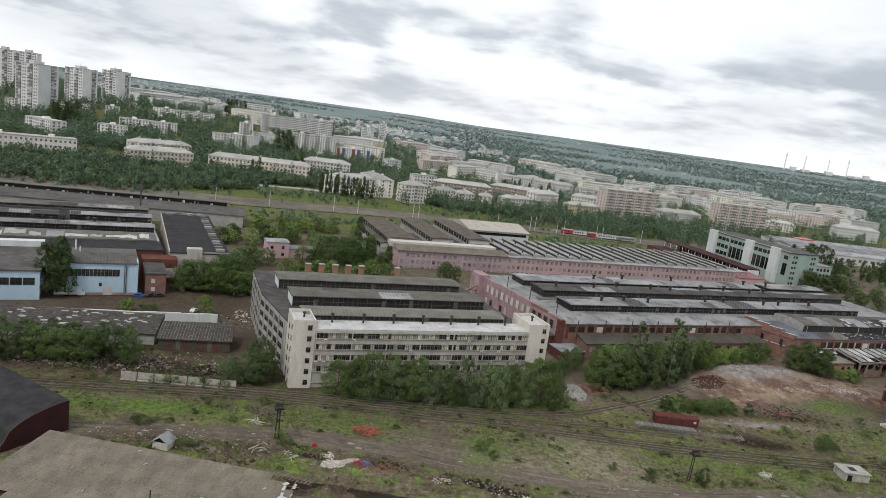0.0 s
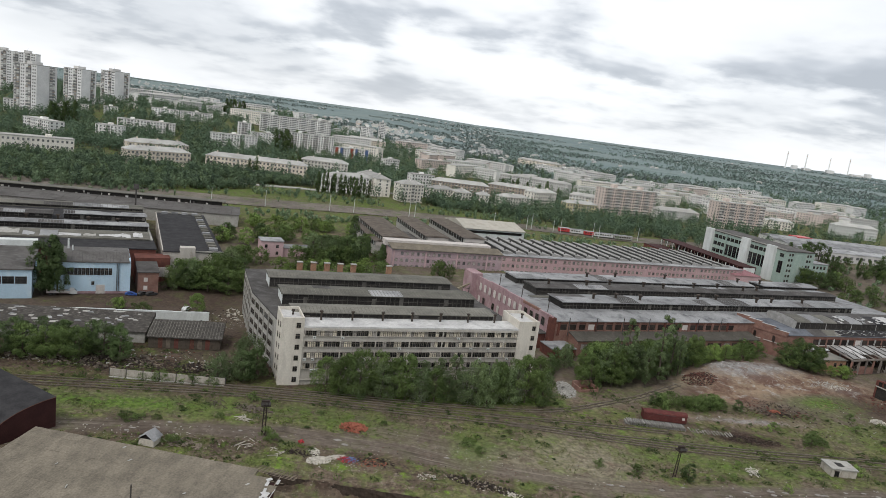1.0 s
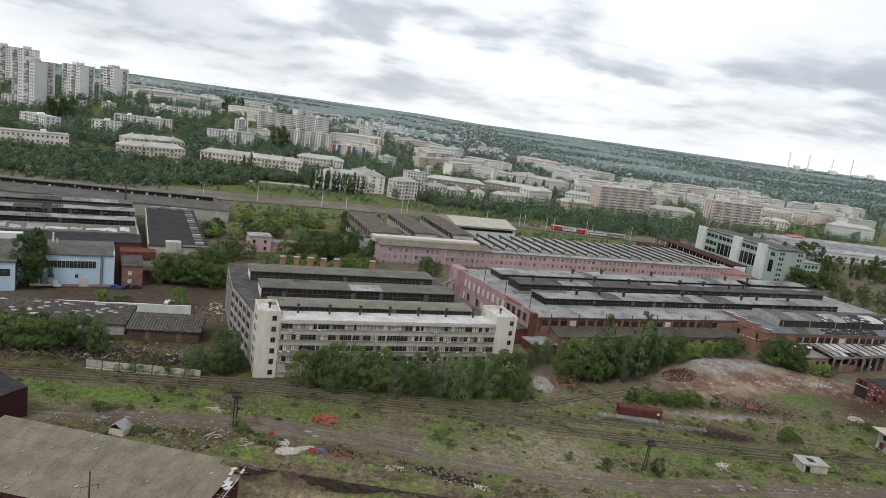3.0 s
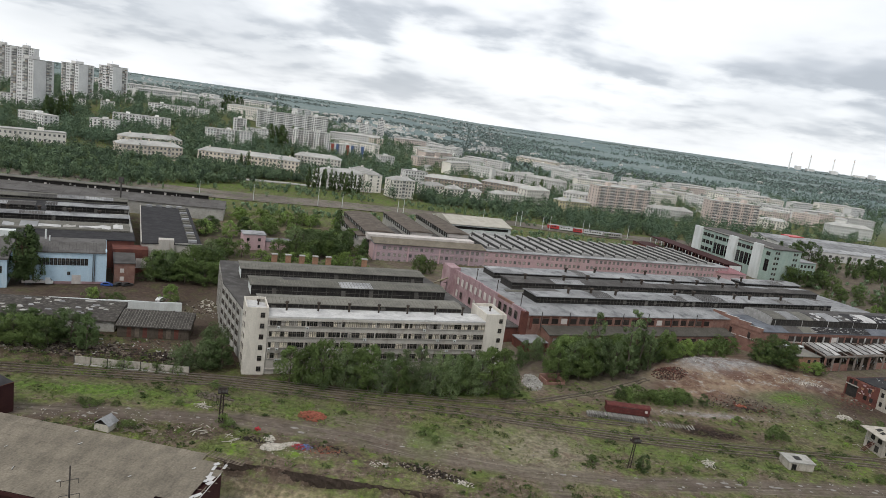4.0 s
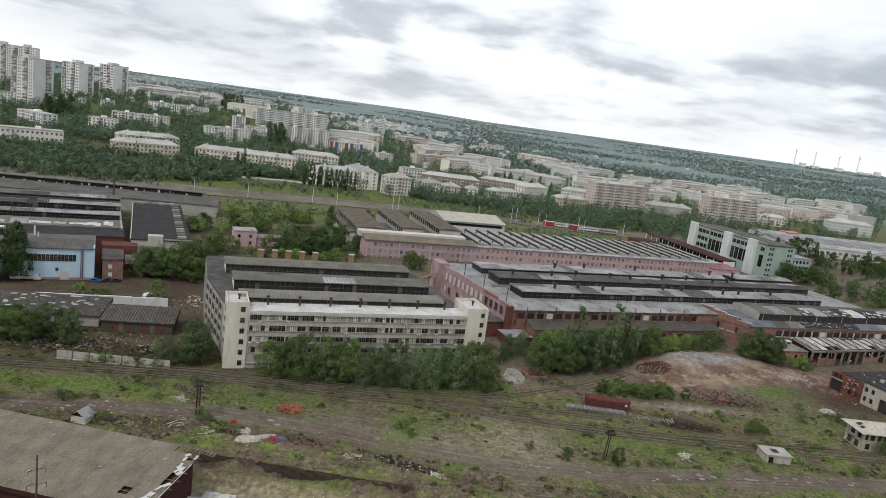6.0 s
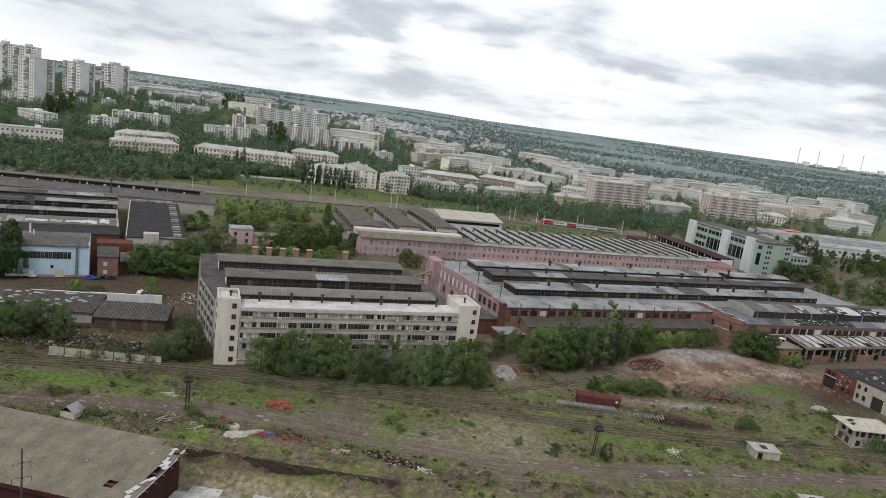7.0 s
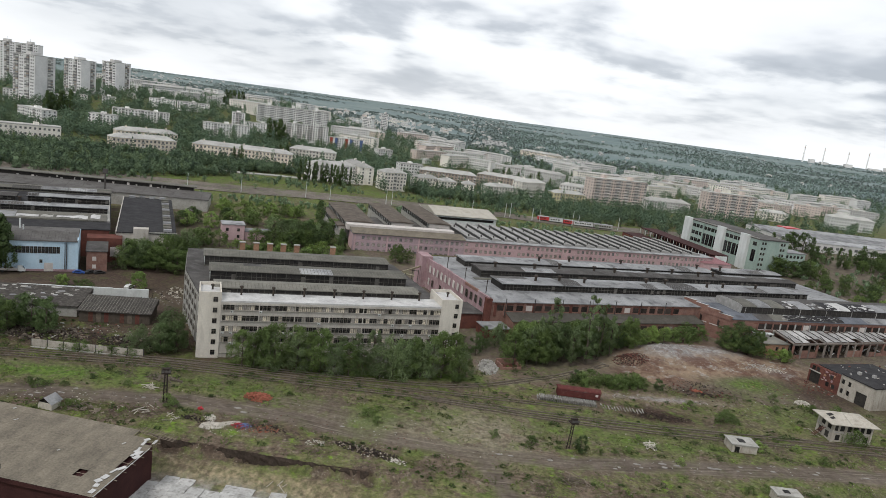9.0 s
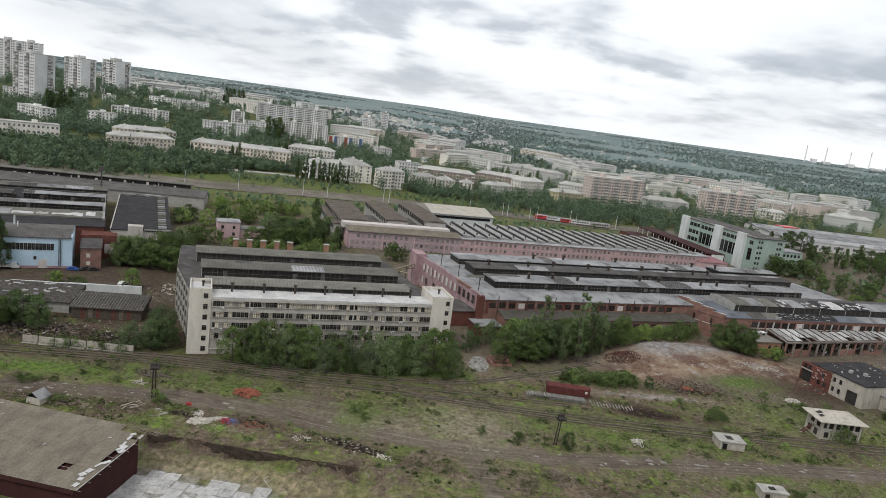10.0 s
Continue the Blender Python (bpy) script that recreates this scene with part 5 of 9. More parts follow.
        part("roof_sheet", Shape().add(v, [(j, k + 1 + j, k + 2 + j, j + 1) for j in range(k)]), mat, lan)
        if mat in ("tar", "roof_felt"):
            for i in range(7):
                a0, xx, w = rnd.uniform(0.1, 1.1), rnd.uniform(x0, x1 - 2), rnd.uniform(0.6, 3.4)
                a1 = a0 + rnd.uniform(0.1, 0.35)
                part("torn_sheet", Shape().add([(xx, mid - (rad + 0.1) * math.cos(a0), 15.1 + 1.4 * math.sin(a0)), (xx + w, mid - (rad + 0.1) * math.cos(a0), 15.1 + 1.4 * math.sin(a0)), (xx + w * 0.8, mid - (rad + 0.1) * math.cos(a1), 15.1 + 1.4 * math.sin(a1)), (xx + w * 0.1, mid - (rad + 0.1) * math.cos(a1), 15.1 + 1.4 * math.sin(a1))], [(0, 1, 2, 3)]), rnd.choice(["roof_pale", "roof_pale", "roof_light"]), lan)
    for i in range(35):
        part("mullion", Shape().box(9.5 + 3 * i, 9.7 + 3 * i, lo - 0.14, lo - 0.01, 11.9, 14.9), "beam" if i % 5 == 0 else "steel", lan)
    # front windows between brick piers
    n = 25
    for i in range(n):
        x = 14 + 102.0 * (i + 0.5) / n
        pane(wall, x, -0.02, 7.7, 3.2, 2.3, "sooty" if i not in (6, 14) else "bricked")
        part("pier", Shape().box(x - 2.35, x - 1.75, -0.3, 0, 5.6, 9.2), "beam" if i % 2 else "brick", wall)
    sill_band(wall, 12, 118, 0, 6.3, "bricked")
    sill_band(wall, 12, 118, 0, 9.1, "brick_dark")
    return b


brick_wing()


M["grimy_concrete"] = material("grimy_concrete", (0.25, 0.215, 0.185), (0.15, 0.13, 0.115), scale=0.5, fine=4, mix=0.4, rand=0.2)
M["soil"] = material("dark_rubble_floor", (0.075, 0.060, 0.050), (0.040, 0.034, 0.030), scale=0.4, fine=3, mix=0.6)
M["mast_steel"] = material("dark_rusty_steel", (0.035, 0.03, 0.027), (0.06, 0.045, 0.038), scale=1.0, fine=5, mix=0.4)


def ruin_frame():
    """A roofless concrete frame: posts, edge beams, slanting cross beams."""
    b = thing("ruined_hall", pose(173.6, 267.6, 0, 0, 0, 25), "roofless concrete frame of a ruined hall with pale cross beams", "ruin")
    rnd = random.Random(6)
    n = 14
    part("floor", Shape().box(-0.4, 4.6 * n + 6, -0.4, 15.9, -0.3, 0.1), "soil", b, "dark floor under debris")
    for i in range(n + 1):
        x = 4.6 * i
        part("post", Shape().box(x - 0.35, x + 0.35, -0.3, 0.3, 0, 5.8), "grimy_concrete" if i % 3 else "brick", b)
        if i % 2 == 0:
            part("post", Shape().box(x + 5.7, x + 6.3, 15.2, 15.8, 0, 5.8), "concrete", b)
        if rnd.random() < 0.9:
            part("cross_beam", Shape().tube((x, 0, 6.3), (x + 6, 15.5, 6.3), 0.32, 0.32, 4), "grimy_concrete", b)
        if rnd.random() < 0.86:
            cut0, cut1 = rnd.choice((0.6, 0.6, 4.5)), rnd.choice((14.5, 14.5, 11))
            part("roof_slab", Shape().add([(x + dx + 5.6 * vv / 14, vv, zz) for zz in (6.55, 6.75) for dx, vv in ((0.05, cut0), (4.5, cut0), (4.5, cut1), (0.05, cut1))],
                                          [(3, 2, 1, 0), (4, 5, 6, 7), (0, 1, 5, 4), (1, 2, 6, 5), (2, 3, 7, 6), (3, 0, 4, 7)]), "beam", b, "pale roof slab")
        if rnd.random() < 0.45:
            part("infill", Shape().box(x + 0.3, x + 4.3, -0.1, 0.15, 0, rnd.uniform(1.2, 4)), "brick", b)
        for k in range(2):
            part("truss", Shape().bar((x + 0.4, 0.3, 6.9), (x + 6.4, 15.2, 6.9), 0.2) if k == 0 else Shape().bar((x + 0.4, 0.5, 6.95), (x + 3.6 + rnd.uniform(-1, 3), 7.6, 6.95), 0.14), "mast_steel", b)
    part("edge_beam", Shape().box(-0.4, 4.6 * n + 0.4, -0.35, 0.35, 5.8, 6.4), "grimy_concrete", b)
    part("edge_beam", Shape().box(5.6, 4.6 * n + 6.4, 15.1, 15.9, 5.8, 6.5), "concrete", b)
    for i in range(40):
        x, y, r = rnd.uniform(2, 62), rnd.uniform(1, 14), rnd.uniform(0.3, 1.1)
        part("fallen_piece", Shape().tube((x, y, 0.0), (x + rnd.uniform(-2, 2), y + rnd.uniform(-2, 2), rnd.uniform(0.4, 3)), r * 0.4, r * 0.25, 4), rnd.choice(["concrete", "white", "wood"]), b)
    return b


ruin_frame()


def brick_hut():
    b = thing("brick_hut", pose(161.6, 267.0, 0, 0, 0, 17), "flat-roofed brick hut with three pale roof vents", "hut")
    part("wall", Shape().box(0, 12, 0, 12, 0, 4.9), "ochre_brick", b)
    part("roof", Shape().box(-0.4, 12.4, -0.4, 12.4, 4.9, 5.25), "roof_olive", b)
    for i in range(3):
        y = 9.5 - 0.2 * i
        v = part("roof_vent", Shape().box(2.2 + 3.2 * i, 4.0 + 3.2 * i, y - 1, y + 0.8, 5.25, 6.5), "concrete", b, "pale box vent")
        part("vent_cap", Shape().box(1.9 + 3.2 * i, 4.3 + 3.2 * i, y - 1.3, y + 1.1, 6.3, 6.55), "white", v)
        part("louvre", Shape().box(2.5 + 3.2 * i, 3.7 + 3.2 * i, y - 1.04, y - 0.98, 5.3, 6.0), "dark", v)
    for x in (6.5, 9.5):
        pane(b, x, 0, 3.0, 1.3, 1.5)
    pane(b, 0, 6, 3.0, 1.5, 1.5, turn=-90)
    return b


brick_hut()


def ruined_house():
    b = thing("ruined_workshop", pose(178.2, 219, 0, 0, 0, 22), "ruined workshop, half bare red brick, half whitewashed, under tar paper", "building")
    rnd = random.Random(2)
    # whitewashed half: walls round dark openings
    front = [(0, 2.2), (6.4, 8.7), (9.9, 11.2), (12.4, 13.0)]
    white = Shape().box(0.5, 42, 0, 13, 0, 7.9)
    for y0, y1 in front:
        white.box(0, 0.5, y0, y1, 0, 7.9)
    white.box(0, 0.5, 2.2, 6.4, 4.5, 7.9).box(0, 0.5, 8.7, 9.9, 0, 1.3).box(0, 0.5, 8.7, 9.9, 3.1, 4.7).box(0, 0.5, 8.7, 9.9, 6.4, 7.9).box(0, 0.5, 11.2, 12.4, 0, 1.3).box(0, 0.5, 11.2, 12.4, 3.1, 4.7).box(0, 0.5, 11.2, 12.4, 6.4, 7.9)
    part("wall", white, "dirty_plaster", b, "dirty whitewashed wall")
    # near-black sheets close the openings, with the inner shade as their colour
    part("doorway", Shape().box(0.3, 0.46, 2.2, 6.4, 0, 4.5), "dark", b, "wide dark doorway")
    for y, z in ((9.3, 2.2), (11.8, 2.2), (9.3, 5.55), (11.8, 5.55)):
        part("window_hole", Shape().box(0.3, 0.46, y - 0.6, y + 0.6, z - 0.9, z + 0.85), "dark", b)
    # bare brick half, broken along the top
    brick = Shape().box(0.4, 30, 13, 26, 0, 6.4)
    y = 13.0
    while y < 21:
        w = rnd.uniform(0.6, 1.6)
        brick.box(-0.1, 0.4, y, min(y + w, 21), 0, 6.6 + rnd.uniform(-0.3, 0.9))
        y += w
    part("brick_wall", brick.box(-0.1, 0.4, 25.4, 26, 0, 6.8).box(-0.1, 0.4, 21, 25.4, 4.7, 6.9 + 0.2), "brick_dark", b, "bare crumbling red brick wall")
    part("doorway", Shape().box(0.25, 0.38, 21, 25.4, 0, 4.7), "dark", b, "dark broken opening")
    part("lintel", Shape().box(-0.25, 0.1, 20.8, 25.8, 4.5, 4.9), "concrete", b)
    for y, z in ((15.2, 2.2), (17.6, 2.2), (16.4, 5.2), (22.3, 5.9), (24.2, 5.9)):
        part("window_hole", Shape().box(-0.14, 0.0, y - 0.65, y + 0.65, z - 0.85, z + 0.7), "dark", b)
    for i in range(14):
        y, z, w, q = rnd.uniform(13.2, 20), rnd.uniform(0.4, 6), rnd.uniform(0.3, 1.2), rnd.uniform(0.2, 0.9)
        part("plaster_patch", Shape().box(-0.125, -0.1, y, y + w, z, z + q), rnd.choice(["dirty_plaster", "pinkish", "ochre_brick"]), b)
    part("roof", Shape().box(-0.3, 42.3, -0.3, 13.0, 7.9, 8.25).box(3, 30, 13.0, 25, 6.4, 6.7), "tar", b, "black tar paper roof")
    for i in range(60):
        x, y = rnd.uniform(1, 38), rnd.uniform(0.5, 24)
        z, k = (8.27 if y < 12.5 else 6.72), rnd.uniform(0.15, 0.7)
        part("roof_debris", Shape().tube((x, y, z), (x + rnd.uniform(-1, 1) * 2 * k, y + rnd.uniform(-1, 1) * 2 * k, z + rnd.uniform(0.02, 0.35)), 0.4 * k, 0.55 * k, rnd.choice((3, 4, 5))), rnd.choice(["concrete", "roof_light", "roof_felt", "roof_felt", "brick_dark", "beam"]), b)
    for x, y in ((6, 11), (9.5, 8)):
        part("roof_vent", Shape().box(x, x + 1.1, y, y + 1.1, 8.25, 9.2), "beam", b)
    for i in range(24):
        x, y, k = rnd.uniform(-4.5, -0.4), rnd.uniform(10, 26), rnd.uniform(0.2, 0.6)
        part("fallen_brick", Shape().tube((x, y, 0.05), (x + rnd.uniform(-1, 1) * k, y + rnd.uniform(-1, 1) * k, 0.25), 0.4 * k, 0.3 * k, 4), rnd.choice(["brick_dark", "concrete", "brick"]), b)
    part("low_wing", Shape().box(8, 42, -6, -0.3, 0, 5), "dirty_plaster", b)
    part("low_wing_roof", Shape().box(7.6, 42.3, -6.4, -0.31, 5, 5.3), "roof_light", b)
    for x in (11, 14, 17):
        pane(b, x, -6, 3.2, 1.3, 1.5, "dark")
    return b


ruined_house()


M["cream_sheet"] = material("cream_weathered_sheet", (0.47, 0.43, 0.365), (0.36, 0.33, 0.28), scale=0.4, fine=3, mix=0.3, stain=(0.24, 0.21, 0.17), stain_amount=0.5)


def guard_house():
    b = thing("signal_house", pose(149.4, 188.6, 0, 0, 0, 5), "derelict two storey whitewashed signal house with a pale hipped roof", "house")
    w, d, eave = 12.0, 7.6, 6.0
    part("wall", Shape().box(0, w, 0, d, 0, eave), "dirty_plaster", b)
    v = [(-1.6, -1.5, eave), (w + 1.4, -1.5, eave), (w + 1.4, d + 1.3, eave), (-1.6, d + 1.3, eave), (4.2, d / 2, eave + 1.9), (8.0, d / 2, eave + 1.9)]
    v += [(x, y, z - 0.22) for x, y, z in v[:4]]
    roof = part("roof", Shape().add(v, [(0, 1, 5, 4), (1, 2, 5), (2, 3, 4, 5), (3, 0, 4), (9, 8, 7, 6), (0, 6, 7, 1), (1, 7, 8, 2), (2, 8, 9, 3), (3, 9, 6, 0)]), "cream_sheet", b, "pale sheet roof with holes")
    # roof holes are flat sheets, the shade below painted on them
    for y0, y1, u0, u1 in ((1.2, 2.6, 0.25, 0.45), (3.2, 4.8, 0.30, 0.55)):
        part("hole", Shape().add([(-1.6 + 5.8 * u, y, eave + 1.9 * u + 0.05) for u, y in ((u0, y0), (u1, y0), (u1, y1), (u0, y1))], [(0, 3, 2, 1)]), "dark", roof, "dark sheet with the shade of a roof hole")
    part("hole", Shape().add([(9.8, d + 0.4, eave + 0.42), (11.6, d + 0.5, eave + 0.38), (11.2, d - 0.6, eave + 0.74), (9.9, d - 0.6, eave + 0.78)], [(0, 1, 2, 3)]), "dark", roof)
    part("ridge_seam", Shape().bar((4.2, d / 2, eave + 1.92), (4.6, -1.4, eave + 0.05), 0.1), "concrete", roof)
    part("floor_band", Shape().box(-0.12, w + 0.12, -0.12, d + 0.12, 2.9, 3.15), "concrete", b)
    for x in (0.9, 2.9, 5.0, 7.0, 9.0, 11.0):
        pane(b, x, 0.0, 4.5, 1.25, 1.9, "dark")
    for x in (1.9, 10.6):
        pane(b, x, 0.0, 1.5, 1.3, 1.7, "dark")
    for y, z in ((1.6, 4.5), (4.6, 4.5), (2.2, 1.5), (5.4, 1.5)):
        pane(b, 0.0, y, z, 1.6, 1.9, "dark", turn=-90)
    for x in (0.15, 4.0, 8.0, w - 0.15):
        part("corner_post", Shape().box(x - 0.25, x + 0.25, -0.3, 0.0, 0, eave - 0.2), "dirty_plaster", b)
    for i in range(7):
        part("stair_tread", Shape().box(-3.2 + 0.4 * i, -2.8 + 0.4 * i, 3.0, 4.2, 0.35 + 0.4 * i, 0.45 + 0.4 * i), "rust", b)
    part("stringer", Shape().bar((-3.3, 3.0, 0.1), (-0.2, 3.0, 3.0), 0.12).bar((-3.3, 4.2, 0.1), (-0.2, 4.2, 3.0), 0.12), "rust", b)
    return b


guard_house()
tree("shrub", 155.2, 188.0, 4.8, 0.9)
tree("shrub", 157.4, 188.2, 4.2, 0.9)


def small_hut(x, y, w, d, hh):
    b = thing("concrete_hut", at(x, y, 3), "small white concrete hut on the weedy yard", "hut")
    part("wall", Shape().box(0, w, 0, d, -0.3, hh - 0.3), "dirty_plaster", b)
    part("roof", Shape().box(-0.25, w + 0.25, -0.25, d + 0.25, hh - 0.3, hh), "concrete", b)
    # the doorway is a sheet coloured as the shade within
    part("doorway", Shape().box(w * 0.12, w * 0.3, -0.05, 0.06, 0, 1.7), "dark", b)
    part("hatch", Shape().box(w * 0.35, w * 0.6, d * 0.3, d * 0.7, hh, hh + 0.12), "dark", b)
    return b


small_hut(114.2, 171.8, 7.0, 5.0, 2.4)
small_hut(115.7, 147.0, 6.0, 3.4, 2.4)

M["saw_roof"] = material("pale_grey_saw_roof", (0.345, 0.335, 0.315), (0.24, 0.235, 0.222), scale=0.12, fine=2, mix=0.3, stain=(0.14, 0.135, 0.13), stain_amount=0.5)

M["w_beige_roof"] = material("beige_sheet_roof", (0.45, 0.42, 0.36), (0.36, 0.335, 0.285), scale=0.15, fine=2, mix=0.2, stain=(0.26, 0.24, 0.2), stain_amount=0.4)
M["grimy_glass"] = material("grimy_roof_glazing", (0.085, 0.082, 0.078), (0.05, 0.048, 0.046), scale=0.3, fine=1.5, mix=0.5, rough=0.4, spec=0.3)
# ---- pink factory with its sheds ----


def pink_factory():
    b = thing("pink_factory", pose(-30, 346, 0, 0, 0, 20.5), "long pink painted brick factory with rows of saw-tooth roofs", "building")
    wall = part("wall", Shape().box(8, 240, 0, 12, -1, 10.6), "pink", b, "pink painted wall")
    part("roof", Shape().box(7.6, 240.4, -0.5, 12, 10.6, 10.95), "roof_light", b)
    part("front_wall", Shape().box(7.8, 71, -0.12, -0.005, -1, 10.55), "mauve", b, "dusty mauve front wall")
    part("upper_floor", Shape().box(6, 67, 8, 14.4, 10.95, 13.9), "bricked", b, "pale parapet floor")
    part("upper_roof", Shape().profile([(-0.9, 10.97), (8, 12.5), (8, 12.75), (-0.9, 11.2)], 7.4, 71.4), "cement_sheet", b, "brown sheet lean-to roof")
    n = 78
    for k, z in enumerate((8.8, 5.2, 1.8)):
        for i in range(n):
            x = 9 + 230.0 * (i + 0.5) / n
            if (i * 7 + k * 3) % 11 == 0:
                continue
            pane(wall, x, -0.12 if x < 71 else 0, z, 1.5, 1.7, "curtain" if (i * 5 + k * 3) % 7 < 5 else "far_glass")
    for i in range(0, n, 6):
        part("pilaster", Shape().box(8.7 + 230.0 * i / n, 9.4 + 230.0 * i / n, -0.25, 0, 0, 10.5), "pink", wall)
    sill_band(wall, 8, 240, 0, 7.0, "pink")
    part("end_block", Shape().box(231, 252, -4, 18, -1, 8.0), "pink", b)
    part("end_roof", Shape().add([(230.5, -4.5, 8.0), (252.5, -4.5, 8.0), (252.5, 18.5, 8.0), (230.5, 18.5, 8.0), (237, 7, 10.4), (246, 7, 10.4)], [(0, 1, 5, 4), (1, 2, 5), (2, 3, 4, 5), (3, 0, 4)]), "dull_pink", b, "dull dark pink roof")
    part("works_floor_roof", Shape().box(6, 236, 12.0, 56, 6, 10.4), "roof_felt", b)
    return b


pink_factory()


def gabled_shed(u0, u1, v0, v1, eave, top):
    """A long shed across the pink factory with a low pitched roof and a dark clerestory."""
    b = thing("gabled_shed", pose(-30, 346, 0, 0, 0, 20.5), "long brown-roofed shed with a dark clerestory side", "building", "sheds of the pink factory")
    um = (u0 + u1) / 2
    part("wall", Shape().box(u0, u1, v0, v1, 4, eave), "concrete", b)
    part("clerestory", Shape().box(u0 - 0.12, u0, v0 + 1, v1 - 0.5, eave - 2.6, eave - 0.1), "dark", b, "dark clerestory glazing")
    part("roof", Shape().profile_y([(u0 - 0.5, eave), (u0 - 0.5, eave + 0.2), (um, top), (u1 + 0.5, eave + 0.2), (u1 + 0.5, eave)], v0 - 0.5, v1 + 0.5), "brown_felt", b, "brown weathered roof")
    part("gable_panel", Shape().box(u0 + 0.6, u1 - 0.6, v0 - 0.1, v0, eave - 2.2, eave - 0.2), "bricked", b)
    for v in np.arange(v0 + 3, v1 - 2, 4.5):
        part("frame_post", Shape().box(u0 - 0.2, u0 - 0.12, v - 0.15, v + 0.15, eave - 2.6, eave), "white", b)
    return b


gabled_shed(6, 22, 15, 76, 14.2, 15.2)
gabled_shed(33, 46, 20, 84, 14.6, 15.6)
gabled_shed(56, 69, 22, 86, 15.0, 15.9)
gabled_shed(2, 6.5, 14, 70, 11.5, 12.2)


def pale_hall():
    b = thing("pale_hall", pose(-30, 346, 0, 0, 0, 20.5), "wide pale sheet-roofed hall with a dark window band", "building")
    part("wall", Shape().box(74, 117, 67, 104, 0, 13.4), "white", b)
    part("roof", Shape().profile([(66, 13.4), (105, 13.4), (105, 13.7), (85.5, 16.9), (66, 13.7)], 73.5, 117.5), "w_beige_roof", b, "pale beige sheet roof")
    part("window_band", Shape().box(76, 115, 66.88, 67, 10.8, 12.4), "dark", b)
    return b


pale_hall()
def saw_roofs():
    """Saw-tooth roof lights, one after another across the pink factory."""
    base = None
    for i in range(21):
        u = 74 + 7.7 * i
        v1 = 50
        if base is None:
            base = thing("saw_tooth_roof", pose(-30, 346, 0, 0, 0, 20.5) @ pose(u, 0, 0), "saw-tooth roof light with grey felt and dark glazing", "roof light", "saw-tooth roofs of the pink factory")
            part("roof", Shape().profile_y([(0.2, 10.4), (0.2, 12.3), (0.7, 12.5), (6.0, 11.7), (6.0, 10.4)], 5, v1), "saw_roof", base, "grey felt slope")
            part("glazing", Shape().box(0.04, 0.2, 6, v1 - 1, 10.9, 12.3), "grimy_glass", base, "dark roof glazing")
            part("gutter", Shape().box(-0.9, 0.0, 5, v1, 10.4, 10.7), "roof_felt", base)
            for v in (7, 33):
                part("roof_vent", Shape().box(1.2, 1.8, v, v + 0.7, 12.3, 13.5), "roof_felt", base)
        else:
            copy_thing(base, pose(-30, 346, 0, 0, 0, 20.5) @ pose(u, 0, 0))


saw_roofs()


def maroon_canopy():
    b = thing("loading_canopy", pose(205, 445, 0, 0, 0, 16), "dark maroon loading canopy with pale posts", "canopy")
    part("roof", Shape().box(-7, 6, 0, 92, 10.5, 11.1), "maroon", b)
    part("low_roof", Shape().box(-22, -7.2, 4, 92, 6.0, 6.4), "maroon", b)
    part("back_wall", Shape().box(5.6, 6, 0, 92, -1, 10.5), "maroon", b)
    for i in range(24):
        part("post", Shape().box(-7.2, -6.9, 2 + 3.9 * i, 2.35 + 3.9 * i, 6, 10.5), "white" if i % 2 else "brick", b)
    part("end_wall", Shape().box(-4, 5, -0.4, 0, 4, 10.4), "white", b)
    part("low_wall", Shape().box(-22, -21.6, 4, 92, -1, 6.0), "brick_dark", b)
    return b


maroon_canopy()


def green_block():
    b = thing("green_block", pose(229, 448, 0, 0, 0, 18.4) @ Matrix.Diagonal((1, 1, 1.05, 1)), "pale green office block with white pylons and dark windows", "building")
    wall = part("wall", Shape().box(0, 24, 0, 80, 0, 23), "green", b, "pale green plaster wall")
    part("roof", Shape().box(-0.4, 24.4, -0.4, 80.4, 23, 23.6), "roof_felt", b)
    part("roof_rail", Shape().box(-0.2, 0.0, 0, 80, 23.6, 24.2), "concrete", b)
    for y0 in (8.5, 33, 71.5):
        part("pylon", Shape().box(-2.2, 0, y0, y0 + 7.5, 0, 24.6), "white", b, "white rendered pylon")
    for y0, n, lowz in ((1.5, 1, True), (16.5, 4, True), (41, 4, True), (58.2, 3, False), (79, 0, True)):
        for i in range(n):
            y = y0 + 4.3 * i + 2
            pane(wall, 0, y, 20.0, 3.6, 2.4, "glass", turn=-90)
            pane(wall, 0, y, 12.5 if lowz else 15.0, 3.6, 7.6 if lowz else 2.6, "glass", turn=-90)
            if not lowz:
                pane(wall, 0, y, 10.0, 3.6, 2.6, "glass", turn=-90)
    part("joint_pier", Shape().box(-0.9, -0.02, 57.0, 58.0, 2, 23), "green", wall)
    for x in (3.2, 18.5):
        for k in range(6):
            pane(wall, x, 0, 4 + 3.4 * k, 1.4, 1.6, "glass")
            pane(wall, x + 2.2, 0, 4 + 3.4 * k, 1.4, 1.6, "glass")
    annex = part("annex", Shape().box(24, 62, 22, 36, 0, 12.6), "green", b, "lower green annex")
    part("annex_roof", Shape().box(24, 62.4, 21.6, 36.4, 12.6, 13), "roof_light", annex)
    for k in range(3):
        for i in range(11):
            pane(annex, 27 + 3.2 * i, 22, 3 + 3.6 * k, 1.8, 1.9, "glass")
    return b


green_block()

# ---- left works ----


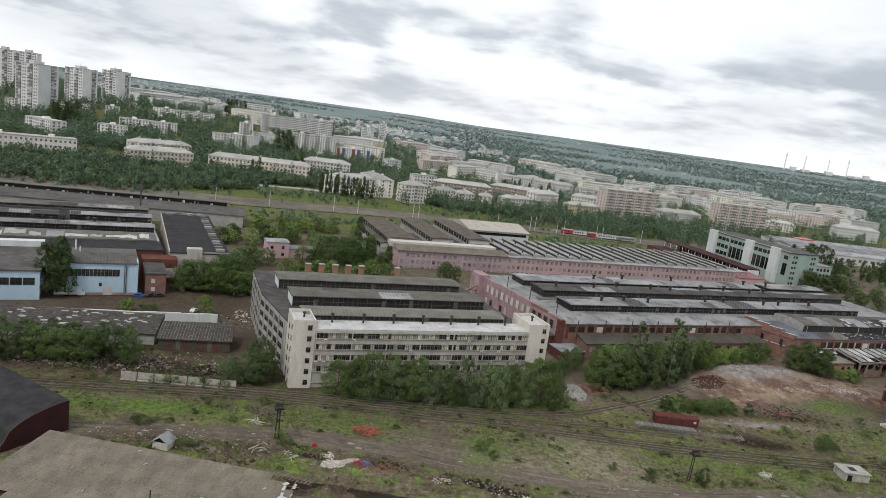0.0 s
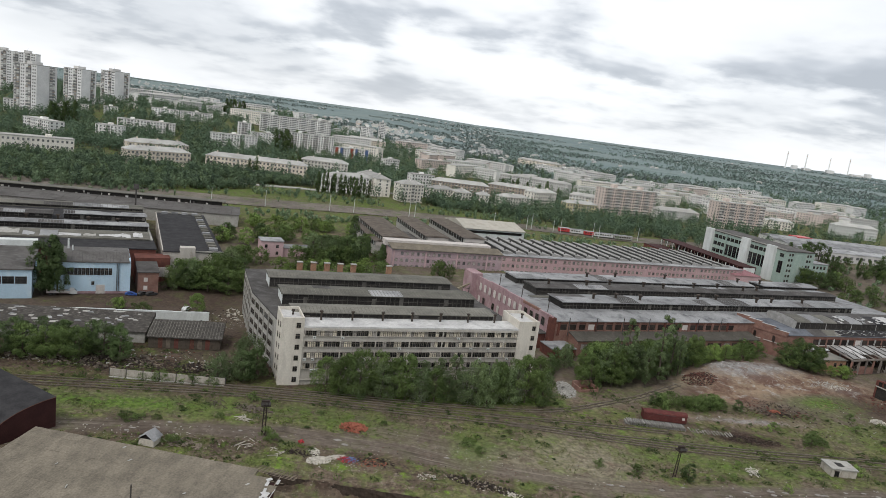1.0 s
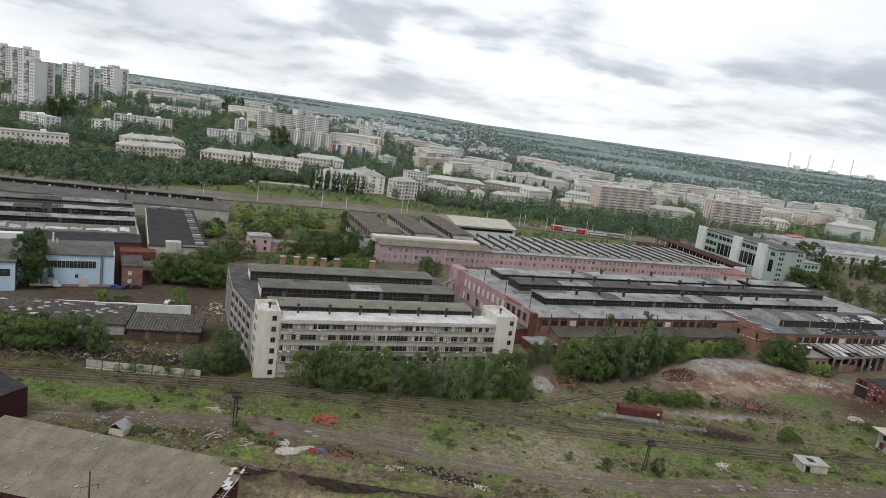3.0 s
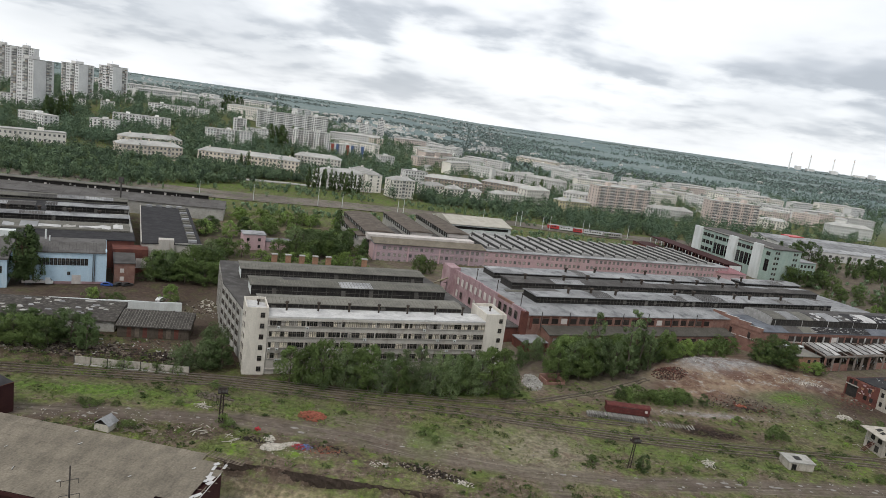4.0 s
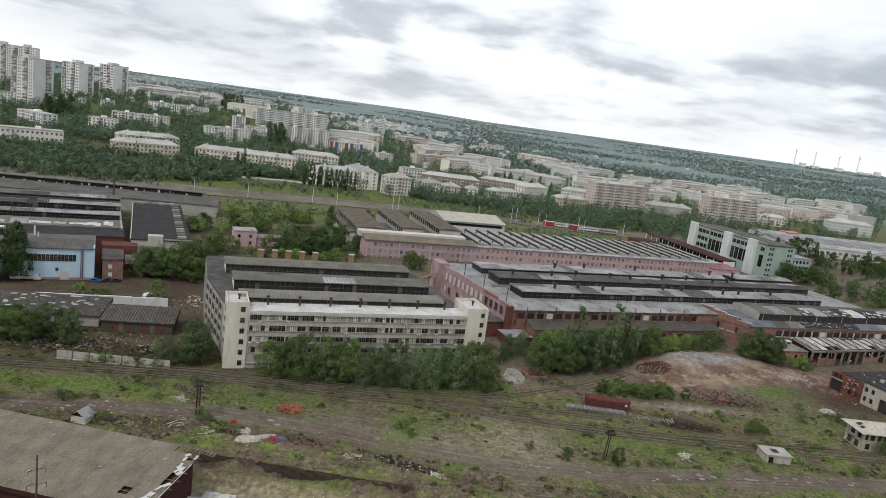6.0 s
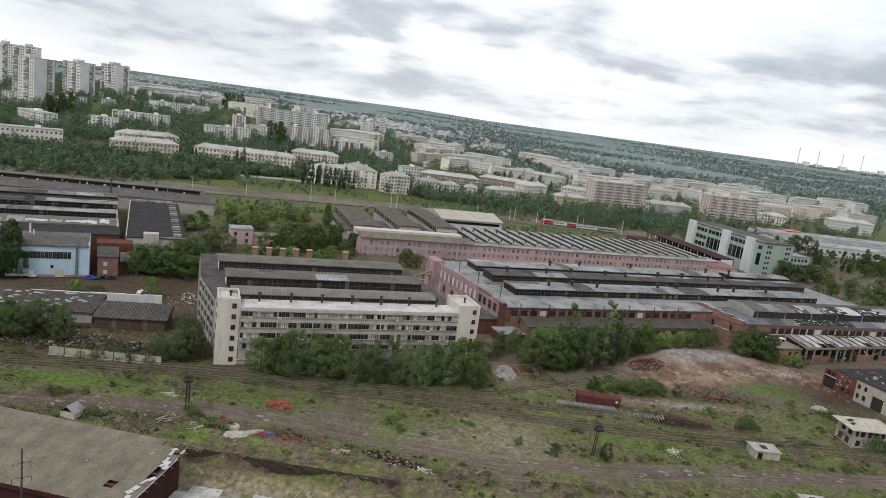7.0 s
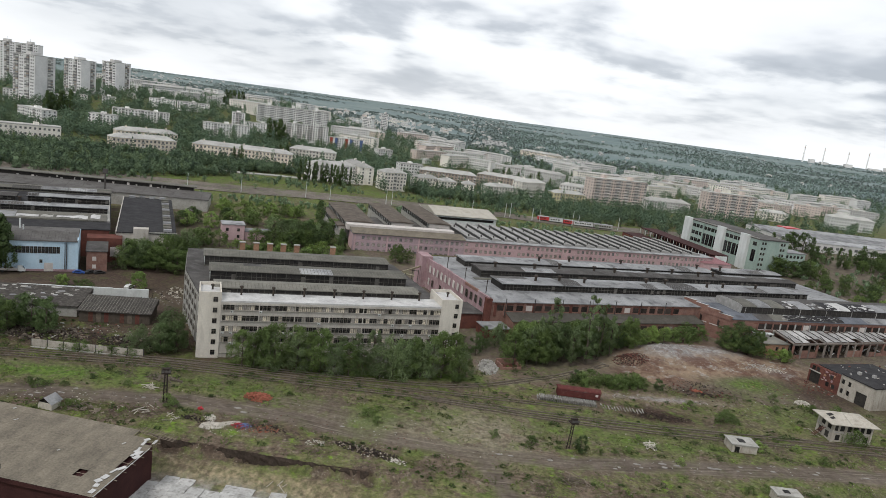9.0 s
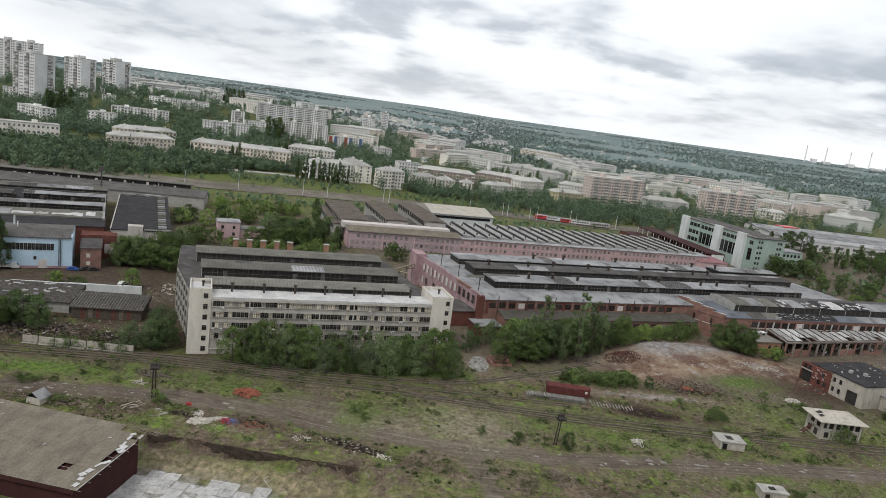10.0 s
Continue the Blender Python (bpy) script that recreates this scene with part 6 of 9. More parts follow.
def left_works():
    f = pose(-111, 250, 0, 0, 0, 28)
    b = thing("blue_workshop", f @ pose(-2.0, -0.6, 0.2), "pale blue workshop with long dark ribbon windows", "building")
    wall = part("wall", Shape().box(-24.5, 0, 0, 20, 0, 11.8), "blue", b, "pale blue painted wall")
    part("roof", Shape().profile([(-0.4, 11.8), (20.4, 11.8), (20.4, 13.0), (10, 13.6), (-0.4, 12.2)], -25, 0.3), "sheet_grey", b)
    for i in range(22):
        part("roof_seam", Shape().profile([(-0.4, 12.2), (10, 13.6), (10, 13.68), (-0.4, 12.28)], -24.8 + 1.14 * i, -24.68 + 1.14 * i), "roof_felt", b)
    part("parapet", Shape().box(0.0, 0.5, -0.3, 20, 0, 12.8), "blue", b)
    for i in range(14):
        pane(wall, -22.6 + 1.25 * i, 0, 8.4, 1.15, 2.6, "glass")
        if i in (1, 8):
            pane(wall, -22.0 + 1.25 * i, 0, 4.0, 1.0, 1.3, "glass")
    part("gate", Shape().box(-11, -8, -0.08, 0, 0, 3.4), "bricked", wall, "pale metal gate")
    part("ladder", Shape().box(-4.2, -4.0, -0.3, -0.1, 1, 11.6).box(-3.6, -3.4, -0.3, -0.1, 1, 11.6), "steel", wall)
    part("plinth", Shape().box(-24.5, 0, -0.06, 0, 0, 0.9), "pinkish", wall)
    part("flue", Shape().tube((-20.5, 16, 12), (-20.5, 16, 17), 0.35, 0.3, 8), "white", b)
    part("flue", Shape().tube((-19, 12, 12), (-19, 12, 15.5), 0.25, 0.25, 8), "white", b)

    c = thing("white_workshop", f, "pale blue-white workshop with a wide dark window band", "building")
    wall2 = part("wall", Shape().box(-100, -33, -6, 20, 0, 10.2), "blue", c)
    part("roof", Shape().profile([(-6.4, 10.2), (20.4, 10.2), (20.4, 12.8), (-6.4, 10.7)], -100.4, -32.6), "roof_felt", c)
    part("upper_band", Shape().box(-100, -33, 20.4, 24, 0, 15), "white", c, "white clerestory")
    for i in range(17):
        pane(wall2, -97 + 3.8 * i, -6, 6.6, 3.5, 2.6, "glass")

    h = thing("old_machine_hall", f, "old machine hall with long dark lanterns and patched roofs", "building")
    part("wall", Shape().box(-120, 9, 24.5, 124, 0, 11.6), "brick_dark", h)
    part("roof", Shape().box(-120.3, 9.4, 24.2, 124.4, 11.6, 12.0), "tar", h, "black patched felt roof")
    part("patched_roof", Shape().profile([(40, 12.0), (52, 12.0), (52, 13.4), (40, 12.6)], -70, 8), "roof_olive", h)
    rnd = random.Random(9)
    x = -70.0
    while x < 2:
        w, va, vb = rnd.uniform(3, 9), rnd.uniform(41, 44), rnd.uniform(46, 50)
        edge = [(x + w * q, va + rnd.uniform(-0.8, 0.8)) for q in (0, 0.25, 0.5, 0.75, 1)] + [(x + w * q, vb + rnd.uniform(-1.5, 1.5)) for q in (1, 0.7, 0.35, 0)]
        part("pale_patch", Shape().add([(u, v, 12.68 + 0.067 * (v - 40)) for u, v in edge], [tuple(range(len(edge)))]), rnd.choice(["roof_pale", "roof_pale", "roof_light", "concrete"]), h)
        x += w + rnd.uniform(0, 2.5)
    lantern("lantern", h, -110, 8, 57, 64, 12.0, 14.8, "roof_light", ends="white")
    lantern("lantern", h, -26, 8.5, 80, 88, 12.0, 15.0, "roof_light", ends=None)
    lantern("lantern", h, -110, -31, 80, 90, 12.0, 14.4, "roof_felt", ends=None)
    lantern("lantern", h, -110, 9, 110, 122, 12.0, 13.4, "roof_olive", ends=None)
    for i in range(9):
        vent_pipe(h, -100 + 12 * i, 66 + rnd.uniform(-2, 4), 12.0, rnd.uniform(2, 4.5), 0.5)
    part("side_strip", Shape().box(0.5, 9, 40, 104, 12.0, 12.5), "concrete", h)

    k = thing("tarred_hall", f @ pose(11.4, 22, 0, 0, 0, -2.6) @ pose(-11.2, -29.7, 0), "flat hall with black tar roof and a row of skylights", "building")
    part("wall", Shape().box(11.5, 35, 30, 120, 0, 11.4), "panel", k, "stained beige wall")
    part("roof", Shape().box(11.2, 35.3, 29.7, 120.3, 11.4, 11.8), "tar", k, "black tar paper roof")
    part("parapet", Shape().box(11.1, 11.5, 29.7, 120, 11.0, 12.2), "panel", k)
    part("stair_head", Shape().box(18, 24, 29.0, 33, 8, 13.6), "panel", k, "beige stair head")
    part("front_parapet", Shape().box(24.3, 35.3, 29.6, 30.0, 11.8, 12.3), "concrete", k)
    for i in range(15):
        part("skylight", Shape().box(30, 33.5, 34 + 5.6 * i, 36.2 + 5.6 * i, 11.8, 12.7), "roof_olive" if i % 3 else "roof_light", k)
    for i in range(4):
        part("side_strip", Shape().box(14 + 5 * i, 17 + 5 * i, 118, 120, 11.8, 12.8), "roof_light", k)

    r = thing("brick_annex", f, "low red brick annex with a grey roof beside a workshop", "building")
    part("wall", Shape().box(1.2, 8.5, 1, 14, 0, 8.0), "brick", r)
    part("roof", Shape().profile([(0.6, 8.0), (14.4, 8.0), (14.4, 9.2), (0.6, 8.3)], 0.9, 8.8), "roof_felt", r)
    part("back_block", Shape().box(0.8, 14, 16, 24, 0, 10.2), "brick_dark", r)
    part("opening", Shape().box(9.5, 13.5, 15.9, 16.0, 2.5, 6.5), "bricked", r)
    for z in (2, 5.2):
        pane(r, 4, 1, z, 1.4, 1.6, "bricked")


left_works()


def platform():
    b = thing("railway_warehouse", pose(-115, 385.5, 0, 0, 0, 16), "long grey railway warehouse with a dark loading canopy", "building")
    part("wall", Shape().box(-330, 0, 0, 22, 0, 10.8), "concrete", b, "grey wall")
    part("roof", Shape().profile([(-0.5, 10.8), (16, 10.8), (16, 13.2), (-0.5, 11.1)], -330, 0.5), "sheet_grey", b, "sloping grey sheet roof")
    part("canopy_band", Shape().box(-330, -10, 16, 22, 10.8, 15.2), "dark", b, "dark loading side")
    part("canopy_roof", Shape().box(-330, -8, 15.4, 23, 15.2, 15.6), "roof_olive", b)
    rnd = random.Random(12)
    x = -14.0
    while x > -322:
        x -= rnd.uniform(0.5, 7.5)
        w, z0 = rnd.uniform(0.4, 1.5), rnd.uniform(11.8, 13.8)
        part("board", Shape().box(x - w, x, 15.86, 15.99, z0, z0 + rnd.uniform(0.8, 1.6)), rnd.choice(["bricked", "concrete", "beam", "panel", "sheet_grey"]), b)
    for i in range(40):
        part("roof_seam", Shape().profile([(-0.5, 11.1), (16, 13.2), (16, 13.26), (-0.5, 11.16)], -8.0 * i - 4.15, -8.0 * i - 4), "roof_felt", b)
    m = thing("floodlight_mast", at(-163, 361, 0), "tall dark floodlight mast by the railway", "mast")
    part("pole", Shape().tube((0, 0, 0), (0, 0, 20), 0.5, 0.35, 6), "steel", m)
    part("lamp_rack", Shape().box(-1.3, 1.3, -0.4, 0.4, 19, 21.5), "steel", m)


platform()


def pink_house():
    b = thing("pink_house", at(-86, 331, 25), "small faded pink house among the trees", "house")
    part("wall", Shape().box(0, 11, 0, 9, -1, 8), "pink", b)
    part("roof", Shape().box(-0.3, 11.3, -0.3, 9.3, 8, 8.4), "roof_light", b)
    for x in (2.5, 8):
        for z in (2.2, 5.6):
            pane(b, x, 0, z, 1.3, 1.6, "glass")
    part("low_wing", Shape().box(11.3, 36, 1, 9, -1, 4.6), "pink", b)
    part("low_wing_roof", Shape().box(11.3, 36.4, 0.6, 9.4, 4.6, 5.0), "roof_light", b)


pink_house()


def old_sheds():
    """Low sheds before the left works, with a pale wall behind them."""
    w = thing("yard_wall", pose(-75, 230, 0, 0, 0, 18), "long whitewashed yard wall with a stained top", "wall")
    for i in range(13):
        part("wall_bay", Shape().box(-6 * i - 6, -6 * i - 0.05, 0, 0.6, 0, 3.1 - 0.12 * (i % 3 == 1)), "white" if i < 9 else "plaster", w)
    M["old_slate"] = material("worn_dark_slate", (0.075, 0.068, 0.060), (0.045, 0.040, 0.036), scale=0.5, fine=2, mix=0.6, stain=(0.17, 0.155, 0.14), stain_amount=0.7)
    s = thing("low_storehouse", pose(-62, 203.5, 0, 0, 0, 14), "low rusty timber storehouse with a worn dark slate roof", "shed")
    part("wall", Shape().box(-21, 0, 0, 11.5, 0, 3.6), "sleeper", s)
    part("roof", Shape().profile([(-0.6, 3.6), (12.0, 3.6), (12.0, 5.4), (-0.6, 3.9)], -21.5, 0.5), "old_slate", s, "worn dark slate roof")
    for i in range(9):
        part("board", Shape().box(-20.5 + 2.3 * i, -19.2 + 2.3 * i, -0.08, 0, 0.2, 3.3), ("sleeper", "rust", "wood", "brick_dark")[i % 4], s)
    for i in range(24):
        part("slate_seam", Shape().profile([(-0.6, 3.9), (12, 5.4), (12, 5.46), (-0.6, 3.96)], -21.4 + 0.9 * i, -21.28 + 0.9 * i), "roof_olive", s)
    t = thing("low_storehouse", pose(-84, 198, 0, 0, 0, 14), "long low storehouse with a torn pale roof among trees", "shed")
    part("wall", Shape().box(-70, 0, 4, 16, 0, 3.4), "concrete", t)
    part("roof", Shape().profile([(3.5, 3.4), (20, 3.4), (20, 5.0), (3.5, 3.7)], -70, 0.4), "old_slate", t)
    rnd = random.Random(3)
    for i in range(70):
        x, v = rnd.uniform(-68, -3), rnd.uniform(7, 18.5)
        z = 3.75 + (v - 3.5) * 0.079
        part("pale_patch", Shape().add([(x, v, z), (x + rnd.uniform(0.5, 2.6), v, z), (x + rnd.uniform(0.4, 2.2), v + 1.2, z + 0.1), (x, v + 1, z + 0.09)], [(0, 1, 2, 3)]), "concrete" if i % 3 else "roof_light", t)


old_sheds()

# ---- town ----
M.update({
    "w_cream": material("cream_house_wall", (0.80, 0.755, 0.68), (0.70, 0.66, 0.595), scale=0.1, fine=1, mix=0.2, stain=(0.4, 0.36, 0.3), stain_amount=0.4, streak=0.4, rand=0.1),
    "w_ochre": material("ochre_house_wall", (0.72, 0.635, 0.525), (0.63, 0.555, 0.465), scale=0.1, fine=1, mix=0.2, stain=(0.55, 0.5, 0.42), stain_amount=0.5, streak=0.4, rand=0.1),
    "w_pale": material("pale_block_wall", (0.84, 0.825, 0.79), (0.74, 0.725, 0.70), scale=0.1, fine=1, mix=0.2, stain=(0.35, 0.33, 0.3), stain_amount=0.4, streak=0.4, rand=0.14),
    "w_grey": material("grey_block_wall", (0.70, 0.68, 0.655), (0.59, 0.575, 0.555), scale=0.1, fine=1, mix=0.2, stain=(0.45, 0.42, 0.38), stain_amount=0.4, streak=0.4, rand=0.16),
    "w_brown": material("brown_house_wall", (0.36, 0.30, 0.245), (0.29, 0.24, 0.20), scale=0.1, fine=1, mix=0.2, rand=0.1),
    "w_rose": material("rose_beige_wall", (0.66, 0.555, 0.495), (0.56, 0.47, 0.425), scale=0.1, fine=1, mix=0.2, rand=0.1),
    "w_butter": material("butter_yellow_wall", (0.60, 0.53, 0.33), (0.52, 0.46, 0.3), scale=0.1, fine=1, mix=0.2, rand=0.05),
    "w_orange": material("orange_brown_tower_wall", (0.62, 0.525, 0.465), (0.54, 0.455, 0.41), scale=0.1, fine=1, mix=0.2, rand=0.05),
    "w_white": material("white_house_wall", (0.66, 0.66, 0.63), (0.56, 0.56, 0.54), scale=0.1, fine=1, mix=0.2, rand=0.05),
    "w_tower": material("pale_tower_wall", (0.74, 0.725, 0.71), (0.62, 0.61, 0.60), scale=0.08, fine=1, mix=0.2, rand=0.08),
    "w_blue": material("blue_house_panel", (0.14, 0.20, 0.38), None, scale=0.1, fine=1, mix=0.2),
    "w_red": material("red_house_panel", (0.40, 0.11, 0.08), None, scale=0.1, fine=1, mix=0.2),
    "house_roof": material("weathered_house_roof", (0.43, 0.42, 0.39), (0.29, 0.283, 0.262), scale=0.1, fine=1.5, mix=0.3, stain=(0.36, 0.35, 0.33), stain_amount=0.4, rand=0.2),
    # grey that carries the shade inside loggias as colour
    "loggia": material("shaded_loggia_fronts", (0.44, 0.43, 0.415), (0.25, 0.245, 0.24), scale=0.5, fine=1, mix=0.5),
    "balcony": material("mixed_balcony_fronts", (0.62, 0.60, 0.57), (0.38, 0.35, 0.32), scale=0.6, fine=1, mix=0.3, rand=0.35),
})
FOOT = []
town = random.Random(23)


def apartment(x, y, turn, length, depth, floors, h, style, roof):
    """A town block: walls, roof, windows floor by floor, balconies on the tall ones."""
    near = math.hypot(x, y) < 860
    wall_mat = "w_pale" if style == "stripe" else "w_" + style
    label = {"flat": "%s %d storey apartment block with a flat roof", "hip": "%s %d storey house with a pitched sheet roof"}[roof]
    colour = {"cream": "cream plastered", "ochre": "ochre plastered", "pale": "pale panel-built", "grey": "grey panel-built", "brown": "brown brick", "rose": "rose-beige brick", "butter": "butter yellow", "orange": "orange-brown panel", "white": "white plastered", "stripe": "blue, red and white"}[style]
    b = thing("apartment_block" if roof == "flat" else "town_house", at(x, y, turn), label % (colour, floors), "building", "town blocks")
    FOOT.append((x, y, turn, length, depth))
    wall = part("wall", Shape().box(0, length, 0, depth, -6, h), wall_mat, b)
    if roof == "flat":
        part("roof", Shape().box(-0.3, length + 0.3, -0.3, depth + 0.3, h, h + 0.35).box(0.3, length - 0.3, 0.3, depth - 0.3, h + 0.35, h + 0.5), "house_roof", b)
        for i in range(max(1, int(length / 26))):
            cx = length * (i + 0.5) / max(1, int(length / 26))
            part("stair_head", Shape().box(cx - 2, cx + 2, depth * 0.35, depth * 0.75, h + 0.5, h + (4.0 if floors > 8 else 2.2)), wall_mat, b)
    else:
        o, rise, ins = 0.6, min(depth, length) * 0.24, min(depth, length) * 0.45
        v = [(-o, -o, h), (length + o, -o, h), (length + o, depth + o, h), (-o, depth + o, h), (ins, depth / 2, h + rise), (length - ins, depth / 2, h + rise)]
        part("roof", Shape().add(v, [(0, 1, 5, 4), (1, 2, 5), (2, 3, 4, 5), (3, 0, 4), (3, 2, 1, 0)]), "house_roof", b, "weathered grey sheet roof")
        for i in range(max(1, int(length / 16))):
            cx = length * (i + 0.5) / max(1, int(length / 16))
            part("chimney", Shape().box(cx - 0.4, cx + 0.4, depth * 0.42, depth * 0.58, h + rise * 0.6, h + rise + 1.0), wall_mat, b)
    pitch = 3.1
    n = max(2, int(length / pitch))
    step = length / n
    fh = (h - 0.8) / floors
    ww, wh = 1.45, min(1.7, fh * 0.55)
    rows_shape = Shape()
    tall = floors >= 7
    for k in range(floors):
        z = 0.5 + fh * (k + 0.55)
        for i in range(n):
            cx = step * (i + 0.5)
            loggia = (tall and i % 4 in (1, 2)) or (floors == 5 and i % 6 == 3)
            if loggia and near:
                bal = part("balcony", Shape().box(cx - step * 0.46, cx + step * 0.46, -1.0, -0.02, z - fh * 0.5, z - fh * 0.1), "balcony", wall)
                pane(wall, cx, -0.02, z + 0.3, step * 0.85, wh, "far_glass")
                continue
            if near and floors in (3, 4) and roof != "flat" and k > 0 and i % 5 == 2:
                part("balcony", Shape().box(cx - 1.3, cx + 1.3, -1.0, -0.02, z - fh * 0.52, z - fh * 0.18), "balcony", wall)
            if loggia:
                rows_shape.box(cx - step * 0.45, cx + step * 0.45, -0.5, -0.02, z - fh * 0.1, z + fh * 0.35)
            elif near:
                pane(wall, cx, 0, z, ww, wh, "far_glass")
            else:
                rows_shape.box(cx - ww / 2, cx + ww / 2, -0.06, 0.05, z - wh / 2, z + wh / 2)
        m = max(1, int(depth / 4.5))
        for i in range(m):
            cy = depth * (i + 0.5) / m
            for xx in (0, length):
                rows_shape.box(xx - 0.06, xx + 0.06, cy - ww / 2, cy + ww / 2, z - wh / 2, z + wh / 2)
    if rows_shape.v:
        tagged(part("far_glazing", rows_shape, "far_glass", wall), kind="stuff")
    if tall:
        for i in range(0, n + 1, 4):
            part("wall_fin", Shape().box(step * i - 0.3, step * i + 0.3, -0.95, -0.01, 0, h), wall_mat, wall)
    if style == "stripe":
        for i, c in enumerate(("w_red", "w_blue", "w_white", "w_red", "w_blue", "w_white", "w_blue")):
            if c != "w_white":
                part("coloured_panel", Shape().box(length * i / 7 + 1.2, length * (i + 0.75) / 7, -0.14, -0.07, 1, h), c, wall)
    return b


apartment(-343.2, 487.5, 34.9, 67.0, 14, 3, 13.5, "cream", "flat")
apartment(-249.8, 530.4, 42.7, 50.3, 14, 3, 11.0, "ochre", "hip")
apartment(-274.0, 583.7, 40.7, 51.7, 14, 3, 11.0, "ochre", "hip")
apartment(-206.1, 579.9, 10.3, 84.7, 14, 3, 11.0, "ochre", "hip")
apartment(-399.5, 638.6, -30.7, 44.4, 13.8, 5, 14.8, "pale", "flat")
apartment(-489.9, 747.5, 31.4, 63.3, 11.5, 5, 13.3, "pale", "flat")
apartment(-340.4, 654.8, 7.7, 23.8, 12.7, 5, 14.7, "pale", "flat")
apartment(-350.0, 716.7, 22.0, 56.6, 11.9, 5, 13.7, "pale", "flat")
apartment(-464.1, 809.3, 22.0, 29.8, 10.0, 3, 7.2, "pale", "flat")
apartment(-411.2, 808.8, 31.0, 15.0, 10.0, 4, 9.6, "pale", "flat")
apartment(-334.9, 841.4, 22.0, 38.0, 10.0, 5, 11.4, "pale", "flat")
apartment(-251.5, 721.5, 31.9, 47.6, 12.3, 5, 14.2, "pale", "flat")
apartment(-254.8, 905.2, 20.4, 93.4, 10.5, 9, 21.8, "pale", "flat")
apartment(-196.8, 827.9, 22.0, 54.8, 13.1, 7, 19.7, "pale", "flat")
apartment(-235.3, 806.7, 33.2, 43.2, 11.7, 4, 10.8, "pale", "flat")
apartment(-244.3, 783.1, 22.0, 13.7, 12.6, 8, 21.6, "pale", "flat")
apartment(-142.4, 658.1, 7.3, 44.7, 14, 4, 13.0, "cream", "hip")
apartment(-144.7, 850.0, 22.0, 44.4, 13.9, 5, 13.9, "stripe", "flat")
apartment(-169.6, 1086.2, -5.2, 61.7, 13.5, 4, 11.5, "ochre", "hip")
apartment(-166.2, 1222.7, -16.6, 17.7, 13.5, 9, 26.1, "pale", "flat")
apartment(-144.5, 1305.9, 6.8, 12.9, 12.9, 12, 37.6, "grey", "flat")
apartment(-14.7, 672.1, 5.8, 56.9, 14, 4, 12.0, "brown", "hip")
apartment(-11.4, 614.7, 39.7, 23.6, 12, 3, 10.0, "cream", "hip")
apartment(9.7, 619.7, 28.3, 16.0, 12, 3, 10.0, "cream", "hip")
apartment(27.9, 629.1, -1.6, 12.2, 12, 3, 10.0, "cream", "hip")
apartment(-94.1, 554.0, 44.5, 42.8, 13, 4, 13.0, "pale", "hip")
apartment(-76.9, 813.8, 32.1, 18.8, 13, 4, 13.0, "grey", "flat")
apartment(-38.6, 907.7, 44.7, 53.9, 13, 4, 12.0, "rose", "flat")
apartment(-21.0, 1085.8, -33.4, 36.2, 13, 4, 14.0, "pale", "flat")
apartment(-36.3, 690.2, 25.0, 24.9, 13, 4, 13.0, "pale", "flat")
apartment(42.5, 720.2, -16.3, 55.2, 13, 4, 13.0, "brown", "hip")
apartment(53.4, 643.6, 31.1, 31.9, 12, 3, 10.0, "cream", "hip")
apartment(134.4, 751.1, -12.8, 30.8, 13, 4, 13.0, "grey", "hip")
apartment(120.2, 675.1, 20.2, 34.8, 13, 3, 11.0, "butter", "hip")
apartment(82.6, 882.6, -31.2, 75.5, 13, 4, 13.0, "grey", "hip")
apartment(126.5, 1332.6, -39.8, 90.6, 13, 4, 13.0, "ochre", "hip")
apartment(163.5, 713.5, 25.8, 70.2, 15, 9, 28.0, "orange", "flat")
apartment(199.7, 986.9, -22.5, 48.7, 13, 4, 13.0, "grey", "flat")
apartment(226.8, 732.3, 16.7, 52.9, 14, 4, 11.0, "pale", "hip")
apartment(288.3, 729.8, 14.3, 59.4, 15, 9, 28.0, "orange", "flat")
apartment(372.0, 790.6, -3.3, 30.8, 12, 3, 10.0, "cream", "hip")
apartment(454.9, 796.6, 2.1, 50.6, 14, 4, 14.0, "white", "hip")
apartment(453.2, 887.8, -25.1, 30.8, 13, 5, 15.0, "rose", "flat")
apartment(410.5, 874.1, 15.1, 39.4, 13, 4, 12.0, "rose", "flat")
apartment(291.0, 1156.0, -12.5, 91.6, 13, 4, 12.0, "pale", "flat")
apartment(327.6, 927.4, -19.3, 31.1, 13, 5, 15.0, "grey", "flat")
apartment(143.4, 1217.6, -29.4, 74.7, 13, 4, 13.0, "pale", "flat")
apartment(198.3, 1251.1, -32.0, 76.3, 13, 4, 13.0, "pale", "flat")
apartment(293.3, 985.1, -14.7, 50.6, 13, 4, 13.0, "grey", "flat")
apartment(513.3, 934.3, 6.0, 39.5, 13, 4, 13.0, "rose", "flat")
apartment(549.6, 932.6, 7.8, 42.2, 13, 4, 12.0, "grey", "flat")
apartment(-147.9, 1165.6, 22.7, 26.9, 11.8, 4, 13.8, "grey", "flat")
apartment(-108.1, 1298.0, 16.6, 49.7, 12, 4, 13.0, "grey", "flat")
apartment(58.4, 1514.4, 22.0, 55.0, 12, 4, 12.0, "grey", "flat")
apartment(514.0, 1266.4, -31.3, 53.4, 12, 4, 13.0, "grey", "flat")
apartment(-536.8, 1288.7, 22.0, 44.6, 10.0, 5, 10.6, "grey", "flat")
apartment(-346.9, 970.0, 38.3, 20.0, 10.0, 6, 12.5, "grey", "flat")
apartment(-556.3, 1175.5, 40.9, 29.5, 10.0, 6, 12.6, "grey", "flat")
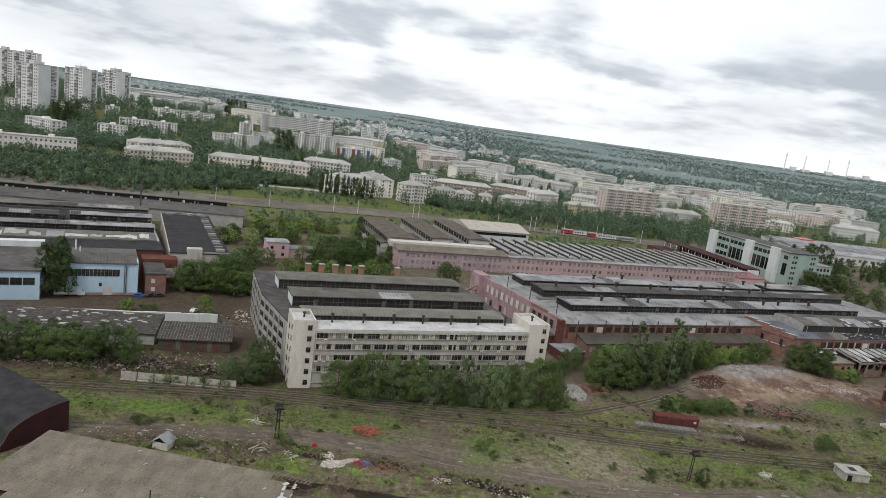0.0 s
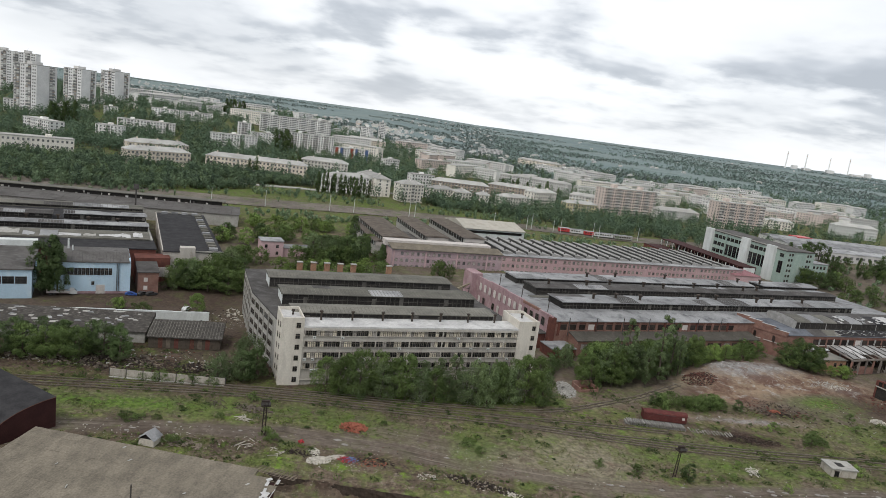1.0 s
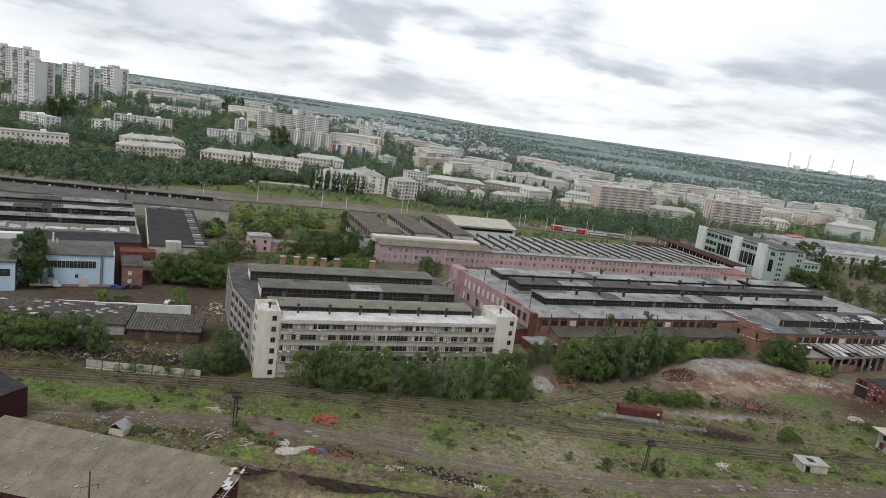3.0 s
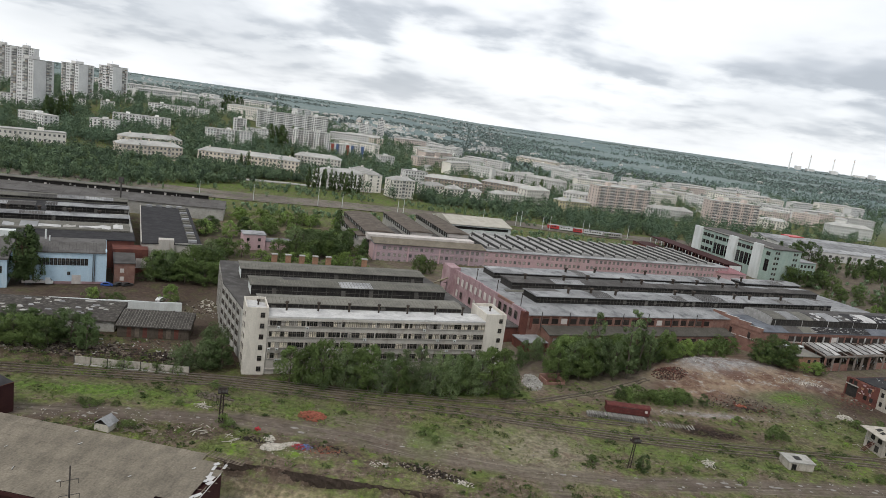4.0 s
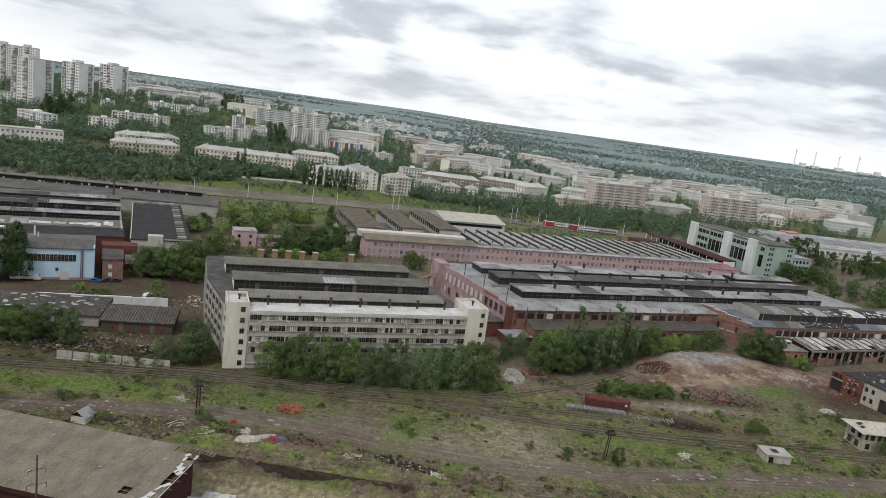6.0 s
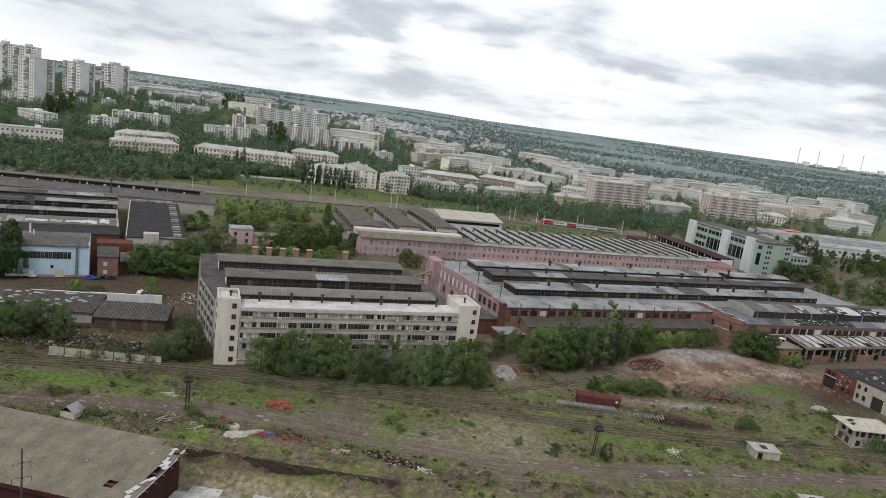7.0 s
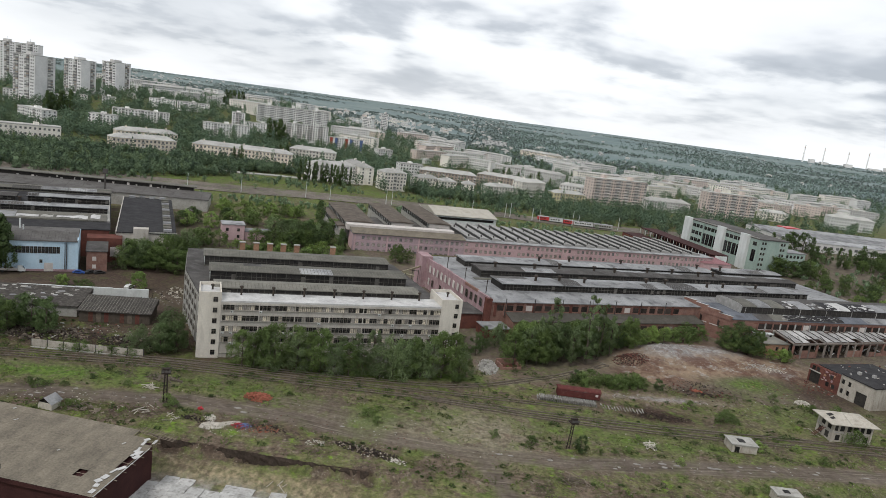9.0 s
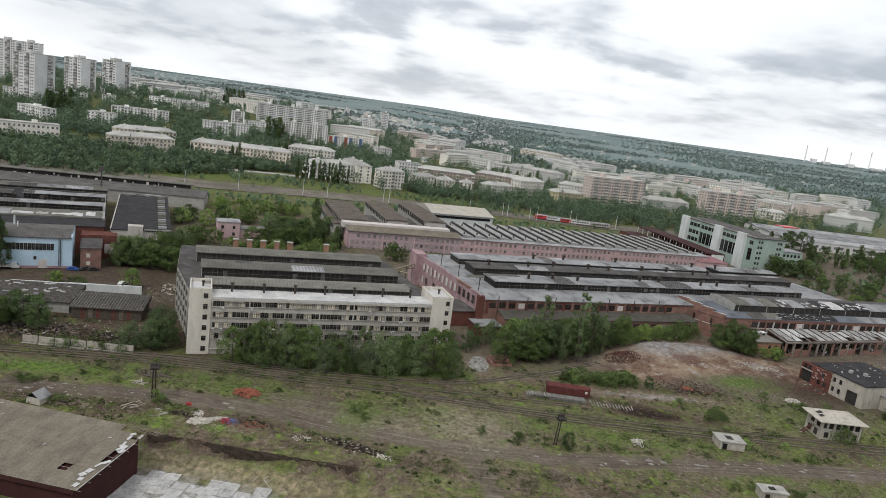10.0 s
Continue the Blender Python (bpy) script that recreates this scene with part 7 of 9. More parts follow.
apartment(-490.0, 876.9, 22.0, 38.9, 10.0, 3, 6.5, "grey", "flat")
apartment(-367.7, 836.5, 25.5, 30.8, 10.0, 5, 11.5, "pale", "flat")
def high_rise(x, y, turn, length, depth, floors, h):
    """A tower block: pale panel walls, glazed balconies patched floor by floor, roof house."""
    b = thing("high_rise", at(x, y, turn), "pale grey high-rise block with patchwork glazed balconies", "building", "high-rise blocks")
    FOOT.append((x, y, turn, length, depth))
    wall = part("wall", Shape().box(0, length, 0, depth, -10, h), "w_tower", b, "pale panel wall")
    part("roof", Shape().box(-0.2, length + 0.2, -0.2, depth + 0.2, h, h + 0.6), "house_roof", b)
    for i in range(max(1, int(length / 26))):
        cx = length * (i + 0.6) / max(1, int(length / 26))
        part("roof_house", Shape().box(cx - 3.5, cx + 3.5, depth * 0.1, depth * 0.6, h + 0.6, h + 3.6), "w_grey", b)
        part("mast", Shape().tube((cx, depth * 0.3, h + 3.6), (cx, depth * 0.3, h + 7), 0.12, 0.06, 5), "steel", b)
    fh = h / floors
    mosaic = {k: Shape() for k in ("w_white", "w_brown", "loggia", "balcony", "far_glass")}

    def bay(u0, u1, side):
        def box(shape, a0, a1, d0, d1, z0, z1):
            if side:
                shape.box(length + d0, length + d1, a0, a1, z0, z1)
            else:
                shape.box(a0, a1, -d1, -d0, z0, z1)
        # strip proud of the wall; the shade behind balconies is its grey
        shade_strip = Shape()
        box(shade_strip, u0, u1, 0.02, 0.3, 1, h - 0.8)
        part("balcony_recess", shade_strip, "loggia", wall)
        m = max(1, round((u1 - u0) / 3.2))
        for k in range(floors):
            for j in range(m):
                a0, a1 = u0 + (u1 - u0) * j / m, u0 + (u1 - u0) * (j + 1) / m
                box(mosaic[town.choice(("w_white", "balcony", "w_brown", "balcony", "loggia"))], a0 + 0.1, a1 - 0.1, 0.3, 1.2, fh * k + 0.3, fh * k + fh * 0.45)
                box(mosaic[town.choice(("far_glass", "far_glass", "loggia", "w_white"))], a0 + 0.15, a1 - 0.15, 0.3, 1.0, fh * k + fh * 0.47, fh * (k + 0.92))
    runs = max(1, round(length / 14))
    for q in range(runs):
        u = length * q / runs
        bay(u + length / runs * 0.10, u + length / runs * 0.52, False)
        for k in range(floors):
            for f in (0.68, 0.86):
                mosaic["far_glass"].box(u + length / runs * f - 0.8, u + length / runs * f + 0.8, -0.08, 0.05, fh * (k + 0.35), fh * (k + 0.8))
    if depth > 20:
        bay(depth * 0.62, depth * 0.86, True)
    for k, shape in mosaic.items():
        if shape.v:
            tagged(part("balcony_cladding", shape, k, wall), kind="stuff")
    return b


high_rise(-488.3, 858.1, -15, 27, 24, 12, 42.3)
high_rise(-485.6, 942.0, -15, 23, 28, 12, 41.3)
high_rise(-482.7, 753.6, -15, 31, 27, 15, 51.9)
high_rise(-632.6, 885.3, 12, 84, 16, 16, 50.7)
# the corner block, seen on its gable
apartment(-36, 566, 38, 22, 13, 5, 15, "cream", "hip")
apartment(-47.6, 583.6, 118, 46, 13, 5, 15, "cream", "hip")

STREET = [(-161.4, 522.5), (-143.7, 529.7), (-120.9, 545.1), (-99.6, 553.4), (-78.5, 565.8), (-56.4, 578.9)]


def town_street():
    """A pale asphalt street along the lawn before the first town houses."""
    ob = thing("road", pose(0, 0, 0), "pale worn asphalt street beside a green lawn", "road", kind="structure")
    s = Shape()
    for (ax, ay), (bx, by) in zip(STREET, STREET[1:]):
        ln = math.hypot(bx - ax, by - ay)
        nx, ny = -(by - ay) / ln * 4.5, (bx - ax) / ln * 4.5
        za, zb = height(ax, ay) + 0.45, height(bx, by) + 0.45
        v = [(ax - nx, ay - ny, za), (bx - nx, by - ny, zb), (bx + nx, by + ny, zb), (ax + nx, ay + ny, za)]
        s.add(v + [(x, y, z - 1.2) for x, y, z in v], [(0, 1, 2, 3), (4, 5, 1, 0), (6, 7, 3, 2)])
    part("carriageway", s, "concrete", ob)


town_street()

apartment(89, 696, 40, 34, 14, 4, 14, "cream", "hip")


def clear_of_houses(x, y, gap):
    for hx, hy, turn, ln, dp in FOOT:
        c, s = math.cos(radians(turn)), math.sin(radians(turn))
        u, v = (x - hx) * c + (y - hy) * s, -(x - hx) * s + (y - hy) * c
        if -gap < u < ln + gap and -gap - 3 < v < dp + gap:
            return False
    return True


def far_block(s, x, y, turn, ln, dp, h):
    z = height(x, y)
    c, k = math.cos(radians(turn)), math.sin(radians(turn))
    pts = [(x + u * c - v * k, y + u * k + v * c) for u, v in ((0, 0), (ln, 0), (ln, dp), (0, dp))]
    s.prism(pts, z - 4, z + h)


def far_town():
    """Uncounted far houses and blocks, by wall colour, with their roofs and windows."""
    walls = {k: Shape() for k in ("w_pale", "w_grey", "w_rose", "w_cream")}
    roofs, wins = Shape(), Shape()
    made = 0
    while made < 300:
        y = town.uniform(860, 2100)
        x = town.uniform(-0.56, 0.60) * y
        if not clear_of_houses(x, y, 8):
            continue
        low = (y > 1250 and x < 250) or town.random() < 0.25
        if x < -60 and y < 1250 and town.random() < 0.62:
            continue
        if x > 0.0 and y > 1120 + 0.12 * x and (not low or town.random() < 0.6):
            continue
        if y > 1500 and town.random() < 0.4:
            continue
        turn = town.choice((18, 22, -30, -26, 60, 30))
        ln, dp, h = (town.uniform(9, 14), 8, 4.5) if low else (town.uniform(30, 75), 13, town.choice((10, 13, 15, 15, 15)))
        key = town.choice(("w_pale", "w_grey", "w_rose", "w_cream"))
        far_block(walls[key], x, y, turn, ln, dp, h)
        z = height(x, y)
        c, k = math.cos(radians(turn)), math.sin(radians(turn))

        def place(u, v, zz):
            return (x + u * c - v * k, y + u * k + v * c, z + zz)
        o, r = 0.6, (2.6 if low else 1.4)
        roofs.add([place(-o, -o, h), place(ln + o, -o, h), place(ln + o, dp + o, h), place(-o, dp + o, h), place(dp * 0.4, dp / 2, h + r), place(ln - dp * 0.4, dp / 2, h + r)],
                  [(0, 1, 5, 4), (1, 2, 5), (2, 3, 4, 5), (3, 0, 4)])
        if not low:
            nf = int(h / 3)
            for f in range(nf):
                for i in range(int(ln / 3.6)):
                    u0 = 1 + i * 3.6
                    zz = 1.2 + f * 3
                    wins.add([place(u0, -0.08, zz), place(u0 + 1.6, -0.08, zz), place(u0 + 1.6, -0.08, zz + 1.5), place(u0, -0.08, zz + 1.5)], [(0, 1, 2, 3)])
        FOOT.append((x, y, turn, ln, dp))
        made += 1
    far = thing("far_town", pose(0, 0, 0), "far houses and apartment blocks of pale and grey walls", "houses", kind="stuff")
    for k, s in walls.items():
        tagged(part("house_walls", s, k, far), kind="stuff")
    tagged(part("house_roofs", roofs, "house_roof", far), kind="stuff")
    tagged(part("house_windows", wins, "far_glass", far), kind="stuff")


far_town()


def far_houses():
    """Small houses scattered over the far slopes."""
    wall, roof = Shape(), Shape()
    made = 0
    while made < 260:
        y = 1350 + 2600 * town.random() ** 1.4
        x = town.uniform(-0.5, 0.66) * y
        if (x > 0.05 * y and town.random() < 0.85) or math.sin(x * 0.004 + 0.6) + math.sin(y * 0.007 + x * 0.002) < 0.1 + town.uniform(-0.5, 0.5):
            continue
        ln, dp, h, turn = town.uniform(6, 11), 7, town.uniform(2.4, 3.6), town.choice((18, -26, 30))
        far_block(wall, x, y, turn, ln, dp, h)
        z, c, k = height(x, y) + h, math.cos(radians(turn)), math.sin(radians(turn))
        p = [(x + u * c - v * k, y + u * k + v * c, z + w) for u, v, w in ((-0.5, -0.5, 0), (ln + 0.5, -0.5, 0), (ln + 0.5, dp + 0.5, 0), (-0.5, dp + 0.5, 0), (0, dp / 2, 2.0), (ln, dp / 2, 2.0))]
        roof.add(p, [(0, 1, 5, 4), (2, 3, 4, 5), (1, 2, 5), (3, 0, 4)])
        made += 1
    b = thing("far_houses", pose(0, 0, 0), "small pale houses scattered over far slopes", "houses", kind="stuff")
    tagged(part("house_walls", wall, "w_grey", b), kind="stuff")
    tagged(part("house_roofs", roof, "house_roof", b), kind="stuff")


far_houses()


def wood(name, label, n, spots, leaves, leaf, h0, h1, mat, seed):
    """Uncounted trees as one mesh of leaf clumps, their places drawn by spots(rng)."""
    rng = np.random.default_rng(seed)
    out, ways = [], []
    tries = 0
    trunks = Shape()
    while len(out) < n and tries < n * 30:
        tries += 1
        x, y = spots(rng)
        if not clear_of_houses(x, y, 2.5) or not yard_free(x, y):
            continue
        h = rng.uniform(h0, h1)
        r = h * rng.uniform(0.34, 0.5) * (2.2 if leaves < 12 else 1.0)
        if rng.random() < 0.08:
            h, r = h * 1.5, h * 0.17
        d = rng.normal(size=(leaves, 3))
        d /= np.linalg.norm(d, axis=1)[:, None]
        d *= (rng.uniform(0.15, 1, leaves) ** 0.45)[:, None]
        d *= 1 + 0.25 * np.sin(d[:, :1] * 5 + x) * np.sin(d[:, 1:2] * 6 + y)
        z = height(x, y)
        out.append(np.array([x, y, z + h * 0.55]) + d * np.array([r, r, h * 0.47]))
        ways.append(d + np.array([0, 0, 0.05]))
        if leaves > 20:
            trunks.tube((x, y, z - 0.3), (x, y, z + h * 0.45), 0.2, 0.12, 4)
    ob = thing(name, pose(0, 0, 0), label, "trees", kind="stuff")
    tagged(part("crowns", leaf_mesh("crowns", np.concatenate(out), leaf, M[mat], rng, out=np.concatenate(ways)), mat, ob), kind="stuff")
    if trunks.v:
        tagged(part("trunks", trunks, "bark", ob), kind="stuff")


def belt_spot(rng):
    """The green strip between the railway and the town."""
    x = rng.uniform(-460, 260)
    if x > -125 and rng.random() < 0.55:
        x = rng.uniform(-460, -125)
    lo = np.interp(x, [-420, -300, -200, -110, -25, 65, 160, 265], [404, 412, 440, 548, 572, 568, 566, 604])
    hi = np.interp(x, [-420, -300, -200, -110, -25, 65, 160, 265], [620, 520, 570, 580, 575, 625, 690, 720])
    return x, rng.uniform(lo, max(hi, lo + 12))


def town_spot(rng):
    y = 590 + 760 * rng.random() ** 1.25
    x = rng.uniform(-0.74, 0.64) * y
    return (x, y) if x < -60 or rng.random() < 0.55 else (rng.uniform(-0.66, -0.05) * y, y)


def street_spot(rng):
    """Streets and courts of the first rows of houses."""
    y = rng.uniform(555, 800)
    return rng.uniform(-0.62, 0.50) * y, y


def verge_spot(rng):
    """The grass verge between the main line and the street."""
    while True:
        x = rng.uniform(-330, 150)
        y = np.interp(x, [-330, -200, -120, -40, 60, 150], [402, 448, 506, 538, 558, 568]) + rng.normal(0, 11)
        if math.sin(x * 0.05) + math.sin(x * 0.13 + y * 0.1) > -0.6:
            return x, y


def scrub_spot(rng):
    """Rough ground by the main line and beyond the brick hall."""
    if rng.random() < 0.5:
        x = rng.uniform(-330, 215)
        return x, np.interp(x, [-330, -136, -24, 137, 215], [392, 446, 494, 540, 560]) + rng.uniform(-44, -19)
    return rng.uniform(225, 520), rng.uniform(345, 640)


def yard_free(x, y):
    if -175 < x < -40 and -16 < y - float(np.interp(x, [p[0] for p in STREET], [p[1] for p in STREET])) < 8:
        return False
    return not (205 < x < 260 and 430 < y < 545) and not (300 < x < 480 and 575 < y < 690)


def far_spot(rng):
    while True:
        y = 1150 + 3000 * rng.random() ** 1.5
        x = rng.uniform(-0.62, 0.68) * y
        if math.sin(x * 0.0061 + 1.1) + math.sin(y * 0.0093 + x * 0.003) + math.sin(x * 0.017) * 0.5 > -0.2 + 0.8 * rng.random():
            return x, y


wood("green_belt", "dense green belt of trees along the railway", 1500, belt_spot, 130, 0.86, 4, 9, "leaf_town", 41)
wood("green_belt_pale", "dusty pale trees among the green belt", 300, belt_spot, 170, 0.78, 4, 8, "leaf_dusty", 47)
wood("green_belt_dark", "darker trees among the green belt along the railway", 420, belt_spot, 190, 0.8, 5, 11, "leaf_town_dark", 42)
wood("town_trees", "street and courtyard trees among the town blocks", 1900, town_spot, 84, 1.3, 8, 15, "leaf_town_dark", 43)
wood("town_trees_green", "lighter street trees among the town blocks", 1800, town_spot, 84, 1.25, 7, 13, "leaf_town", 44)
wood("street_trees", "dense green trees before the town houses", 520, street_spot, 120, 0.95, 8, 14, "leaf_town_dark", 49)
wood("verge_scrub", "low bushes on the verge of the main line", 420, verge_spot, 70, 0.62, 1.6, 5, "leaf_town", 50)
wood("scrub", "low scrub on rough ground beside the main line", 900, scrub_spot, 60, 0.8, 1.5, 4, "leaf_town", 48)
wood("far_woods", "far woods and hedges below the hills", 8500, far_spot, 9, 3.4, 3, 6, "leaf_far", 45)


def hill_spot(rng):
    """The wooded slope beyond the right half of the town."""
    y = 1080 + 1900 * rng.random() ** 1.2
    x = rng.uniform(0.06, 0.70) * y
    return (x, y) if math.sin(x * 0.009) + math.sin(y * 0.012 + x * 0.004) > -0.35 else hill_spot(rng)


wood("hill_woods", "dense woods on the far slope, hazed blue-green", 4400, hill_spot, 14, 3.0, 4, 8, "leaf_hill", 49)

# ---- yard: near sheds, walls, masts, tracks ----


def sheet_shed():
    f = pose(-80, 110.5, 0, 0, 0, -6)
    b = thing("sheet_roofed_shed", f, "large low shed with a worn cement sheet roof and maroon walls", "shed")
    L, D, z0, z1 = 55.0, 23.6, 4.6, 5.2
    part("wall", Shape().box(0.5, L - 1.2, 0.5, D - 2.5, -4.2, 4.35), "maroon", b, "dark maroon sheet wall")
    part("eave_board", Shape().box(0, L - 0.4, -0.25, -0.08, z0 - 0.75, z0 - 0.05), "maroon", b)
    for i in range(12):
        part("rafter", Shape().bar((0.4 + 4.9 * i, 0.1, z0 - 0.25), (0.4 + 4.9 * i, D - 0.1, z1 - 0.25), 0.16), "wood", b)
    for k in range(9):
        y = 0.2 + k * (D - 0.4) / 8
        part("purlin", Shape().bar((0.1, y, z0 - 0.1 + (z1 - z0) * y / D), (L + 0.8, y, z0 - 0.1 + (z1 - z0) * y / D), 0.1), "wood", b)
    nx, ny = 29, 10
    w, d = L / nx, D / ny
    # one corrugated sheet, laid in rows up the slope
    s = Shape()
    k = 6
    for i in range(k):
        x0, x1 = -w / 2 + (w + 0.06) * i / k, -w / 2 + (w + 0.06) * (i + 1) / k
        za, zb = (0.035, 0.0) if i % 2 else (0.0, 0.035)
        s.add([(x0, -d / 2 - 0.12, za), (x1, -d / 2 - 0.12, zb), (x1, d / 2, zb), (x0, d / 2, za)], [(0, 1, 2, 3)])
    sheet = s.mesh("roof_sheet", M["cement_sheet"])
    rnd = random.Random(17)
    tilt = math.degrees(math.atan2(z1 - z0, D))
    gone = {(28, 8), (28, 9), (27, 9), (26, 9), (28, 4), (28, 5), (25, 2), (28, 6), (3, 0)}
    for i in range(nx):
        for j in range(ny):
            if (i, j) in gone:
                continue
            x, y = w * (i + 0.5), d * (j + 0.5)
            ob = part("roof_sheet", sheet, "cement_sheet", b)
            ob.matrix_local = pose(x, y, z0 + 0.06 + (z1 - z0) * y / D + 0.03 * (j % 2) + rnd.uniform(0, 0.02), tilt + rnd.uniform(-0.4, 0.4), rnd.uniform(-0.5, 0.5), rnd.uniform(-0.3, 0.3))
    for i in range(22):
        x, y = (rnd.uniform(L - 2.2, L - 0.1), rnd.uniform(1, D - 1)) if i < 14 else (rnd.uniform(2, L - 4), rnd.uniform(1, D - 1))
        ww, dd = (rnd.uniform(0.5, 1.2), rnd.uniform(0.6, 2.0)) if i < 14 else (rnd.uniform(0.15, 0.5), rnd.uniform(0.3, 1.1))
        q = part("broken_sheet", Shape().box(-ww / 2, ww / 2, -dd / 2, dd / 2, 0, 0.05), "roof_pale" if i < 14 else "concrete", b, "broken pale piece of sheet")
        q.matrix_local = pose(x, y, z0 + 0.2 + (z1 - z0) * y / D, tilt, 0, rnd.uniform(-40, 20))
    for i in range(6):
        part("bare_batten", Shape().bar((L - 8 + 0.4 * i, D + 0.2 + 0.45 * i, 4.8), (L + 2.5, D - 1.0 + 0.45 * i, 4.8), 0.09), "wood", b)
    part("edge_strip", Shape().bar((L + 0.1, 0, z0 + 0.15), (L + 0.1, D * 0.75, z0 + 0.15 + (z1 - z0) * 0.75), 0.13), "roof_pale", b)


sheet_shed()


def arched_shed():
    far, near = Vector((-79.3, 144.5, 0)), Vector((-86.2, 131.6, 0))
    b = thing("arched_shed", pose(far.x, far.y, -0.2), "dark arched shed with tar paper roof and maroon end wall", "shed")
    a = near - far
    left = Vector((-a.y, a.x, 0)).normalized()
    if left.x > 0:
        left = -left
    n = 10
    prof = [(a * (i / n), 1.8 + 5.6 * math.sqrt(max(0.0, 1 - (i / n) ** 2.1))) for i in range(n + 1)]
    end = [Vector((0, 0, 0)), a] + [p + Vector((0, 0, z)) for p, z in prof[::-1]]
    part("end_wall", Shape().add([tuple(v) for v in end] + [tuple(v + left * 0.3) for v in end], [tuple(range(len(end))), tuple(range(2 * len(end) - 1, len(end) - 1, -1))]), "maroon", b, "dark maroon end wall")
    rim, out = Shape(), []
    ln = 46.0
    for off in (-0.25, ln):
        out += [tuple(p + left * off + Vector((0, 0, z + 0.12))) for p, z in prof]
    part("roof", Shape().add(out, [(i, i + 1, n + 2 + i, n + 1 + i) for i in range(n)]), "tar", b, "black tar paper roof")
    edge = [tuple(p - left * 0.3 + Vector((0, 0, z + 0.16))) for p, z in prof]
    for i in range(n):
        rim.bar(edge[i], edge[i + 1], 0.11)
    part("roof_edge", rim, "rust", b)
    part("back_wall", Shape().add([(0, 0, 0), tuple(left * ln), tuple(left * ln + Vector((0, 0, 7.3))), (0, 0, 7.3)], [(0, 1, 2, 3)]), "maroon", b)
    part("white_box", Shape().box(a.x - 1.4, a.x - 0.3, a.y - 0.6, a.y + 0.6, 0, 1.7), "white", b)


arched_shed()


def shack():
    b = thing("garden_shack", at(-58.8, 141.4, -8), "tiny grey gabled shack with a dark gable", "shed")
    part("wall", Shape().box(0, 3.6, 0, 3, -0.3, 1.7), "plaster", b)
    part("gable", Shape().profile_y([(0.1, 1.7), (1.8, 2.9), (3.5, 1.7)], 0.02, 0.14), "dark", b)
    part("roof", Shape().add([(-0.3, -0.4, 1.55), (1.8, -0.4, 3.05), (1.8, 3.4, 3.05), (-0.3, 3.4, 1.55), (3.9, -0.4, 1.55), (3.9, 3.4, 1.55)], [(0, 1, 2, 3), (1, 4, 5, 2)]), "roof_light", b)


shack()


def panel_fence():
    b = thing("concrete_fence", pose(-82.5, 175.2, 0, 0, 0, 6.5), "run of pale concrete fence panels beside the tracks", "fence")
    for i in range(7):
        x = 4.4 * i
        part("fence_panel", Shape().box(x + 0.12, x + 4.28, -0.08, 0.08, 0.0, 2.1 - 0.05 * (i % 3)), "dirty_plaster", b)
        part("fence_post", Shape().box(x - 0.1, x + 0.1, -0.14, 0.14, -0.2, 2.3), "steel", b)
    part("fence_post", Shape().box(30.7, 30.9, -0.14, 0.14, -0.2, 2.3), "steel", b)
    for i in range(7):
        part("fallen_panel", Shape().box(4.4 * i + 0.3, 4.4 * i + 4.2, -1.2, -0.5, -0.05, 0.16), "concrete", b)


panel_fence()


def light_mast(x, y, h, lean):
    b = thing("floodlight_mast", at(x, y, 20) @ pose(0, 0, 0, 0, lean, 0), "rusty lattice floodlight mast with a lamp platform", "mast", "floodlight masts of the yard")
    w = 0.42
    for sx in (-w, w):
        part("leg", Shape().bar((sx, 0, -0.3), (sx * 0.7, 0, h - 1.4), 0.2), "mast_steel", b)
    n = int(h / 0.9)
    for i in range(n):
        z0, z1 = (h - 1.6) * i / n, (h - 1.6) * (i + 1) / n
        part("brace", Shape().bar((-w if i % 2 else w, 0, z0), (w * 0.8 if i % 2 else -w * 0.8, 0, z1), 0.09), "mast_steel", b)
    top = part("platform", Shape().box(-1.1, 1.1, -0.9, 0.9, h - 1.5, h - 1.2), "mast_steel", b)
    for sx in (-1.05, 1.05):
        for sy in (-0.85, 0.85):
            part("railing_post", Shape().bar((sx, sy, h - 1.3), (sx, sy, h - 0.3), 0.06), "steel", top)
    part("lamp_rack", Shape().box(-0.9, 0.9, -0.3, 0.3, h - 1.1, h - 0.2), "mast_steel", b)
    part("railing", Shape().bar((-1.05, -0.85, h - 0.35), (1.05, -0.85, h - 0.35), 0.05).bar((-1.05, 0.85, h - 0.35), (1.05, 0.85, h - 0.35), 0.05), "steel", top)
    for sx in (-0.7, 0.1, 0.8):
        part("lamp", Shape().tube((sx, -0.5, h - 0.9), (sx, -0.95, h - 0.75), 0.22, 0.34, 8), "steel", b)


light_mast(-34, 153.2, 9.2, 0)
light_mast(68, 159.8, 8.6, 3)


def wire_pole():
    b = thing("wire_pole", pose(-43.3, 104, 0, 0, 0, 10), "grey concrete pole with steel cross-arms", "pole")
    part("pole", Shape().tube((0, 0, -1), (0, 0, 13.9), 0.22, 0.12, 7), "steel", b)
    for z, r in ((11.2, 1.5), (8.4, 1.7)):
        arm = part("cross_arm", Shape().bar((-r, 0.2, z - 0.55), (r, -0.2, z + 0.55), 0.08), "steel", b)
        for sx in (-r, r):
            part("insulator", Shape().tube((sx, -0.2 * sx / r, z + 0.55 * sx / r), (sx, -0.2 * sx / r, z + 0.55 * sx / r - 0.9), 0.05, 0.05, 5), "steel", arm)


wire_pole()


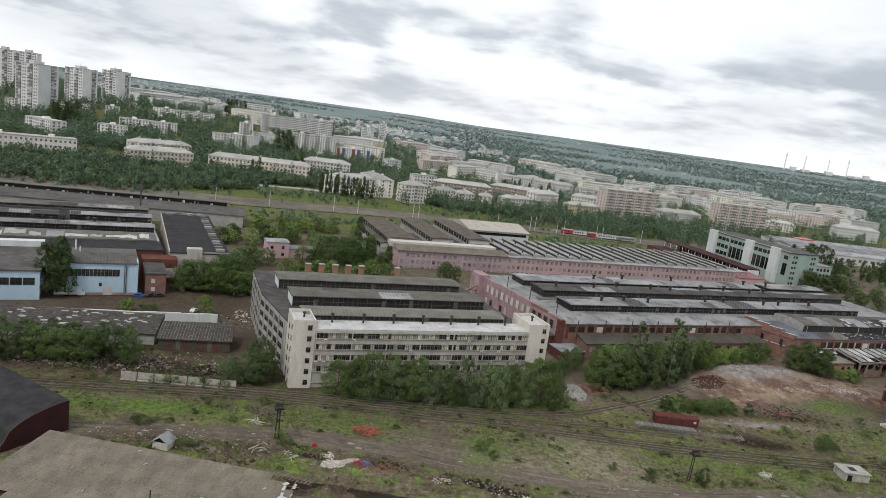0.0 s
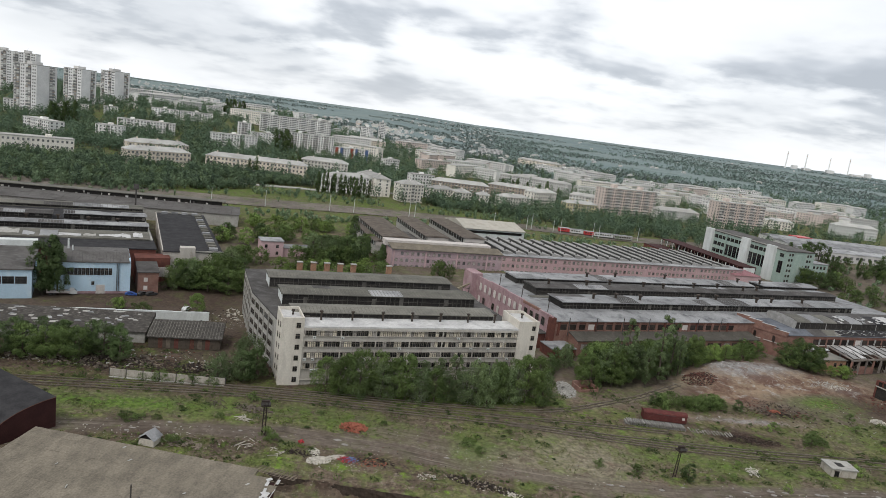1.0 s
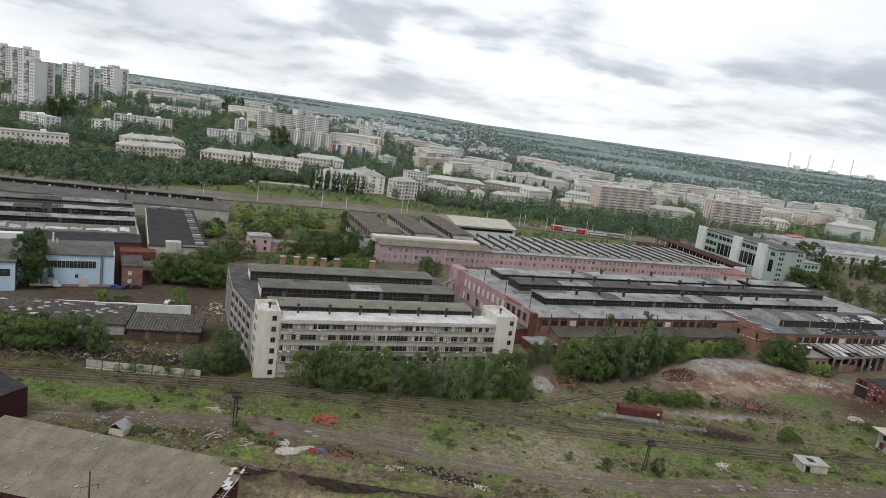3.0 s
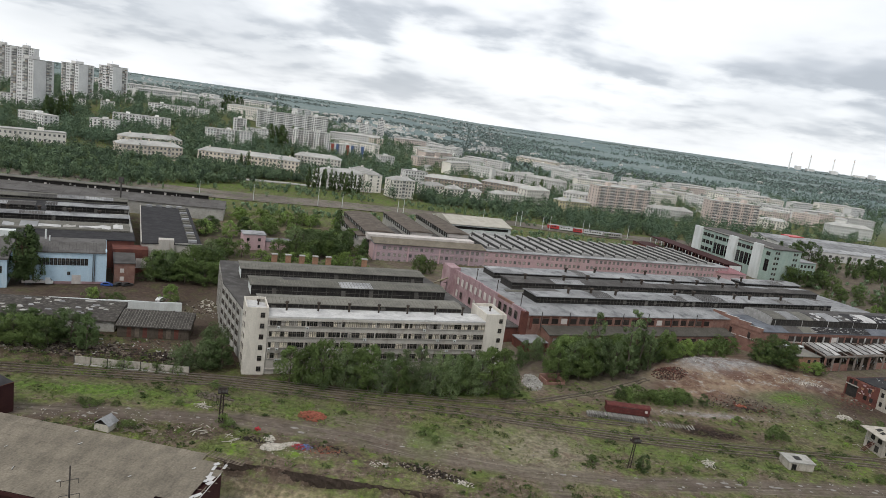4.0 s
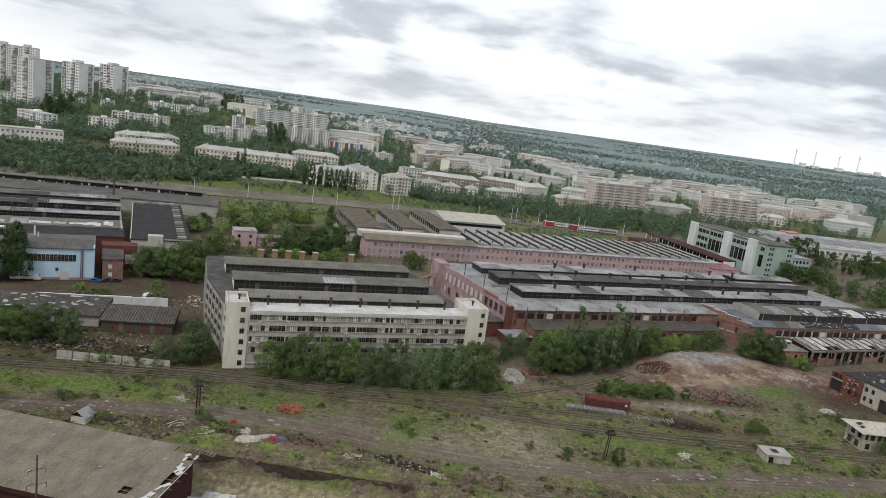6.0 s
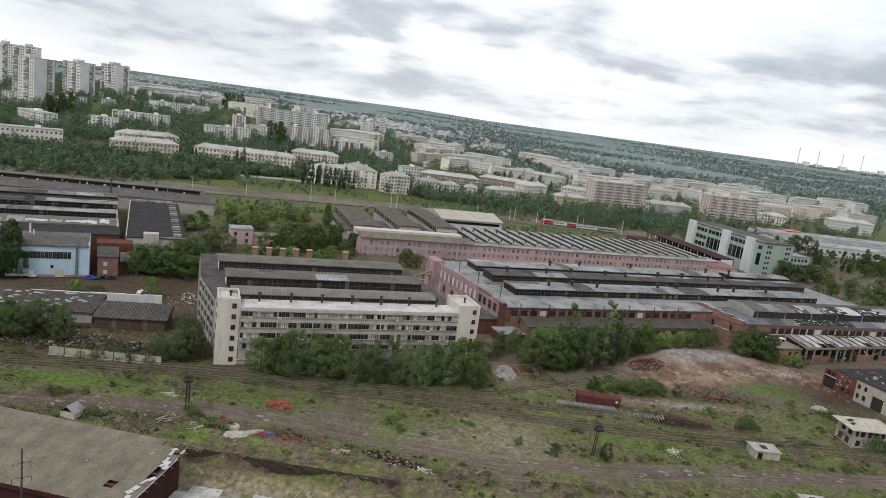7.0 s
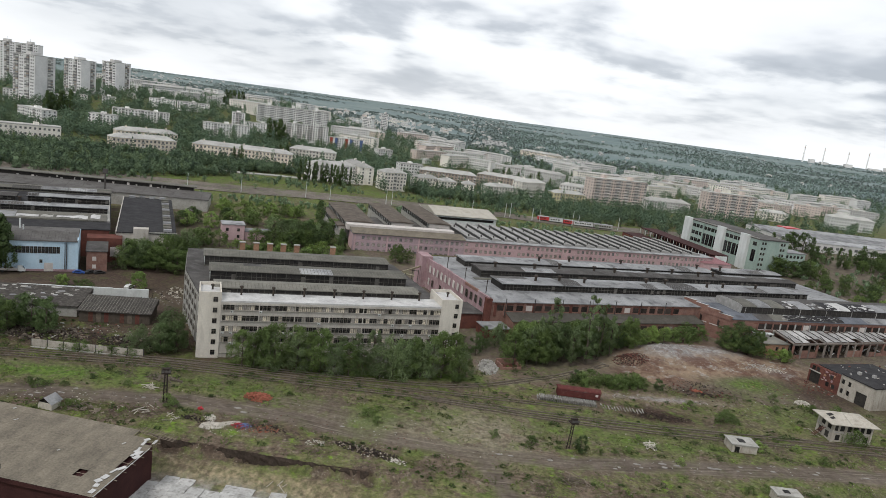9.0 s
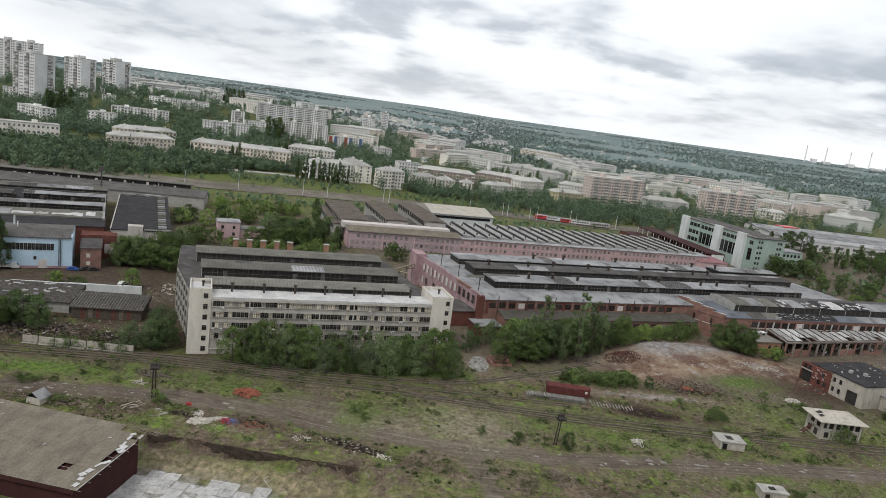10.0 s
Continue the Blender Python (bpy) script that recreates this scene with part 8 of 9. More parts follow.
def smooth_line(pts, step):
    """Even steps along a line whose corners are rounded."""
    p = [Vector((x, y, 0)) for x, y in pts]
    for _ in range(3):
        q = [p[0]]
        for a, c in zip(p, p[1:]):
            q += [a.lerp(c, 0.25), a.lerp(c, 0.75)]
        p = q + [p[-1]]
    out, need = [p[0]], step
    for a, c in zip(p, p[1:]):
        ln, pos = (c - a).length, 0.0
        while ln - pos >= need:
            pos += need
            out.append(a.lerp(c, pos / ln))
            need = step
        need -= ln - pos
    return out


# one dark colour for the earth bed and the shadow along a rail
M["oily_ballast"] = material("dark_rail_shadow_bed", (0.060, 0.046, 0.034), (0.034, 0.027, 0.021), scale=0.5, fine=3, mix=0.6)


def track(pts):
    b = thing("railway_track", pose(0, 0, 0), "rusty overgrown railway track with dark sleepers", "track", kind="structure")
    line = smooth_line(pts, 1.5)
    rng = random.Random(int(pts[0][1]))
    side = []
    for i, p in enumerate(line):
        d = (line[min(i + 1, len(line) - 1)] - line[max(i - 1, 0)]).normalized()
        side.append(Vector((-d.y, d.x, 0)))
    zs = [height(p.x, p.y) for p in line]
    for off in (-0.76, 0.76):
        s = Shape()
        for i in range(len(line) - 1):
            a, c = line[i] + side[i] * off, line[i + 1] + side[i + 1] * off
            s.add([(a.x - side[i].x * 0.06, a.y - side[i].y * 0.06, zs[i] + 0.33), (a.x + side[i].x * 0.06, a.y + side[i].y * 0.06, zs[i] + 0.33),
                   (c.x + side[i].x * 0.06, c.y + side[i].y * 0.06, zs[i + 1] + 0.33), (c.x - side[i].x * 0.06, c.y - side[i].y * 0.06, zs[i + 1] + 0.33),
                   (a.x - side[i].x * 0.08, a.y - side[i].y * 0.08, zs[i] + 0.05), (a.x + side[i].x * 0.08, a.y + side[i].y * 0.08, zs[i] + 0.05),
                   (c.x + side[i].x * 0.08, c.y + side[i].y * 0.08, zs[i + 1] + 0.05), (c.x - side[i].x * 0.08, c.y - side[i].y * 0.08, zs[i + 1] + 0.05)],
                  [(0, 1, 2, 3), (4, 0, 3, 7), (1, 5, 6, 2)])
        part("rail", s, "rail", b)
        # broken dark ribbon under the rail: its bed, with its shadow painted in
        s = Shape()
        for i in range(len(line) - 1):
            if rng.random() < 0.34:
                continue
            a, c, w0, w1 = line[i] + side[i] * off, line[i + 1] + side[i + 1] * off, rng.uniform(0.12, 0.3), rng.uniform(0.12, 0.3)
            s.add([(a.x - side[i].x * w0, a.y - side[i].y * w0, zs[i] + 0.07), (a.x + side[i].x * w0, a.y + side[i].y * w0, zs[i] + 0.07),
                   (c.x + side[i + 1].x * w1, c.y + side[i + 1].y * w1, zs[i + 1] + 0.07), (c.x - side[i + 1].x * w1, c.y - side[i + 1].y * w1, zs[i + 1] + 0.07)], [(0, 1, 2, 3)])
        tagged(part("oily_ballast", s, "oily_ballast", b), kind="stuff")
    s = Shape()
    for p, n in zip(smooth_line(pts, 0.75), range(9999)):
        if rng.random() < 0.72 or not (-130 < p.x < 190):
            continue
        j = min(len(side) - 1, n // 2)
        q, z = side[j], height(p.x, p.y) + rng.uniform(0.10, 0.17)
        t = Vector((q.y, -q.x, 0)) * 0.13
        c = [p + q * 1.35 - t, p + q * 1.35 + t, p - q * 1.35 + t, p - q * 1.35 - t]
        s.add([(v.x, v.y, z) for v in c] + [(v.x, v.y, z - 0.2) for v in c], [(3, 2, 1, 0), (0, 1, 5, 4), (2, 3, 7, 6), (1, 2, 6, 5), (3, 0, 4, 7)])
    tagged(part("sleepers", s, "sleeper", b), kind="stuff")


for line in TRACKS:
    track(line)
track(TRACK_UP)


def earth_bank():
    """The bare dark face of the trench."""
    s = Shape()
    rng = random.Random(91)
    line = smooth_line(TRENCH, 0.8)
    v = []
    for p in line:
        for k, (dy, dz) in enumerate(((1.95, 0.15), (1.6, -0.4), (1.35, -1.2), (1.1, -2.2))):
            v.append((p.x + rng.uniform(-0.1, 0.1), p.y + dy + rng.uniform(-0.2, 0.2), dz + (rng.uniform(-0.12, 0.1) if k < 3 else 0)))
    s.add(v, [(4 * i + k, 4 * i + k + 1, 4 * i + k + 5, 4 * i + k + 4) for i in range(len(line) - 1) for k in range(3)])
    M["dark_earth"] = material("dark_bank_earth", (0.030, 0.023, 0.018), (0.055, 0.041, 0.032), scale=0.8, fine=3, mix=0.6, bump=0.4)
    tagged(new("earth_bank", s.mesh("earth_bank", M["dark_earth"])), "bare dark earth face of a trench", "ground", kind="structure")


earth_bank()


def concrete_floor():
    b = thing("concrete_floor", pose(0, 0, 0), "cracked pale concrete floor slabs with damp patches", "floor", kind="structure")
    rng = random.Random(93)
    M["pale_slab"] = material("pale_cracked_concrete", (0.46, 0.45, 0.43), (0.34, 0.33, 0.31), scale=0.5, fine=3, mix=0.35, stain=(0.16, 0.15, 0.135), stain_amount=0.7, rand=0.12)
    for i in range(11):
        for j in range(6):
            x, y = -33 + 3.3 * i + 0.25 * j, 111.5 + 2.7 * j - 0.06 * i
            if rng.random() < 0.12 or (j == 5 and rng.random() < 0.5):
                continue
            corner = [(x + dx + rng.uniform(-0.25, 0.1), y + dy + rng.uniform(-0.25, 0.1)) for dx, dy in ((0, 0), (1.6, -0.1), (3.25, 0), (3.25, 1.3), (3.2, 2.65), (1.7, 2.7), (0, 2.6))]
            z = max(height(u, v) for u, v in corner) + rng.uniform(0.02, 0.12)
            part("slab", Shape().prism(corner, z - 0.5, z), "pale_slab", b)


concrete_floor()


def wagon():
    M["wagon_red"] = material("faded_dark_red_paint", (0.125, 0.040, 0.036), (0.085, 0.030, 0.028), scale=0.6, fine=4, mix=0.4, stain=(0.16, 0.09, 0.07), stain_amount=0.5)
    b = thing("goods_wagon", at(75.5, 194.4, 1, 0.15), "old rust-red covered goods wagon body", "wagon")
    part("body", Shape().box(-6.5, 6.5, -1.4, 1.4, 0.35, 2.5), "wagon_red", b, "rust-red boarded body")
    arc = [(1.55 * math.cos(a), 2.5 + 0.65 * math.sin(a)) for a in np.linspace(0, math.pi, 8)]
    part("roof", Shape().profile(arc, -6.7, 6.7), "wagon_red", b, "rounded rusty roof")
    for i in range(14):
        part("rib", Shape().box(-6.4 + 0.97 * i, -6.28 + 0.97 * i, -1.47, -1.4, 0.4, 2.45), "wagon_red", b)
    part("door", Shape().box(-1.3, 1.3, -1.5, -1.4, 0.5, 2.4), "wagon_red", b)
    part("door_rail", Shape().box(-3, 3, -1.54, -1.46, 2.38, 2.46), "steel", b)
    part("hatch", Shape().box(5.0, 5.8, -1.48, -1.4, 1.4, 2.1), "bricked", b)
    part("underframe", Shape().box(-6.4, 6.4, -1.1, 1.1, 0.0, 0.35), "steel", b)


wagon()


def sleeper_stack():
    b = thing("sleeper_stack", at(62.8, 189.6, 1), "long stack of concrete railway sleepers in layers", "stack")
    M["old_sleeper"] = material("grey_concrete_sleeper", (0.31, 0.295, 0.27), (0.20, 0.19, 0.175), scale=1, fine=5, mix=0.4, rand=0.3)
    s = Shape().box(-0.12, 0.12, -1.35, 1.35, 0, 0.17).mesh("stacked_sleeper", M["old_sleeper"])
    rnd = random.Random(31)
    for k in range(4):
        for i in range(34):
            if k == 3 and (i < 1 or i > 32):
                continue
            ob = part("stacked_sleeper", s, "concrete", b)
            ob.matrix_local = pose(0.53 * i + rnd.uniform(-0.05, 0.05), rnd.uniform(-0.08, 0.08), 0.05 + 0.3 * k, 0, 0, rnd.uniform(-2, 2))
        if k:
            part("spacer", Shape().box(-0.2, 17.8, -0.9, -0.8, 0.26 + 0.3 * (k - 1) + 0.0, 0.34 + 0.3 * (k - 1)), "wood", b)
    for i in range(14):
        ob = part("loose_sleeper", s, "concrete", b)
        ob.matrix_local = pose(19.5 + 0.95 * i, rnd.uniform(-0.4, 0.6), 0.05, 0, 0, rnd.uniform(-8, 8))


sleeper_stack()

# ---- heaps and litter ----
for name, colour in (("litter_white", (0.58, 0.54, 0.47)), ("litter_red", (0.45, 0.06, 0.07)), ("litter_blue", (0.16, 0.22, 0.42)), ("brick_red", (0.33, 0.12, 0.08)), ("soot", (0.05, 0.04, 0.035)), ("pale_stick", (0.48, 0.44, 0.37))):
    M[name] = material(name, colour, tuple(c * 0.7 for c in colour), scale=1.5, fine=6, mix=0.4)


def chunks(shape, rng, n, cx, cy, rx, ry, top, size, turn=0.0, flat=0.6):
    """Angular pieces thrown on a low heap."""
    c, s = math.cos(radians(turn)), math.sin(radians(turn))
    for _ in range(n):
        r, a = rng.random() ** 0.6, rng.uniform(0, 2 * math.pi)
        u, v = rx * r * math.cos(a), ry * r * math.sin(a)
        x, y = cx + u * c - v * s, cy + u * s + v * c
        z = height(x, y) + top * (1 - r * r) * rng.uniform(0.5, 1.0)
        k = size * rng.uniform(0.45, 1.4)
        d = Vector((rng.uniform(-1, 1), rng.uniform(-1, 1), rng.uniform(-0.5, 0.5) * flat)).normalized() * k
        shape.tube((x - d.x, y - d.y, z - d.z), (x + d.x, y + d.y, z + d.z), k * rng.uniform(0.3, 0.7), k * rng.uniform(0.25, 0.6), rng.choice((3, 4, 5)))
    return shape


def heap(name, label, mats, spots, seed):
    rng = random.Random(seed)
    b = thing(name, pose(0, 0, 0), label, "heap", kind="stuff")
    for mat, args in zip(mats, spots):
        s = Shape()
        for one in args:
            chunks(s, rng, *one)
        tagged(part("pieces", s, mat, b), kind="stuff")


heap("rubbish_heap", "heap of white, red and blue household rubbish", ("litter_white", "litter_red", "litter_blue", "soot"),
     ([(420, -18.8, 145.0, 3.0, 1.8, 0.3, 0.19, 20), (240, -16.2, 146.8, 3.6, 0.9, 0.2, 0.15, 35), (170, -20.6, 148.4, 1.3, 2.0, 0.2, 0.16, 20), (90, -14, 144, 6, 3, 0.0, 0.12)], [(90, -12.8, 146.6, 2.0, 1.4, 0.6, 0.17), (14, -24.5, 152.2, 0.6, 0.5, 0.6, 0.3)], [(80, -11.8, 146.8, 1.8, 1.5, 0.6, 0.17)], [(60, -24, 147, 4, 1.6, 0.3, 0.3), (50, -6, 147.6, 5, 2, 0.3, 0.25)]), 51)
heap("timber_rubbish", "dark spread of broken timber, slabs and scrap by the tracks", ("wood", "soot", "concrete", "sleeper"),
     ([(160, -96, 183, 24, 5, 0.3, 0.45, 8), (80, -60, 188, 8, 6, 0.8, 0.4, 10)], [(420, -92, 184, 26, 6, 0.2, 0.4, 8), (260, -60, 187, 9, 6, 0.7, 0.4, 10)], [(60, -100, 182, 22, 4, 0.2, 0.35, 8), (30, -62, 190, 8, 4, 0.6, 0.3, 10)], [(200, -92, 185, 26, 6, 0.2, 0.6, 8), (90, -40, 166.5, 5, 2.2, 0.2, 0.5)]), 57)
heap("brick_heap", "small heap of broken orange-red bricks", ("brick_red",), ([(240, -13.6, 163.4, 3.6, 2.7, 0.9, 0.35), (60, -8, 147, 5, 2.2, 0.15, 0.2), (26, 118, 213, 2.0, 1.2, 0.4, 0.4)],), 52)
heap("burnt_heap", "line of dark burnt debris and pale scraps", ("soot", "litter_white", "wood"),
     ([(300, 19, 143.4, 9, 1.8, 0.5, 0.28, -14), (420, 99.5, 188.5, 10, 2.8, 0.25, 0.16, 3), (120, 118, 211, 10, 2.5, 0.3, 0.22)], [(26, 19, 143.2, 9, 2, 0.5, 0.2, -14), (46, 6, 144, 3, 1.5, 0.4, 0.2), (40, 26, 140.5, 2.5, 1.5, 0.3, 0.25)], [(60, 18, 143.6, 9, 2, 0.5, 0.35, -14), (60, -50, 144, 6, 1.6, 0.3, 0.4)]), 53)
heap("demolition_rubble", "spread of pale, grey and red demolition rubble", ("concrete", "brick_dark", "litter_white", "soot"),
     ([(300, 124, 249, 22, 10, 0.1, 0.13, 20), (170, 153, 247, 12, 4, 0.2, 0.22, 20), (60, 105, 203, 22, 3, 0.1, 0.2, 9), (420, 48.3, 209.5, 3.2, 7, 0.9, 0.3)], [(460, 101, 236, 9, 5, 0.5, 0.2, 40), (90, 168, 236, 9, 7, 0.2, 0.3), (60, 118, 214, 12, 5, 0.3, 0.3)], [(90, 157, 245, 5, 2.2, 0.3, 0.22, 15), (260, 154.6, 216.8, 2.6, 2.2, 1.0, 0.2), (20, 117, 251, 9, 6, 0.2, 0.22)], [(420, 101, 236, 9, 5, 0.4, 0.2, 40), (260, 118, 217, 14, 5, 0.3, 0.18, 15)]), 54)

heap("scattered_debris", "small stones, bricks and scraps scattered over the yard", ("concrete", "soot", "pale_stick", "brick_dark"),
     ([(120, 10, 158, 60, 12, 0.0, 0.15, 2), (160, 110, 165, 55, 14, 0.0, 0.16, 8), (160, -75, 232, 40, 9, 0.0, 0.25, 16), (90, -55, 150, 30, 6, 0.0, 0.16, 3), (120, 140, 212, 30, 14, 0.0, 0.2, 10), (90, -85, 192, 45, 6, 0.1, 0.3, 8)],
      [(200, 10, 150, 60, 10, 0.0, 0.13, 2), (160, 110, 170, 55, 16, 0.0, 0.13, 8), (160, -75, 236, 40, 8, 0.1, 0.3, 16), (120, 140, 212, 30, 14, 0.0, 0.25, 10), (120, -85, 190, 45, 7, 0.1, 0.35, 8)],
      [(90, 0, 150, 50, 8, 0.0, 0.15, 2), (80, -55, 148, 22, 5, 0.0, 0.2, 3), (60, -75, 234, 40, 8, 0.1, 0.25, 16), (26, -70, 241, 3, 7, 0.0, 0.7, 25)],
      [(90, 30, 152, 50, 8, 0.0, 0.16, 2), (90, 150, 226, 26, 16, 0.1, 0.2, 10), (60, -85, 194, 40, 6, 0.1, 0.25, 8)]), 55)


def sticks(name, label, cx, cy, r, n, ln, mat, seed, up=0.4):
    rng = random.Random(seed)
    b = thing(name, at(cx, cy), label, "timber")
    for i in range(n):
        a, q = rng.uniform(0, math.pi), rng.uniform(0, 2 * math.pi)
        x, y, k = r * rng.random() * math.cos(q), r * rng.random() * math.sin(q), ln * rng.uniform(0.5, 1)
        z = 0.12 + up * rng.random()
        part("plank", Shape().bar((x - k * math.cos(a) / 2, y - k * math.sin(a) / 2, z), (x + k * math.cos(a) / 2, y + k * math.sin(a) / 2, z + rng.uniform(-0.1, 0.3)), rng.uniform(0.08, 0.16)), mat, b)


sticks("branch_pile", "pile of bleached branches and sticks", 91, 166.4, 2.0, 22, 3.2, "litter_white", 61, 1.0)
sticks("timber_pile", "loose pile of weathered timber beams", -41, 159.6, 1.6, 12, 3.4, "pale_stick", 62)
sticks("timber_pile", "loose pile of weathered timber beams", -50, 144.6, 3.2, 18, 3.0, "wood", 63, 0.6)
sticks("timber_pile", "few pale planks lying on bare earth", -36.5, 147.5, 3.4, 9, 3.2, "pale_stick", 64, 0.2)
sticks("timber_pile", "few pale planks lying on bare earth", -29.5, 145.8, 2.6, 7, 3.0, "pale_stick", 65, 0.2)
sticks("branch_pile", "grey heap of cut branches and scrap", 67, 142.3, 3.4, 34, 3.4, "wood", 66, 1.2)
sticks("timber_pile", "few pale planks lying on grass", 146, 193, 3, 7, 2.6, "pale_stick", 67, 0.3)
sticks("timber_pile", "dark beams lying in the grass", -49, 165.5, 3, 10, 3.5, "sleeper", 68, 0.4)
sticks("timber_pile", "few pale planks lying by the trench", 3, 129, 5, 7, 3.2, "pale_stick", 69, 0.2)


M["worn_slab"] = material("worn_muddy_slab", (0.30, 0.28, 0.255), (0.17, 0.155, 0.137), scale=0.7, fine=4, mix=0.4)


def road_slabs():
    rng = random.Random(71)
    b = thing("road_slabs", pose(0, 0, 0), "pale worn slabs and puddles along the dirt road", "road slab", kind="stuff")
    s = Shape()
    line = smooth_line(ROAD, 1.0)
    for p in line:
        for _ in range(2):
            if -90 < p.x < 200 and rng.random() < (0.10 if p.x > 60 else 0.03):
                x, y = p.x + rng.uniform(-1, 1), p.y + rng.uniform(-2.6, 2.6)
                z, w, d = height(x, y), rng.uniform(0.4, 1.3), rng.uniform(0.25, 0.55)
                pts = [(x + w * math.cos(a) * rng.uniform(0.75, 1.1), y + d * math.sin(a) * rng.uniform(0.75, 1.1)) for a in np.linspace(0, 2 * math.pi, 8)[:-1]]
                s.prism(pts, z - 0.1, z + 0.07)
    tagged(part("slabs", s, "worn_slab", b), kind="stuff")


road_slabs()


def brick_ruin():
    b = thing("brick_ruin", at(52.5, 208.6, 24), "small roofless red brick ruin beside pale rubble", "ruin")
    part("wall", Shape().box(0, 7.5, 4, 4.5, -0.2, 2.2), "brick", b)
    part("wall", Shape().box(0, 0.5, 0, 4, -0.2, 1.6), "brick", b)
    part("wall", Shape().box(7, 7.5, 0, 4, -0.2, 1.4), "brick", b)
    part("wall", Shape().box(0.5, 7, 0, 0.5, -0.2, 0.7), "brick", b)
    part("floor", Shape().box(0.5, 7, 0.5, 4, -0.2, 0.15), "brick_dark", b)


brick_ruin()

# ---- vehicles by the workshop ----
for name, colour, rough in (("paint_blue", (0.04, 0.10, 0.34), 0.3), ("paint_dark", (0.05, 0.05, 0.05), 0.3), ("paint_white", (0.62, 0.62, 0.6), 0.35), ("paint_red", (0.50, 0.05, 0.05), 0.4), ("rubber", (0.03, 0.03, 0.03), 0.8)):
    M[name] = material(name, colour, tuple(c * 0.85 for c in colour), rough=rough, scale=1, fine=4, mix=0.15, bump=0.0, spec=0.5)


def wheel(parent, x, y, r=0.32):
    w = part("wheel", Shape().tube((x, y - 0.11, r), (x, y + 0.11, r), r, r, 12), "rubber", parent)
    part("rim", Shape().tube((x, y - 0.13, r), (x, y + 0.13, r), r * 0.6, r * 0.6, 10), "steel", w)


def car(x, y, turn, paint, label):
    b = thing("car", at(x, y, turn), label, "car", "cars by the workshop")
    side = [(-2.1, 0.3), (2.1, 0.3), (2.15, 0.75), (1.2, 0.95), (0.5, 1.42), (-1.1, 1.42), (-1.8, 0.95), (-2.15, 0.85)]
    body = Shape().profile_y(side[::-1], -0.8, 0.8)
    part("body", body, paint, b)
    for yy in (-0.81, 0.81):
        part("side_window", Shape().profile_y([(-1.45, 0.98), (0.85, 0.98), (0.4, 1.34), (-1.0, 1.34)][::-1], yy - 0.01, yy + 0.01), "glass", b)
    for xx in (-1.3, 1.35):
        for yy in (-0.72, 0.72):
            wheel(b, xx, yy)


car(-110.8, 247.3, 18, "paint_blue", "blue hatchback parked beside a workshop")
car(-107.3, 249.6, 60, "paint_dark", "dark saloon parked beside a brick annex")
car(-104.6, 250.6, 50, "paint_dark", "dark saloon parked beside a brick annex")
car(-86.3, 238.4, 80, "paint_white", "white saloon parked behind the yard wall")


def flat_truck():
    b = thing("flatbed_truck", at(-131.5, 237.8, 28), "pale flatbed truck loaded with scrap", "truck")
    part("bed", Shape().box(-5, 2.2, -1.2, 1.2, 0.9, 1.3).box(-5, 2.2, -1.25, -1.15, 1.3, 1.8).box(-5, 2.2, 1.15, 1.25, 1.3, 1.8), "bricked", b)
    part("cab", Shape().profile_y([(2.4, 0.6), (2.4, 2.5), (3.9, 2.5), (4.6, 1.5), (4.9, 1.4), (4.9, 0.6)], -1.15, 1.15), "paint_white", b)
    part("windscreen", Shape().add([(3.95, -1.0, 2.42), (4.62, -1.0, 1.56), (4.62, 1.0, 1.56), (3.95, 1.0, 2.42)], [(0, 1, 2, 3)]), "glass", b)
    for xx in (-3.6, -2.4, 3.6):
        for yy in (-1.0, 1.0):
            wheel(b, xx, yy, 0.48)
    rng = random.Random(77)
    for i in range(8):
        part("scrap", Shape().bar((rng.uniform(-4.6, 1.8), rng.uniform(-1, 1), 1.4), (rng.uniform(-4.6, 1.8), rng.uniform(-1, 1), 2.0), 0.2), rng.choice(["wood", "rust", "concrete"]), b)


flat_truck()


def trailer():
    b = thing("goods_trailer", at(-146, 230.3, 30), "long grey goods trailer with a pale roof", "trailer")
    part("body", Shape().box(-9, 5, -1.3, 1.3, 1.1, 3.9), "concrete", b)
    part("roof", Shape().box(-9.1, 5.1, -1.4, 1.4, 3.9, 4.05), "roof_pale", b)
    for xx in (-7, -5.8, 3.2):
        for yy in (-1.1, 1.1):
            wheel(b, xx, yy, 0.5)


trailer()

# ---- pipes, brick stacks and far things ----


def pipe_bridge():
    b = thing("pipe_bridge", pose(-38.6, 183.2, 0, 0, 0, TURN), "yellowish overhead pipes on steel trestles between halls", "pipes")
    M["pipe"] = material("yellowed_pipe_lagging", (0.42, 0.38, 0.27), (0.33, 0.30, 0.22), scale=0.8, fine=4)
    for k in range(4):
        part("pipe", Shape().tube((69 + 1.2 * k, 66, 8.6 + 0.4 * k), (92 + 2 * k, 86 + 1.5 * k, 8.6 + 0.4 * k), 0.17, 0.17, 7), "pipe", b)
    part("pipe", Shape().tube((72, 86, 8.6), (88, 74, 8.6), 0.18, 0.18, 7), "pipe", b)
    for x, y in ((74, 70), (82, 77), (90, 84)):
        part("trestle", Shape().bar((x, y, 0), (x, y, 9), 0.2).bar((x + 2.5, y - 1, 0), (x + 2.5, y - 1, 9), 0.2).bar((x, y, 8.4), (x + 2.5, y - 1, 8.4), 0.2), "steel", b)


pipe_bridge()


